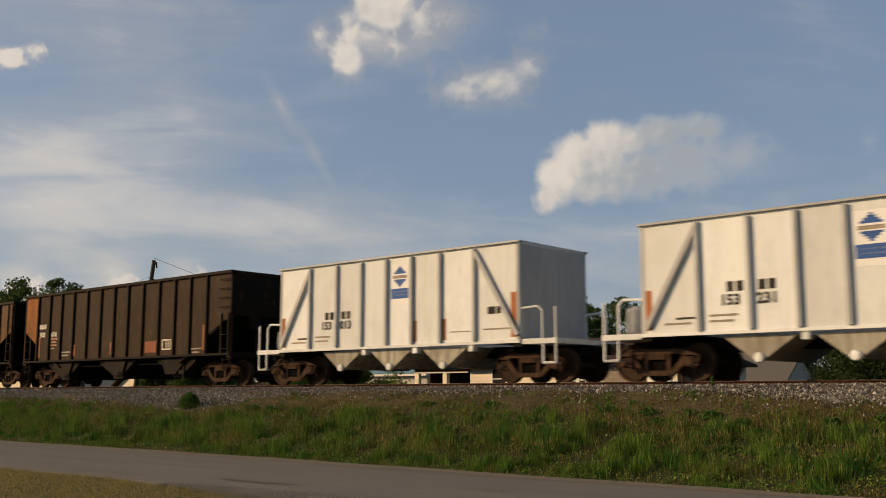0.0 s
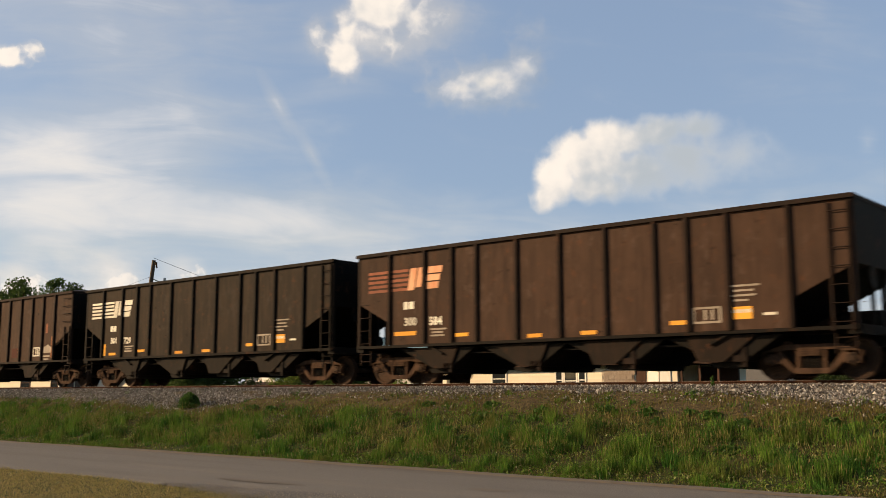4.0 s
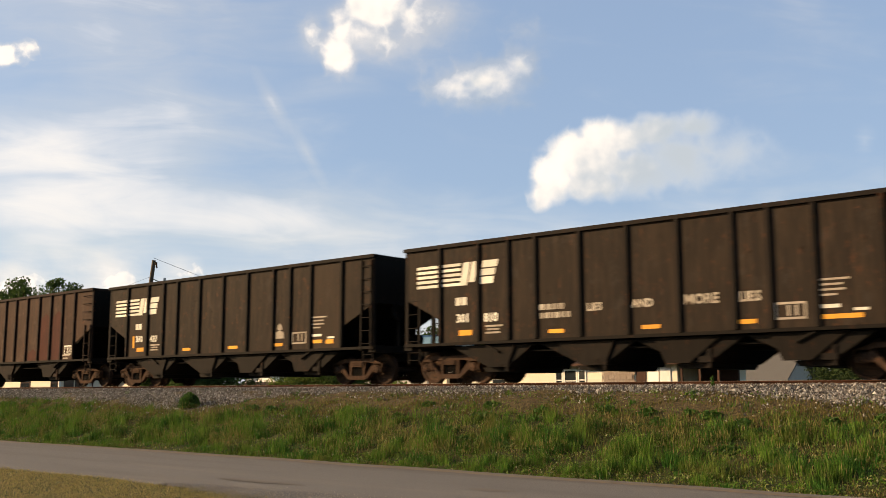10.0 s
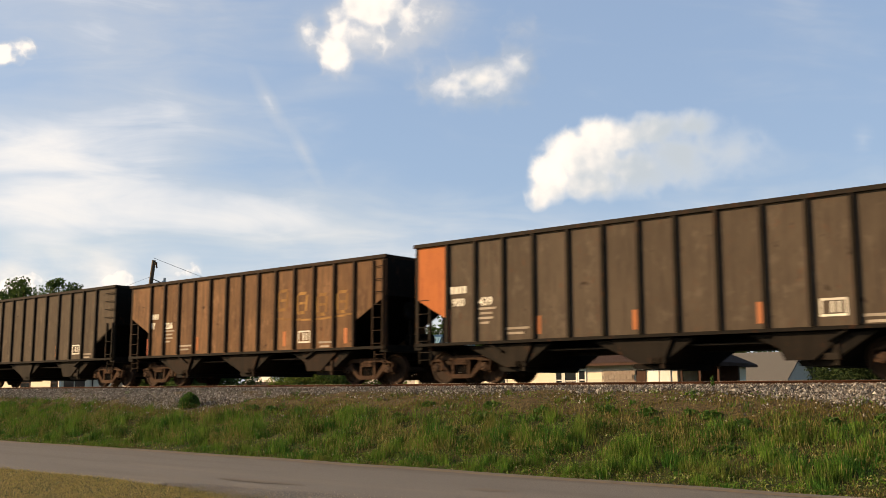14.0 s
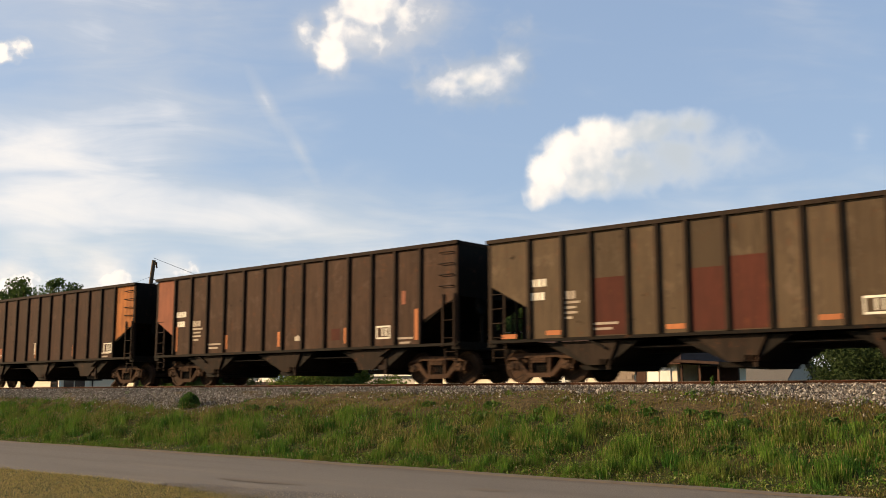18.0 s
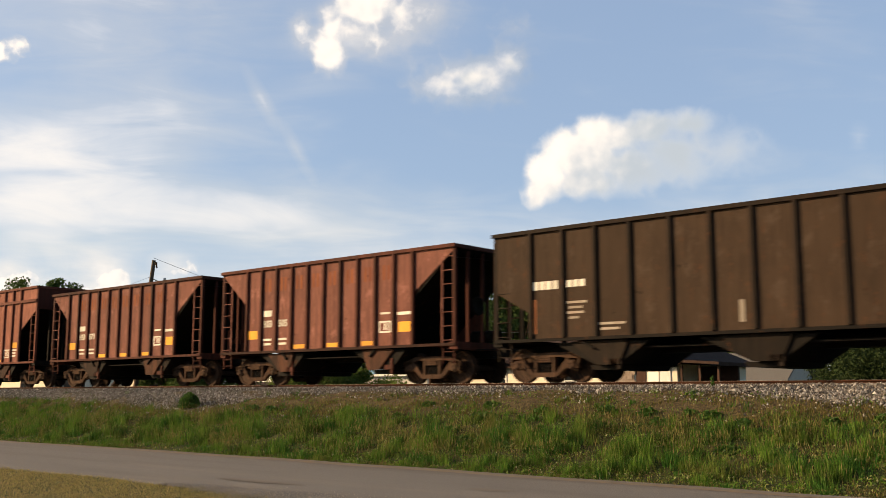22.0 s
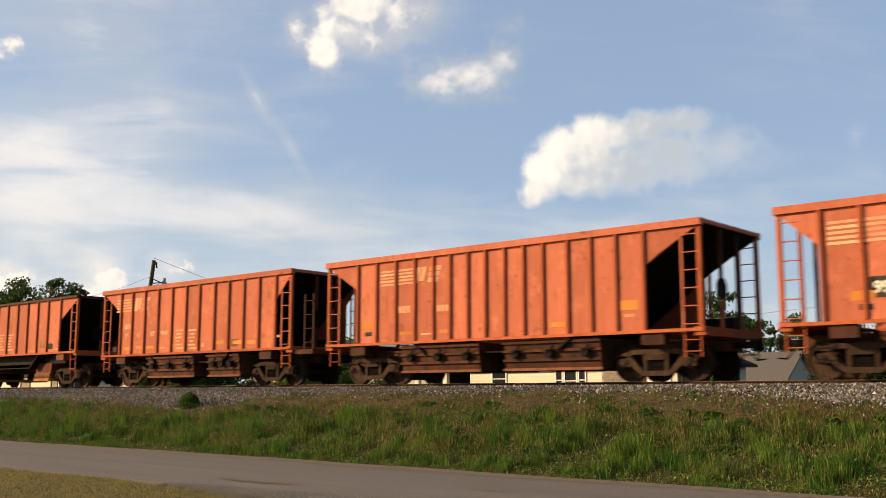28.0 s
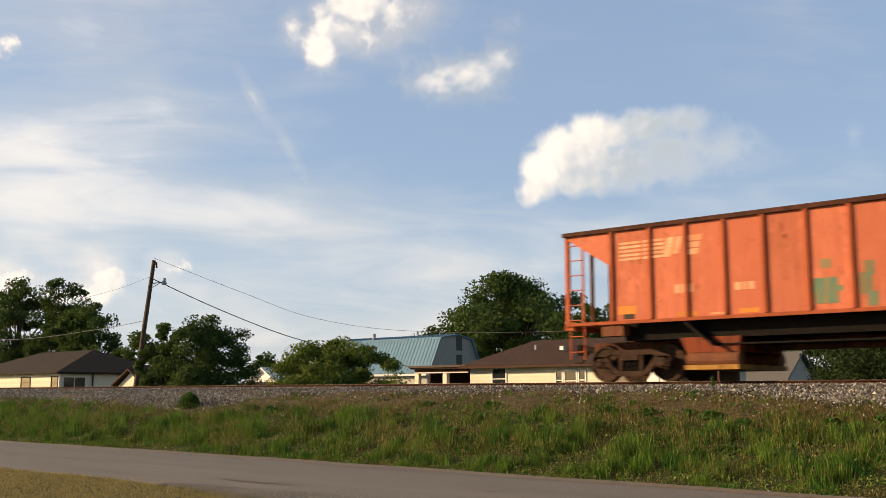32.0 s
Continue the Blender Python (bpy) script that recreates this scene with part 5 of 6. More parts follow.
freight_car("coal", 166.95, "slate", NARROW_RIBS, "weathered black steel hopper car, loaded with coal", chutes=(3.2, 7.2, 11.1), length=14.3,
            marks=[(1.22 + j * 1.1, 3.42 - i * 0.095, 0.85, 0.052, "mark") for i in range(5) for j in range(2)] + [(3.55, 3.06, 0.16, 0.42, "mark"), (3.75, 3.12, 0.14, 0.36, "mark"), (3.95, 3.06, 0.16, 0.42, "mark")]
            + [(4.5, 3.06, 0.55, 0.1, "mark"), (4.5, 3.22, 0.55, 0.1, "mark"), (4.5, 3.38, 0.55, 0.1, "mark"), (4.5, 3.28, 0.14, 0.16, "mark"), (4.92, 3.1, 0.14, 0.16, "mark")]
            + [(3.5, 2.58, 0.5, 0.16, "mark"), (1.25, 1.25, 0.55, 0.22, "yellow"), (4.4, 1.22, 0.55, 0.1, "yellow"), (6.5, 1.22, 0.6, 0.1, "yellow"), (9.3, 1.22, 0.5, 0.1, "yellow"), (12.1, 1.38, 0.5, 0.2, "yellow"), (11.85, 1.38, 0.22, 0.14, "salmon")]
            + data_lines(3.5, 1.7, 0.45, 3) + data_lines(4.35, 1.72, 0.5, 3) + [(5.5, 1.25, 0.3, 0.12, "mark"), (11.2, 1.4, 0.3, 0.06, "mark")] + frame_box(10.15, 1.3, 0.5, 0.34) + data_lines(11.85, 2.0, 0.55, 5)
            + data_lines(7.55, 1.38, 0.5, 3) + data_lines(8.5, 1.34, 0.4, 2), numbers=[(3.5, 2.2, 0.22, "148"), (4.35, 2.2, 0.22, "372")])
words = black_car(183.1, "301 810", tapes=SPACED_TAPES, panel=11.11, last=[(12.06, 1.27, 0.93, 0.1)], extra=letters(4.78, 1.86, 4, "chalk", 0.15, 0.17) + letters(4.8, 1.64, 6, "chalk", 0.15, 0.13))
for wx, wz, wh, word in ((6.17, 1.77, 0.19, "LIES"), (7.46, 1.78, 0.19, "AND"), (8.86, 1.77, 0.23, "MORE"), (10.21, 1.76, 0.22, "LIES")):
    part("chalked_word", lambda: lettering(word, wh), PATCHES["chalk"], words, "hand-chalked white word", pose(wx - 7.37, -1.613 - TAB, wz))
black_car(199.3, "300 433", tapes=SPACED_TAPES + [(1.75, 1.45, 0.12, 0.45)], panel=11.15, last=[(12.17, 1.29, 0.42, 0.11), (12.78, 1.26, 0.34, 0.13)], extra=[(10.34, 1.5, 0.4, 0.28, "pale", 0, 0.1), (10.42, 1.78, 0.22, 0.22, "pale", 0, 0.1)])
brown_car(215.5, "brown", [(0.2, 3.0, 0.6, 0.4, "ochre"), (10.62, 1.15, 0.93, 2.0, "oxide", 0, 0.32), (11.67, 1.15, 0.9, 2.05, "oxide", 0, 0.3), (9.58, 1.15, 0.92, 0.5, "oxide", 0, 0.25), (2.8, 1.15, 0.36, 0.5, "oxide", 0, 0.2), (0.25, 3.0, 0.6, 0.5, "amber", 0, 0.1), (6.45, 1.3, 0.3, 0.45, "pale", 0, 0.2)], bars=(1.3, 4.28), ends=("burnt", None), one_line=True, stencil=12.75)
black_car(231.75, "301 457", "ghost", colour="olive", stripes="chalk", extra=[(7.9, 1.6, 0.4, 0.2, "pale"), (11.4, 1.3, 0.16, 0.5, "yellow"), (3.9, 1.3, 0.12, 0.45, "yellow")])
brown_car(247.9, "olive", [(1.2, 1.15, 0.12, 0.9, "orange")], bars=(4.3, 7.15, 10.3, 13.27), ends=("amber", None), digits="900 439")
brown_car(262.95, "tanrust", [(x + dx, 2.3 + 0.16 * math.sin(x) + dz, w, h, "tan", lean) for x in (8.85, 9.8, 10.75, 11.68) for dx, dz, w, h, lean in ((0.0, 0.12, 0.1, 0.5, -0.02), (0.4, 0.1, 0.1, 0.52, 0.05), (0.06, 0.62, 0.36, 0.1, 0.08), (0.05, 0.0, 0.38, 0.1, -0.06), (0.12, 0.32, 0.3, 0.08, 0.03))]
          + [(8.72 + 0.42 * q, 2.12 - 0.1 * math.sin(0.38 * q), 0.44, 0.06, "tan", 0.02) for q in range(9)] + [(1.2, 1.15, 0.12, 0.6, "orange")],
          kind="short", ribs=SHORT_RIBS, bars=(4.35, 9.15, 12.05), label="rusty ochre-brown steel hopper car with faded graffiti", digits="97 226")
brown_car(279.0, "olive", [(0.2, 2.5, 0.7, 0.8, "orange")], bars=(4.28, 10.3), ends=("salmon", None))
black_car(295.3, "301 890", tapes=[(1.6, 1.47, 0.92, 0.11), (5.23, 1.25, 0.48, 0.09), (6.48, 1.27, 0.48, 0.09), (7.95, 1.29, 0.48, 0.09), (9.2, 1.3, 0.48, 0.09)])
brown_car(310.4, "khaki", [(3.38, SILL + 0.05, 0.9, 1.42, "oxide"), (6.03, SILL + 0.05, 0.83, 1.45, "oxide"), (7.02, SILL + 0.05, 0.86, 1.65, "oxide")] + [(x, z, 0.48, 0.12, "rustbar") for x, z in ((0.45, 1.1), (1.9, 1.2), (5.36, 1.21), (8.97, 1.25), (11.6, 1.3))],
          length=13.8, kind="short", ribs=(1.39, 2.44, 3.3, 4.34, 5.18, 5.95, 6.92, 7.94, 8.71, 9.54, 10.51, 11.35, 12.4), bars=(), label="tan-brown steel hopper car with dark red patches")
brown_car(326.4, "brown", [(9.72, 1.35, 0.4, 0.36, "oxide"), (12.75, 2.3, 0.14, 0.4, "salmon"), (8.0, 1.4, 0.3, 0.18, "chalk", 0.0, 0.08)], ends=("salmon", None))
brown_car(342.8, "maroon", [(3.42, 1.3, 0.66, 0.45, "salmon"), (7.05, 1.4, 0.1, 0.5, "chalk")], stencil=12.75, bars=(1.3, 7.13, 10.3, 13.35), ends=(None, "burnt"), one_line=True)
black_car(359.1, "300 638", "beige", stripes="rustbar", extra=[(13.6, 2.5, 0.85, 1.25, "grey")])
brown_car(375.4, "taupe", [(7.0, 1.3, 0.12, 0.5, "chalk")], bars=(1.25, 10.3, 13.3), ends=(None, "ochre"), one_line=True)
red_car(387.55, "103 505"), red_car(399.5, "103 571")
tall_car(411.4, "152 968")
plain_red_car(423.2)
orange_car(437.15, ribs=FINE_RIBS, length=12.2, digits="99 41 02", top_emblem=(1.12, 2.82, 2.37, 0.52), extra=[(0.98, 1.5, 0.5, 0.4, "green"), (8.9, 1.3, 0.45, 0.4, "ochre"), (10.65, 2.4, 0.25, 0.5, "salmon")])
orange_car(450.95, "pod", LAST_RIBS, 12.4, top_emblem=(1.62, 2.93, 2.2, 0.46))
orange_car(465.3, ribs=FINE_RIBS, length=12.4, digits="99 41 05", top_emblem=(1.12, 2.82, 2.4, 0.52),
           extra=[(6.3, 1.15, 0.7, 0.6, "grey"), (7.0, 1.15, 0.8, 0.62, "green"), (7.9, 1.15, 0.7, 0.6, "green"), (7.1, 1.35, 0.6, 0.14, "yellow"), (8.0, 1.35, 0.6, 0.14, "yellow"), (8.8, 1.15, 0.7, 0.6, "grey"), (9.6, 1.2, 0.7, 0.5, "ochre")])
orange_car(479.9)
worn = orange_car(493.2, ribs=WORK_RIBS, length=11.57, top_emblem=(0.98, 2.87, 2.3, 0.5), words=[(1.62, 1.84, 0.2, "99", "beige"), (2.48, 1.84, 0.2, "41", "beige"), (3.42, 1.85, 0.2, "07", "beige"), (4.12, 1.86, 0.19, "MW", "beige")],
                  extra=[(0.82, 1.34, 0.28, 0.2, "grey"), (7.55, 1.42, 0.45, 0.13, "yellow"), (8.4, 1.32, 0.4, 0.26, "mould"), (1.62, 1.4, 0.4, 0.1, "yellow"), (2.5, 1.42, 0.4, 0.1, "yellow"), (6.7, 1.35, 0.14, 0.16, "beige"), (9.3, 1.38, 0.45, 0.12, "yellow"), (10.2, 1.4, 0.4, 0.12, "yellow")]
                  + letters(1.66, 2.2, 2, "beige", 0.18, 0.16) + data_lines(5.06, 1.98, 0.46, 6, "beige") + data_lines(5.88, 1.95, 0.46, 6, "beige"))
part("platform", box(B(), 5.83, 6.75, -1.5, 1.5, 0.98, 1.12), PATCHES["door"], worn, "grimy end platform")
part("draft_sill", box(B(), 5.8, 6.95, -0.25, 0.25, 0.72, 0.97), DARK, worn)
for q in (-1.45, 1.45):
    part("platform_ladder", ladder(1.12, 2.9), PATCHES["door"], worn, at=pose(6.3, q, 0), key="platform_ladder")
orange_car(507.65, "pod", LAST_RIBS, 12.4, top_emblem=(1.62, 2.93, 2.2, 0.46), words=[(2.52, 2.1, 0.22, "994", "beige"), (3.5, 2.1, 0.22, "734", "beige"), (4.42, 2.1, 0.2, "MW", "beige")],
           extra=[(4.84, 1.66, 0.22, 0.16, "mark"), (7.06, 1.66, 0.25, 0.16, "mark"), (10.05, 1.6, 0.4, 0.24, "grey"), (9.3, 1.66, 0.5, 0.28, "ochre"), (2.0, 1.58, 0.2, 0.2, "grey"), (1.5, 1.74, 0.3, 0.1, "grey")] + data_lines(5.33, 2.32, 0.62, 6, "beige") + data_lines(6.28, 2.3, 0.52, 6, "beige") + data_lines(2.52, 1.82, 0.6, 3, "beige", 0.1))
orange_car(521.92, doors="long", words=[(3.0, 1.72, 0.2, "05", "beige")],
           extra=[(4.52, 1.7, 0.42, 0.45, "mould", 0.08, 0.15), (5.2, 1.52, 0.36, 0.3, "mould", 0.05, 0.1), (5.8, 1.6, 0.36, 0.48, "mould", 0.1, 0.12), (4.55, 1.42, 0.4, 0.12, "yellow"), (5.2, 1.38, 0.32, 0.16, "ochre"),
                  (9.15, 1.35, 0.38, 0.26, "mould", 0.04, 0.06), (9.15, 1.35, 0.38, 0.08, "yellow"), (10.58, 1.24, 0.42, 0.36, "yellow"), (1.58, 1.24, 0.5, 0.24, "yellow"), (1.66, 1.52, 0.3, 0.14, "grey")]
           + [(x + dx, z, w, h, "beige", lean) for x, z in ((6.45, 1.9), (7.12, 2.0), (7.76, 1.95), (8.42, 1.98)) for dx, dz, w, h, lean in ((0.0, 0, 0.07, 0.36, 0.1), (0.14, 0, 0.16, 0.06, 0.02), (0.1, 0, 0.06, 0.3, 0.06))]
           + [(x + dx, 1.45 + dz, w, 0.06, "beige", 0.03) for x in (6.45, 7.15, 7.78, 8.42) for dx, dz, w in ((0.0, 0.3, 0.26), (0.05, 0.12, 0.22), (0.0, -0.05, 0.24))]
           + [(x + 0.13 * q, 2.0 - 0.11 * q - d, 0.2, 0.07, "mould", 0.05) for x, d in ((9.1, -0.15), (9.8, -0.1)) for q in range(4)])
orange_car(536.1, "pod", LAST_RIBS, 12.4, top_emblem=(1.62, 2.93, 2.2, 0.46), extra=[(6.4, 1.6, 0.5, 0.55, "green"), (6.35, 1.85, 0.65, 0.12, "green"), (6.55, 2.35, 0.22, 0.2, "green"), (7.35, 1.75, 0.25, 0.45, "green"), (7.45, 2.15, 0.2, 0.3, "green"), (7.5, 1.5, 0.2, 0.3, "green"), (8.5, 1.4, 0.42, 0.3, "grey"), (9.3, 1.45, 1.0, 0.16, "yellow")])


# ---- beyond the track ----
BACK = 0.75


def window(house, x, z, w, h, y, frame_paint=None, wall=0.0):
    """A sash window in a wall that faces the track."""
    f = frame_paint or TRIM
    t = 0.09

    def surround():
        bm = B()
        box(bm, 0, w, -0.05, 0.03, 0, t), box(bm, 0, w, -0.05, 0.03, h - t, h)
        box(bm, 0, t, -0.05, 0.03, t, h - t), box(bm, w - t, w, -0.05, 0.03, t, h - t), box(bm, t, w - t, -0.04, 0.02, h / 2 - 0.03, h / 2 + 0.03)
        return bm
    win = part("window", surround, f, house, "", pose(x, y - 0.03, z), ("window", round(w, 2), round(h, 2)))
    for z0 in (t, h / 2 + 0.03):
        part("pane", lambda: box(B(), t, w - t, -0.01, 0.0, 0, h / 2 - t - 0.03), GLASS, win, at=pose(0, 0, z0), key=("pane", round(w, 2), round(h, 2)))
    part("sill", lambda: box(B(), -0.06, w + 0.06, -0.12, 0.0, -0.05, 0), f, win, key=("wsill", round(w, 2)))


def wall_planks(house, x0, x1, y, z0, z1, mat, step=0.2):
    """Lapped siding on a wall that faces the track, board by board."""
    z = z0
    while z < z1 - 0.02:
        h = min(step, z1 - z)
        part("plank", lambda: prism(B(), [(-0.03, 0), (0, 0), (0, h + 0.0), (-0.012, h)], x0, x1, "x"), mat, house, at=pose(0, y, z), key=("plank", x0, x1, round(h, 3)))
        z += step


def hip_roof(x0, x1, y0, y1, z0, z1, over, inset):
    a, b, c, d = x0 - over, x1 + over, y0 - over, y1 + over
    my = (c + d) / 2
    bm = B()
    lo = [bm.verts.new(p) for p in ((a, c, z0), (b, c, z0), (b, d, z0), (a, d, z0))]
    dn = [bm.verts.new((v.co.x, v.co.y, z0 - 0.16)) for v in lo]
    r = [bm.verts.new((a + inset, my, z1)), bm.verts.new((b - inset, my, z1))]
    for f in ((lo[0], lo[1], r[1], r[0]), (lo[1], lo[2], r[1]), (lo[2], lo[3], r[0], r[1]), (lo[3], lo[0], r[0]), dn[::-1]):
        bm.faces.new(f)
    for i in range(4):
        bm.faces.new((lo[i], dn[i], dn[(i + 1) % 4], lo[(i + 1) % 4]))
    return bm


def gable_roof(x0, x1, y0, y1, z0, z1, over, thick=0.14, along="x"):
    """Two sloping slabs; the ridge runs along the axis named."""
    lo, hi = ((y0 - over, y1 + over) if along == "x" else (x0 - over, x1 + over))
    m = (lo + hi) / 2
    poly = [(lo, z0), (m, z1), (hi, z0), (hi, z0 - thick), (m, z1 - thick), (lo, z0 - thick)]
    return prism(B(), poly, *((x0 - over, x1 + over, "x") if along == "x" else (y0 - over, y1 + over, "y")))


def cream_house():
    h = tagged(new("house"), "low cream-sided house with a brown hip roof and a carport", "house")
    part("wall", box(B(), -43.2, -27.9, 52.0, 61.0, BACK, 3.2), SIDING, h)
    wall_planks(h, -43.2, -32.9, 52.0, 1.0, 3.2, SIDING)
    part("stone_veneer", box(B(), -32.75, -30.7, 51.9, 52.0, BACK, 2.9), BRICK, h, "tan stone veneer")
    for r in range(7):
        for c in range(5):
            part("stone", lambda: box(B(), 0.01, 0.39, -0.03, 0.0, 0.01, 0.25), BRICK, h, at=pose(-32.75 + c * 0.41 - (0.2 if r % 2 else 0) + 0.15, 51.9, 1.0 + r * 0.27), key="veneer_stone")
    part("roof", hip_roof(-43.2, -27.9, 52.0, 61.0, 3.35, 5.16, 0.55, 2.6), SHINGLE, h, "brown shingled hip roof")
    part("gutter", box(B(), -43.75, -27.35, 51.36, 51.44, 3.17, 3.3), DARKTRIM, h)
    window(h, -41.35, 1.75, 1.25, 1.45, 52.0)
    window(h, -36.3, 1.7, 0.6, 1.3, 52.0), window(h, -35.65, 1.6, 1.0, 1.4, 52.0), window(h, -34.6, 1.7, 0.6, 1.3, 52.0)
    part("garage_panel", box(B(), -29.75, -29.05, 51.93, 52.0, BACK, 3.0), WHITEWALL, h), part("garage_panel", box(B(), -28.98, -28.3, 51.93, 52.0, BACK, 3.0), WHITEWALL, h)
    part("door", box(B(), -30.55, -29.9, 51.95, 52.0, BACK, 2.9), DARKTRIM, h)
    part("chimney_pipe", strut(B(), (-39.6, 54.5, 4.0), (-39.6, 54.5, 4.75), 0.15, sides=8), GALV, h)
    part("vent_cap", box(B(), -37.0, -36.7, 53.5, 53.8, 4.3, 4.55), GALV, h)
    # shaded porch at the far end
    part("porch_roof", prism(B(), [(-27.9, 3.45), (-25.0, 3.25), (-25.0, 3.1), (-27.9, 3.3)], 51.3, 55.0), SHINGLE, h)
    part("porch_wall", box(B(), -27.9, -25.4, 54.5, 54.7, BACK, 3.1), DARKTRIM, h)
    part("porch_floor", box(B(), -27.9, -25.2, 51.8, 54.5, BACK, 1.1), DARKTRIM, h)
    for i in range(3):
        part("porch_post", lambda: box(B(), 0, 0.12, 0, 0.12, 1.1, 3.1), DARKTRIM, h, at=pose(-27.6 + i * 1.12, 51.8, 0), key="porch_post")
    part("porch_rail", box(B(), -27.8, -25.2, 51.82, 51.9, 1.9, 2.0), DARKTRIM, h)
    # carport
    part("carport_roof", prism(B(), [(-48.4, 3.42), (-43.2, 3.42), (-43.2, 3.2), (-48.4, 3.2)], 51.6, 59.0), SHINGLE, h, "low brown carport roof")
    part("carport_beam", box(B(), -48.2, -43.25, 51.9, 52.1, 2.95, 3.2), DARKTRIM, h)
    part("carport_edge", box(B(), -48.45, -43.2, 51.5, 51.58, 3.3, 3.44), POLE, h, "pale brown roof edge")
    part("beam_trim", box(B(), -48.2, -43.25, 51.84, 51.89, 2.92, 2.99), TRIM, h)
    for x in (-48.0, -45.4):
        part("carport_post", lambda: box(B(), -0.18, 0.18, 0, 0.3, BACK, 2.95), SIDING, h, at=pose(x, 51.9, 0), key="carport_post")
    # side wall added in dark brown so the carport reads shaded inside
    part("carport_wall", box(B(), -48.3, -48.15, 53.5, 58.6, BACK, 3.2), DARKTRIM, h)
    part("carport_wall", box(B(), -48.1, -43.25, 58.6, 58.8, BACK, 3.2), DARKTRIM, h)


def left_house():
    h = tagged(new("house"), "low cream house with a dark brown hip roof", "house")
    part("wall", box(B(), -106, -86.6, 46.0, 57.5, BACK, 3.4), SIDING, h)
    wall_planks(h, -106, -86.6, 46.0, 1.2, 3.4, SIDING, 0.25)
    part("roof", hip_roof(-106, -86.6, 46.0, 57.5, 3.5, 5.8, 0.6, 5.2), DARKSHINGLE, h, "dark brown shingled hip roof")
    window(h, -93.9, 2.0, 1.9, 1.1, 46.0, DARKTRIM), window(h, -88.1, 1.9, 1.3, 1.2, 46.0, DARKTRIM)
    for y in (46.4, 47.5):
        part("side_window", lambda: box(B(), 0, 0.05, 0, 0.95, 1.9, 3.0), GLASS, h, at=pose(-86.6, y, 0), key="side_window")
    part("downpipe", strut(B(), (-86.5, 49.2, BACK), (-86.5, 49.2, 3.4), 0.14, sides=8), DARKTRIM, h)
    part("corner_trim", box(B(), -86.65, -86.5, 45.9, 46.05, BACK, 3.4), TRIM, h)


def gambrel_barn():
    h = tagged(new("barn"), "grey gambrel barn with a blue metal roof", "barn")
    prof = [(74.0, BACK), (74.0, 3.5), (75.8, 7.1), (78.2, 7.5), (80.7, 7.1), (82.5, 3.5), (82.5, BACK)]
    part("wall", prism(B(), prof, -82.0, -67.0, "x"), GREYWALL, h, "grey boarded barn wall")
    for (ya, za), (yb, zb) in zip(prof[1:5], prof[2:6]):
        n = Vector((0, zb - za, -(yb - ya))).normalized() * -0.1
        part("roof", prism(B(), [(ya - 0.02, za), (yb + 0.02, zb), (yb + n.y, zb + n.z), (ya + n.y, za + n.z)], -82.4, -66.7, "x"), METALROOF, h, "blue ribbed metal roof sheet")
        for i in range(34):
            x = -82.2 + i * 0.46
            part("roof_seam", lambda: strut(B(), (0, ya + n.y, za + n.z), (0, yb + n.y, zb + n.z), 0.06), METALROOF, h, at=pose(x, 0, 0), key=("seam", ya))
    part("eave", box(B(), -82.3, -66.7, 73.5, 74.0, 3.3, 3.5), TRIM, h)
    for y, z in ((78.5, 4.2), (78.5, 6.0)):
        part("loft_window", lambda: box(B(), 0, 0.06, 0, 0.7, 0, 1.2), GREYROOF, h, at=pose(-67.0, y, z), key="loft")
        part("loft_trim", lambda: box(B(), 0.0, 0.04, -0.08, 0.78, -0.08, 1.28), GREYROOF, h, at=pose(-67.0, y, z), key="loft_trim")
    part("vent_pipe", strut(B(), (-76.8, 76.3, 7.0), (-76.8, 76.3, 7.9), 0.35, sides=8), GALV, h)


def gable_shed(x0, x1, y0, y1, z0, z1, wall_mat, roof_mat, label, along="x", name="shed"):
    h = tagged(new(name), label, "house" if name == "house" else "shed")
    m = (y0 + y1) / 2 if along == "x" else (x0 + x1) / 2
    a, b = ((y0, y1) if along == "x" else (x0, x1))
    poly = [(a, BACK), (a, z0 - 0.1), (m, z1 - 0.16), (b, z0 - 0.1), (b, BACK)]
    part("wall", prism(B(), poly, *((x0, x1, "x") if along == "x" else (y0, y1, "y"))), wall_mat, h)
    part("roof", gable_roof(x0, x1, y0, y1, z0, z1, 0.4, along=along), roof_mat, h)
    return h


def limb(bm, p, q, r0, r1, sides=7):
    p, q = Vector(p), Vector(q)
    a = (q - p).normalized()
    u = a.cross(Vector((0.3, 1, 0.1))).normalized()
    v = a.cross(u)
    lo = [bm.verts.new(p + (u * math.cos(i * math.tau / sides) + v * math.sin(i * math.tau / sides)) * r0) for i in range(sides)]
    hi = [bm.verts.new(q + (u * math.cos(i * math.tau / sides) + v * math.sin(i * math.tau / sides)) * r1) for i in range(sides)]
    bm.faces.new(lo), bm.faces.new(hi[::-1])
    for i in range(sides):
        bm.faces.new((lo[i], hi[i], hi[(i + 1) % sides], lo[(i + 1) % sides]))


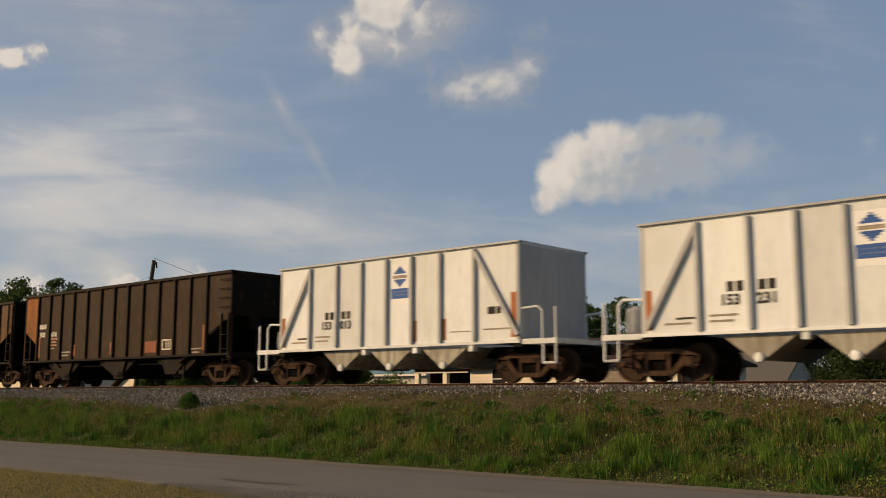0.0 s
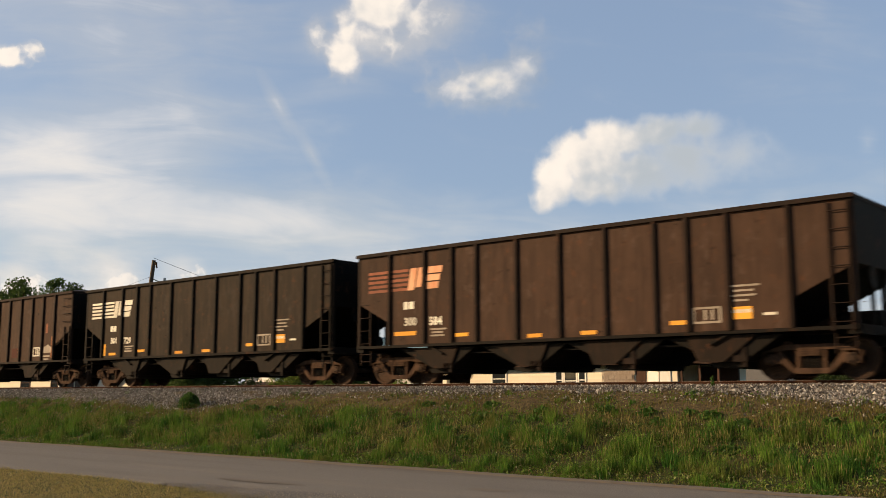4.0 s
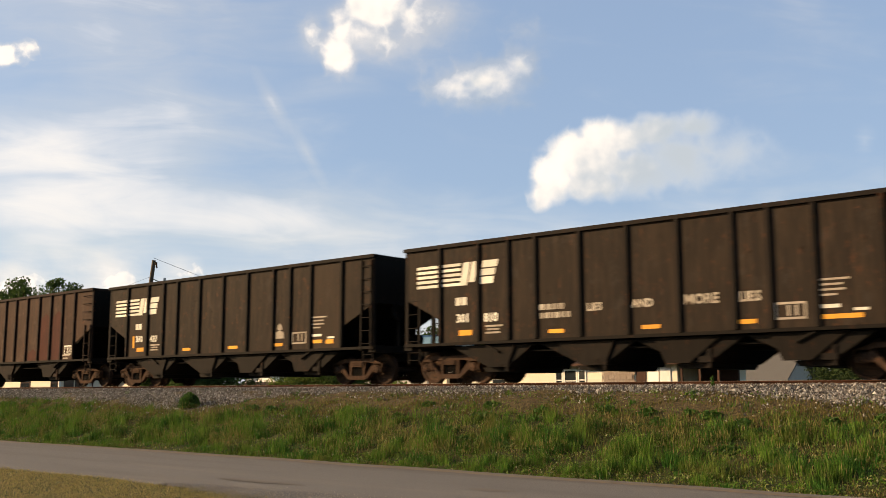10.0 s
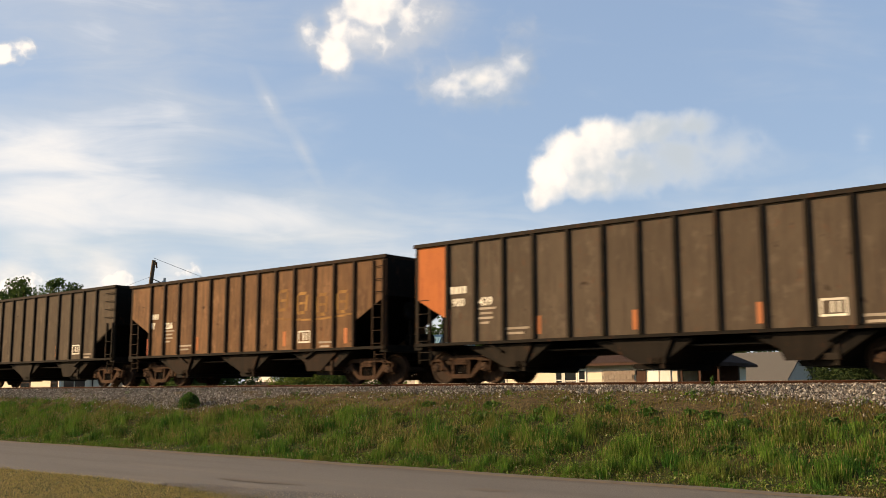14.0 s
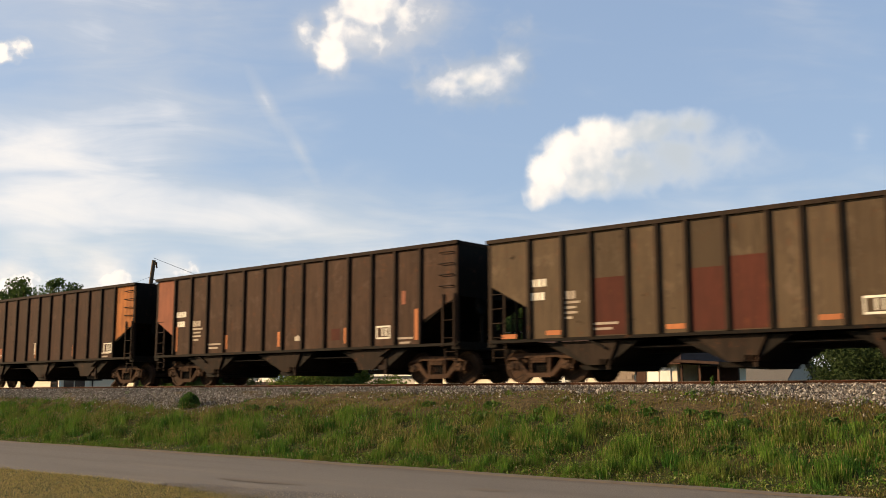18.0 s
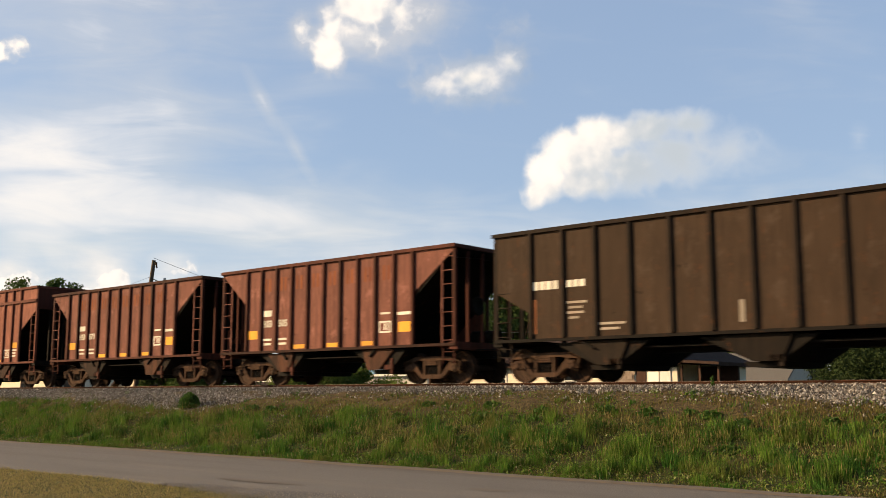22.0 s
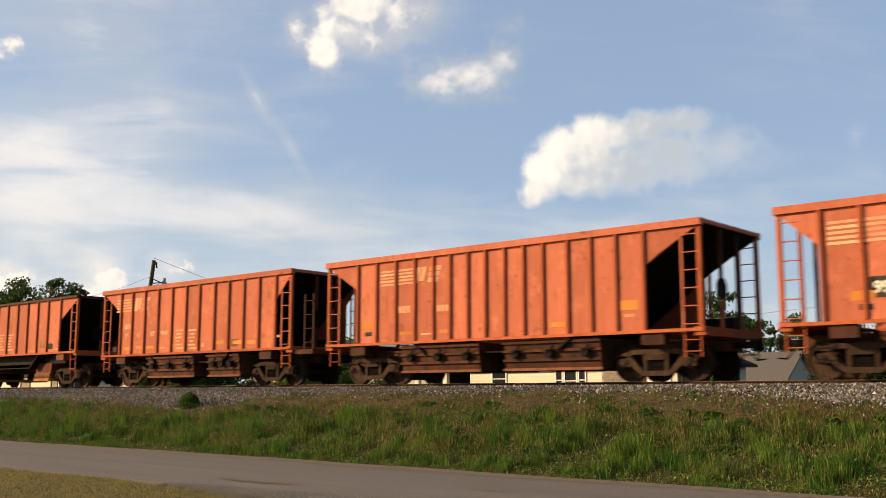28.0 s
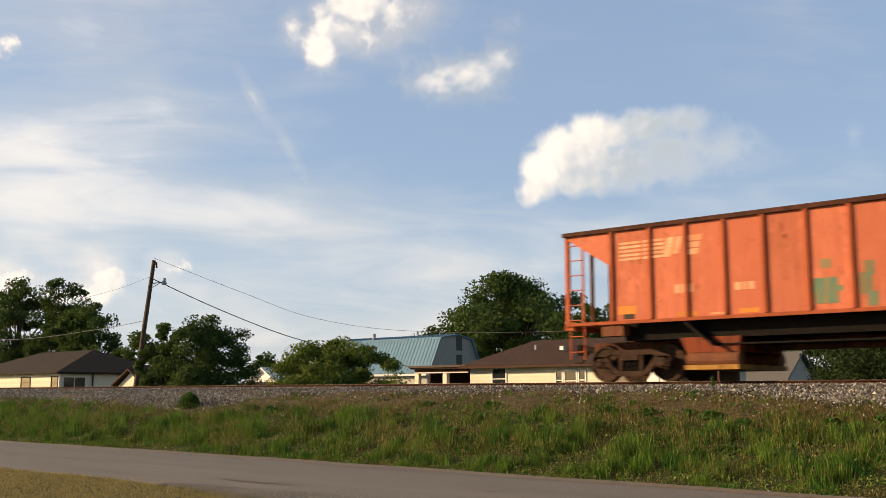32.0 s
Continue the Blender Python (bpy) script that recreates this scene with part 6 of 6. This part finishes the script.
def tree(x, y, height, radius, seed, label, mat=None, clumps=70, per=170, leaf=0.16, low=0.25, squash=1.0, z=BACK, taper=0.0, puff=1.0):
    """A trunk with limbs, and a crown of leaf clumps round the limbs' ends."""
    rng = np.random.default_rng(seed)
    t = tagged(new("tree"), label, "tree")
    t.location = (x, y, z)
    bm = B()
    fork = height * max(low, 0.12)
    limb(bm, (0, 0, -0.2), (0.1, 0, fork), height * 0.03, height * 0.022)
    ends = []
    for i in range(clumps):
        a, up, q = rng.random() * math.tau, rng.random(), rng.random() ** 0.45
        r = radius * q * math.sqrt(max(0.05, 1 - (2 * up - 0.9) ** 2 * 0.85)) * (1.15 - taper * up if taper else 1.0)
        lobes = 1 + 0.28 * math.sin(a * 3 + seed) + 0.16 * math.sin(a * 5 + 2 * seed)
        ends.append((r * math.cos(a) * lobes, r * math.sin(a) * squash * lobes, height * (low * 0.75 + (0.97 - low * 0.75) * up) * (0.92 + 0.1 * math.sin(2 * a + seed))))
    for e in ends[::4]:
        mid = (e[0] * 0.45, e[1] * 0.45, fork + (e[2] - fork) * 0.55)
        limb(bm, (0.05, 0, fork * 0.9), mid, height * 0.013, height * 0.007, 6)
        limb(bm, mid, e, height * 0.007, height * 0.002, 5)
    part("trunk", bm, BARK, t)
    pts = []
    for e in ends:
        size = radius * puff * (0.1 + 0.13 * rng.random())
        n = int(per * (0.6 + 0.8 * rng.random()))
        p = rng.normal(size=(n, 3))
        p = p / np.linalg.norm(p, axis=1)[:, None] * (rng.random(n) ** 0.5)[:, None] * size * np.array([1.25, 1.25, 0.75])
        pts.append(p + np.array(e))
    crown = leaves("crown", np.concatenate(pts), leaf, mat or LEAF, rng)
    crown.parent = t
    tagged(crown, "leafy green crown")
    return t


def far_trees():
    """A low line of woods on the horizon."""
    rng = np.random.default_rng(21)
    pts = []
    for i in range(420):
        x = -560 + 760 * i / 420 + rng.normal() * 2
        y, h = 240 + rng.normal() * 10 + 0.25 * abs(x), 5.5 + 3.5 * rng.random()
        n = 46
        p = rng.normal(size=(n, 3)) * np.array([2.2, 2.2, 0.22 * h])
        pts.append(p + np.array([x, y, 0.7 + h * 0.5]))
    tagged(leaves("far_woods", np.concatenate(pts), 0.9, LEAF, rng), "distant line of dark green woods", "woods", kind="stuff")


def hedge():
    rng = np.random.default_rng(12)
    pts = []
    for i in range(420):
        x = -21.6 + 29 * rng.random()
        y = 60 + 0.9 * (x + 24) * -0.7 + rng.normal() * 1.2
        h = BACK + (3.4 + 0.5 * math.sin(x * 1.7)) * rng.random() ** 0.7
        p = rng.normal(size=(330, 3)) * np.array([0.45, 0.45, 0.4])
        pts.append(p + np.array([x, y, h]))
    tagged(leaves("vine_thicket", np.concatenate(pts), 0.085, LEAF_DARK, rng), "dense thicket of green vines", "bushes", kind="stuff")


def cable(name, points, r, mat, label):
    bm = B()
    p = [Vector(a) for a in points]
    dense = []
    for j in range(len(p) - 1):
        a, b = p[j], p[j + 1]
        u, v = (b - (p[j - 1] if j else a)) * (0.5 if j else 1.0), ((p[j + 2] if j + 2 < len(p) else b) - a) * (0.5 if j + 2 < len(p) else 1.0)
        for i in range(8):
            f = i / 8
            dense.append(a * (2 * f ** 3 - 3 * f * f + 1) + u * (f ** 3 - 2 * f * f + f) + b * (3 * f * f - 2 * f ** 3) + v * (f ** 3 - f * f))
    dense.append(p[-1])
    rings = []
    for i, c in enumerate(dense):
        along = (dense[min(i + 1, len(dense) - 1)] - dense[max(i - 1, 0)]).normalized()
        u = along.cross(Vector((0, 0, 1))).normalized()
        v = along.cross(u)
        rings.append([bm.verts.new(c + (u * math.cos(q * math.tau / 5) + v * math.sin(q * math.tau / 5)) * r) for q in range(5)])
    for a, b in zip(rings, rings[1:]):
        for q in range(5):
            bm.faces.new((a[q], b[q], b[(q + 1) % 5], a[(q + 1) % 5]))
    tagged(part(name, bm, mat), label, "cable")


def utility_pole():
    t = tagged(new("utility_pole"), "leaning weathered wooden utility pole with a lamp", "utility pole")
    t.location = (-56.7, 35.05, BACK - 0.3)
    part("pole", lathe(B(), [(0.17, 0), (0.15, 4), (0.12, 9.55)], 12, "z"), POLE, t, at=pose(0, 0, 0, 0, 10.5, 0))
    m = pose(0, 0, 0, 0, 10.5, 0)
    part("insulator_bracket", strut(strut(B(), m @ Vector((0, 0, 9.5)), m @ Vector((0.35, 0, 9.3)), 0.09), m @ Vector((0.3, 0, 9.45)), m @ Vector((0.42, 0, 9.1)), 0.1, sides=8), DARK, t)
    arm = part("lamp_arm", strut(strut(B(), m @ Vector((0, 0, 8.05)), m @ Vector((0.62, 0.55, 8.3)), 0.06, sides=8), m @ Vector((0, 0, 7.75)), m @ Vector((0.45, 0.4, 8.2)), 0.04, sides=6), GALV, t)
    part("lamp_head", lathe(B(), [(0.07, 0.28), (0.1, 0.1), (0.17, -0.02), (0.15, -0.12), (0.08, -0.16)], 14, "z"), GALV, arm, "grey yard lamp head", m @ pose(0.62, 0.55, 8.25))


cream_house(), left_house(), gambrel_barn()
gable_shed(-69.4, -65.7, 41.6, 47, 2.2, 3.4, SIDING, SHINGLE, "small cream shed with a brown gable roof", "y")
gable_shed(-78.0, -74.0, 60.8, 67, 2.6, 4.0, WHITEWALL, WHITEWALL, "white gabled shed half hidden by trees", "y")
gable_shed(-75.2, -71.5, 57.0, 60.3, 2.0, 2.6, SHINGLE, SHINGLE, "low red-brown shed roof", "x")
gh = gable_shed(-43.0, -31.4, 74.9, 81.8, 2.25, 4.85, GREYWALL, GREYROOF, "grey house with a grey gable roof", "x", "house")
for i in range(9):
    part("gable_board", lambda: box(B(), 0, 0.03, 0, 0.22, 0.75, 2.5), TRIM, gh, at=pose(-31.4, 75.6 + i * 0.55, 0), key="gable_board")
tree(-136.6, 66, 17.6, 6.0, 3, "tall dark green leafy tree", clumps=110, per=220, leaf=0.19, low=0.2, puff=1.3)
tree(-124.5, 66, 15.6, 4.0, 31, "tall narrow dark green tree", clumps=80, per=180, leaf=0.19, low=0.2, puff=1.4)
tree(-115.0, 64, 12.4, 4.9, 8, "dark green leafy tree with an uneven crown", clumps=100, per=220, leaf=0.18, low=0.2, puff=1.2)
tree(-102.0, 64, 7.8, 4.2, 9, "dark green leafy tree behind a house", clumps=50, per=190, leaf=0.18, low=0.15, puff=1.2)
tree(-50.7, 36.0, 5.3, 2.7, 5, "broad dark green mulberry tree", clumps=150, per=300, leaf=0.08, low=0.04, puff=1.35)
tree(-53.1, 34.8, 4.9, 1.35, 15, "narrow dark green tree beside a pole", clumps=60, per=200, leaf=0.08, low=0.1, puff=1.5)
tree(-49.6, 45.2, 4.3, 4.9, 6, "low spreading pale green tree", LEAF_PALE, clumps=120, per=420, leaf=0.085, low=0.03, squash=0.7, taper=0.6, puff=0.85)
tree(-75.6, 100, 15.3, 10.4, 11, "large dark green leafy tree behind a house", clumps=230, per=300, leaf=0.2, low=0.12)
tree(-62, 104, 12.0, 6.2, 13, "large dark green tree with a thin crown", clumps=90, per=170, leaf=0.18, low=0.12)
tree(-53.4, 80.5, 9.6, 4.6, 24, "dark green tree in a row behind houses", clumps=90, per=180, leaf=0.16, low=0.12)
tree(-43.0, 89.5, 10.4, 4.6, 25, "dark green tree with an open crown", clumps=80, per=160, leaf=0.16, low=0.15)
tree(-35.0, 89, 8.2, 3.6, 14, "dark green tree behind a grey house", clumps=70, per=170, leaf=0.16, low=0.15)
tree(-112, 90, 6.4, 4.2, 17, "small dark green tree in the distance", clumps=40, per=130, leaf=0.2, low=0.1)
far_trees(), hedge(), utility_pole()
cable("power_cable", [(-55.06, 34.98, 8.7), (-53.13, 38, 7.1), (-51.8, 42, 5.62), (-51.9, 46, 4.85), (-51.56, 50, 4.03), (-48.3, 52.0, 3.35)], 0.028, CABLE, "thick black cable from the pole")
cable("power_wire", [(-54.8, 34.93, 9.95), (-50.84, 38.88, 7.8), (-47.52, 42.09, 6.2), (-42.8, 46.5, 5.4), (-34.24, 53.87, 5.5), (-26.5, 60.4, 6.5), (-10, 74, 9)], 0.012, PALECABLE, "thin pale overhead wire")
cable("power_wire", [(-72, 21.5, 5.0), (-62.59, 29.14, 4.85), (-57.99, 33.04, 5.5), (-55.5, 35.1, 6.1)], 0.018, PALECABLE, "thin pale overhead wire at the pole")
cable("power_wire", [(-55.1, 34.95, 8.8), (-57.5, 33.02, 7.75), (-64, 28, 5.9), (-75, 19.5, 3.5)], 0.007, CABLE, "thin dark overhead wire at the pole")


# ---- clouds ----
def cloud_material(name, k, puffs, veils, glow_strength, bright, base, thin_tints, soft):
    """Puffs and veils: (x, y, half width, half height, weight[, turn]) in the sheet's metres. Puffs have a torn edge; veils are thin streaks."""
    m = bpy.data.materials.new(name)
    m.use_nodes = True
    n, l = m.node_tree.nodes, m.node_tree.links
    n.remove(n["Principled BSDF"])
    co = n.new("ShaderNodeTexCoord").outputs["Object"]

    def calc(op, a, b):
        x = n.new("ShaderNodeMath")
        x.operation = op
        for s, value in zip(x.inputs, (a, b)):
            if hasattr(value, "links"):
                l.new(value, s)
            else:
                s.default_value = value
        return x.outputs[0]

    def grain(vector, scale, detail, rough=0.55, warp=0.0):
        t = n.new("ShaderNodeTexNoise")
        t.inputs["Scale"].default_value, t.inputs["Detail"].default_value = scale / k, detail
        t.inputs["Roughness"].default_value, t.inputs["Distortion"].default_value = rough, warp
        l.new(vector, t.inputs[0])
        return calc("SUBTRACT", t.outputs[0], 0.5)

    def placed(x, y, a, b, turn=0.0):
        mp = n.new("ShaderNodeMapping")
        mp.vector_type = "TEXTURE"
        mp.inputs["Location"].default_value, mp.inputs["Scale"].default_value, mp.inputs["Rotation"].default_value = (x, y, 0), (a, b, 1), (0, 0, turn)
        l.new(co, mp.inputs[0])
        return mp.outputs[0]

    def field(blobs, soft):
        total = None
        for x, y, a, b, wt, *turn in blobs:
            d = n.new("ShaderNodeVectorMath")
            d.operation = "LENGTH"
            l.new(placed(x, y, a, b, *turn), d.inputs[0])
            f = calc("MULTIPLY", calc("SUBTRACT", 1.0, d.outputs["Value"]), wt)
            if soft:
                f = calc("MAXIMUM", f, 0.0)
            if total is None:
                total = f
            elif soft:
                total = calc("ADD", total, f)
            else:
                total = calc("SMOOTH_MAX", total, f)
                total.node.inputs[2].default_value = 0.25
        return total

    def rounded(value, lo, hi, top=1.0):
        r = n.new("ShaderNodeMapRange")
        r.interpolation_type = "SMOOTHSTEP"
        r.inputs[1].default_value, r.inputs[4].default_value = lo, top
        if hasattr(hi, "links"):
            l.new(hi, r.inputs[2])
        else:
            r.inputs[2].default_value = hi
        l.new(value, r.inputs[0])
        return r.outputs[0]

    # torn edge: billows and finer wisps, warped
    billow = calc("MULTIPLY", calc("ABSOLUTE", grain(co, 0.017, 2, 0.45, 0.15), 0.0), -1.0)
    wisp = calc("MULTIPLY", grain(co, 0.034, 5, 0.5, 0.1), 0.5)
    dens = calc("ADD", calc("ADD", field(puffs, False), calc("ADD", billow, 0.1)), wisp)
    # lit from one side and above: crisp and bright there, soft and thin away from it
    sep = n.new("ShaderNodeSeparateXYZ")
    l.new(co, sep.inputs[0])
    side = calc("ADD", calc("DIVIDE", calc("SUBTRACT", bright[0], sep.outputs[0]), bright[1]), calc("DIVIDE", calc("SUBTRACT", sep.outputs[1], bright[2]), bright[1] * 1.1))
    crisp = calc("MAXIMUM", calc("SUBTRACT", soft, calc("MULTIPLY", side, 0.28)), 0.3)
    alpha = rounded(dens, -0.02, crisp)
    alpha = calc("MULTIPLY", alpha, rounded(side, -3.2, -0.9, 1.0))
    relief = calc("SUBTRACT", grain(co, 0.022, 4, 0.5, 0.0), grain(placed(-11 * k, 7 * k, 1, 1), 0.022, 4, 0.5, 0.0))
    shade = rounded(calc("ADD", calc("ADD", calc("MULTIPLY", dens, 0.12), calc("MULTIPLY", calc("MINIMUM", side, 0.5), 0.85)), calc("ADD", calc("MULTIPLY", relief, 0.7), calc("MULTIPLY", grain(co, 0.011, 3, 0.45, 0.0), 1.1))), -0.5, 0.75)
    wide = placed(0, 0, 3.4, 0.8, -0.06)
    streak = calc("ADD", calc("MULTIPLY", grain(wide, 0.012, 7, 0.55, 0.6), 0.95), calc("MULTIPLY", grain(co, 0.0035, 4), 0.6))
    mist = rounded(calc("ADD", field(veils, True), streak), 0.0, 1.25, 0.95)
    tint = n.new("ShaderNodeMix")
    tint.data_type = "RGBA"
    tint.inputs[6].default_value, tint.inputs[7].default_value = (0.47, 0.555, 0.655, 1), (1.0, 0.965, 0.935, 1)
    l.new(shade, tint.inputs[0])
    both = n.new("ShaderNodeMix")
    both.data_type = "RGBA"
    thin = n.new("ShaderNodeMix")
    thin.data_type = "RGBA"
    thin.inputs[6].default_value, thin.inputs[7].default_value = ((*c, 1) for c in thin_tints)
    l.new(mist, thin.inputs[0])
    l.new(thin.outputs[2], both.inputs[6])
    l.new(alpha, both.inputs[0])
    l.new(tint.outputs[2], both.inputs[7])
    glow = n.new("ShaderNodeEmission")
    glow.inputs[1].default_value = glow_strength
    l.new(both.outputs[2], glow.inputs[0])
    mix = n.new("ShaderNodeMixShader")
    l.new(calc("MAXIMUM", calc("MAXIMUM", alpha, mist), base), mix.inputs[0])
    l.new(n.new("ShaderNodeBsdfTransparent").outputs[0], mix.inputs[1])
    l.new(glow.outputs[0], mix.inputs[2])
    l.new(mix.outputs[0], n["Material Output"].inputs[0])
    return m


def cloud_sheet(name, distance, puffs, veils, label, glow, bright, base, thin_tints, soft):
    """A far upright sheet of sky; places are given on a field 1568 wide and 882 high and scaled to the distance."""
    k = distance / 1775.0
    fit = lambda blobs: [((x - 784) * k, (441 - y) * k, a * k, b * k, *rest) for x, y, a, b, *rest in blobs]
    mat = cloud_material(name, k, fit(puffs), fit(veils), glow, ((bright[0] - 784) * k, bright[1] * k, (441 - bright[2]) * k), base, thin_tints, soft)
    w, h = 1300 * k, 800 * k
    ob = sheet(name, [(-w, -h * 0.45, 0), (w, -h * 0.45, 0), (w, h, 0), (-w, h, 0)], [(0, 1, 2, 3)], mat)
    ob.matrix_basis = VIEW @ Matrix.Translation((0, 0, -distance))
    return tagged(ob, label, "clouds", kind="structure")


HIGH_CLOUD = cloud_sheet("cloud_backdrop", 4000, [
    (672, 10, 70, 52, 1.3), (645, 62, 70, 44, 0.5), (606, 98, 42, 50, 0.85), (612, 56, 34, 60, 0.6), (556, 60, 32, 32, 0.5), (575, 92, 26, 26, 0.4), (690, 78, 60, 40, 0.45), (740, 30, 100, 70, 0.5), (12, 97, 54, 24, 0.5), (60, 85, 22, 14, 0.3),
    (868, 146, 110, 52, 0.8), (815, 158, 85, 40, 0.65), (925, 116, 58, 48, 0.7), (880, 180, 110, 26, 0.4), (936, 58, 40, 36, 0.28), (768, 118, 30, 24, 0.28)],
    [(80, 350, 780, 190, 0.72, -0.05), (40, 265, 520, 120, 0.55, 0.1), (200, 60, 620, 260, 0.72), (490, 185, 18, 80, 0.4, 0.5), (552, 275, 16, 75, 0.4, 0.5), (1400, 60, 480, 190, 0.18), (500, 390, 800, 90, 0.5), (1450, 330, 360, 140, 0.35), (860, 150, 130, 60, 0.4, 0.2), (760, 50, 150, 110, 0.75), (640, 70, 130, 110, 0.35)],
    "white cumulus clouds and thin veils high in the sky", 0.78, (960, 380, 70), 0.5, ((0.355, 0.525, 0.84), (0.86, 0.87, 0.89)), 0.85)
LOW_CLOUD = cloud_sheet("cloud_backdrop", 3800, [
    (1050, 285, 95, 62, 1.3), (985, 320, 46, 52, 1.2), (962, 350, 30, 34, 0.9), (1085, 250, 80, 44, 1.2), (1015, 262, 36, 30, 0.8), (1165, 236, 82, 38, 1.1), (1240, 228, 64, 36, 0.9), (1060, 330, 100, 42, 0.9), (1140, 305, 110, 60, 1.0), (1215, 285, 110, 72, 1.0), (1310, 275, 105, 60, 0.75), (214, 508, 34, 44, 0.5), (195, 535, 60, 30, 0.4), (49, 512, 46, 32, 0.5), (20, 540, 60, 40, 0.5), (340, 484, 26, 18, 0.4), (130, 532, 44, 24, 0.3), (900, 560, 60, 26, 0.3)],
    [(320, 475, 50, 34, 0.4), (200, 490, 60, 66, 0.4), (30, 485, 66, 56, 0.4), (200, 470, 900, 130, 0.5), (1050, 420, 750, 110, 0.55), (784, 620, 1900, 190, 0.75), (1300, 270, 160, 80, 0.3), (1535, 255, 36, 46, 0.5)], "white cumulus cloud low in the sky", 0.78, (1085, 150, 270), 0.0, ((0.68, 0.74, 0.81), (0.86, 0.845, 0.83)), 0.7)


# ---- movement ----
def motions():
    slide = lambda d, dx, dy: VIEW @ Matrix.Translation((dx * d / 1775.0, -dy * d / 1775.0, -d))
    walk(HIGH_CLOUD, [(0.0, slide(4000, 8, 3)), (32.0, slide(4000, -40, -11))])
    walk(LOW_CLOUD, [(0.0, slide(3800, 4, 1)), (32.0, slide(3800, -24, -11))])
    for car in [o for o in scene.objects if o.name.startswith("hopper_car")]:
        x = car.location.x
        walk(car, [(t, pose(x + SPEED * t, TRACK_Y, RAIL_Z)) for t in (0.0, 8.0, 16.0, 24.0, 32.0)])
    # every wheel turns alike: one turning for each end of a truck, shared by all
    first = {}
    step = 1.0 / 30
    for w, s in WHEELSETS:
        if s not in first:
            first[s] = w
            walk(w, [(i * step, pose(s * 0.889, 0, 0.457, 0, math.degrees(SPEED * i * step / 0.457), 0)) for i in range(int(32 / step) + 1)])
        else:
            keys, same = w.animation_data_create(), first[s].animation_data
            w.rotation_mode = "QUATERNION"
            keys.action = same.action
            keys.action_slot = same.action_slot


motions()
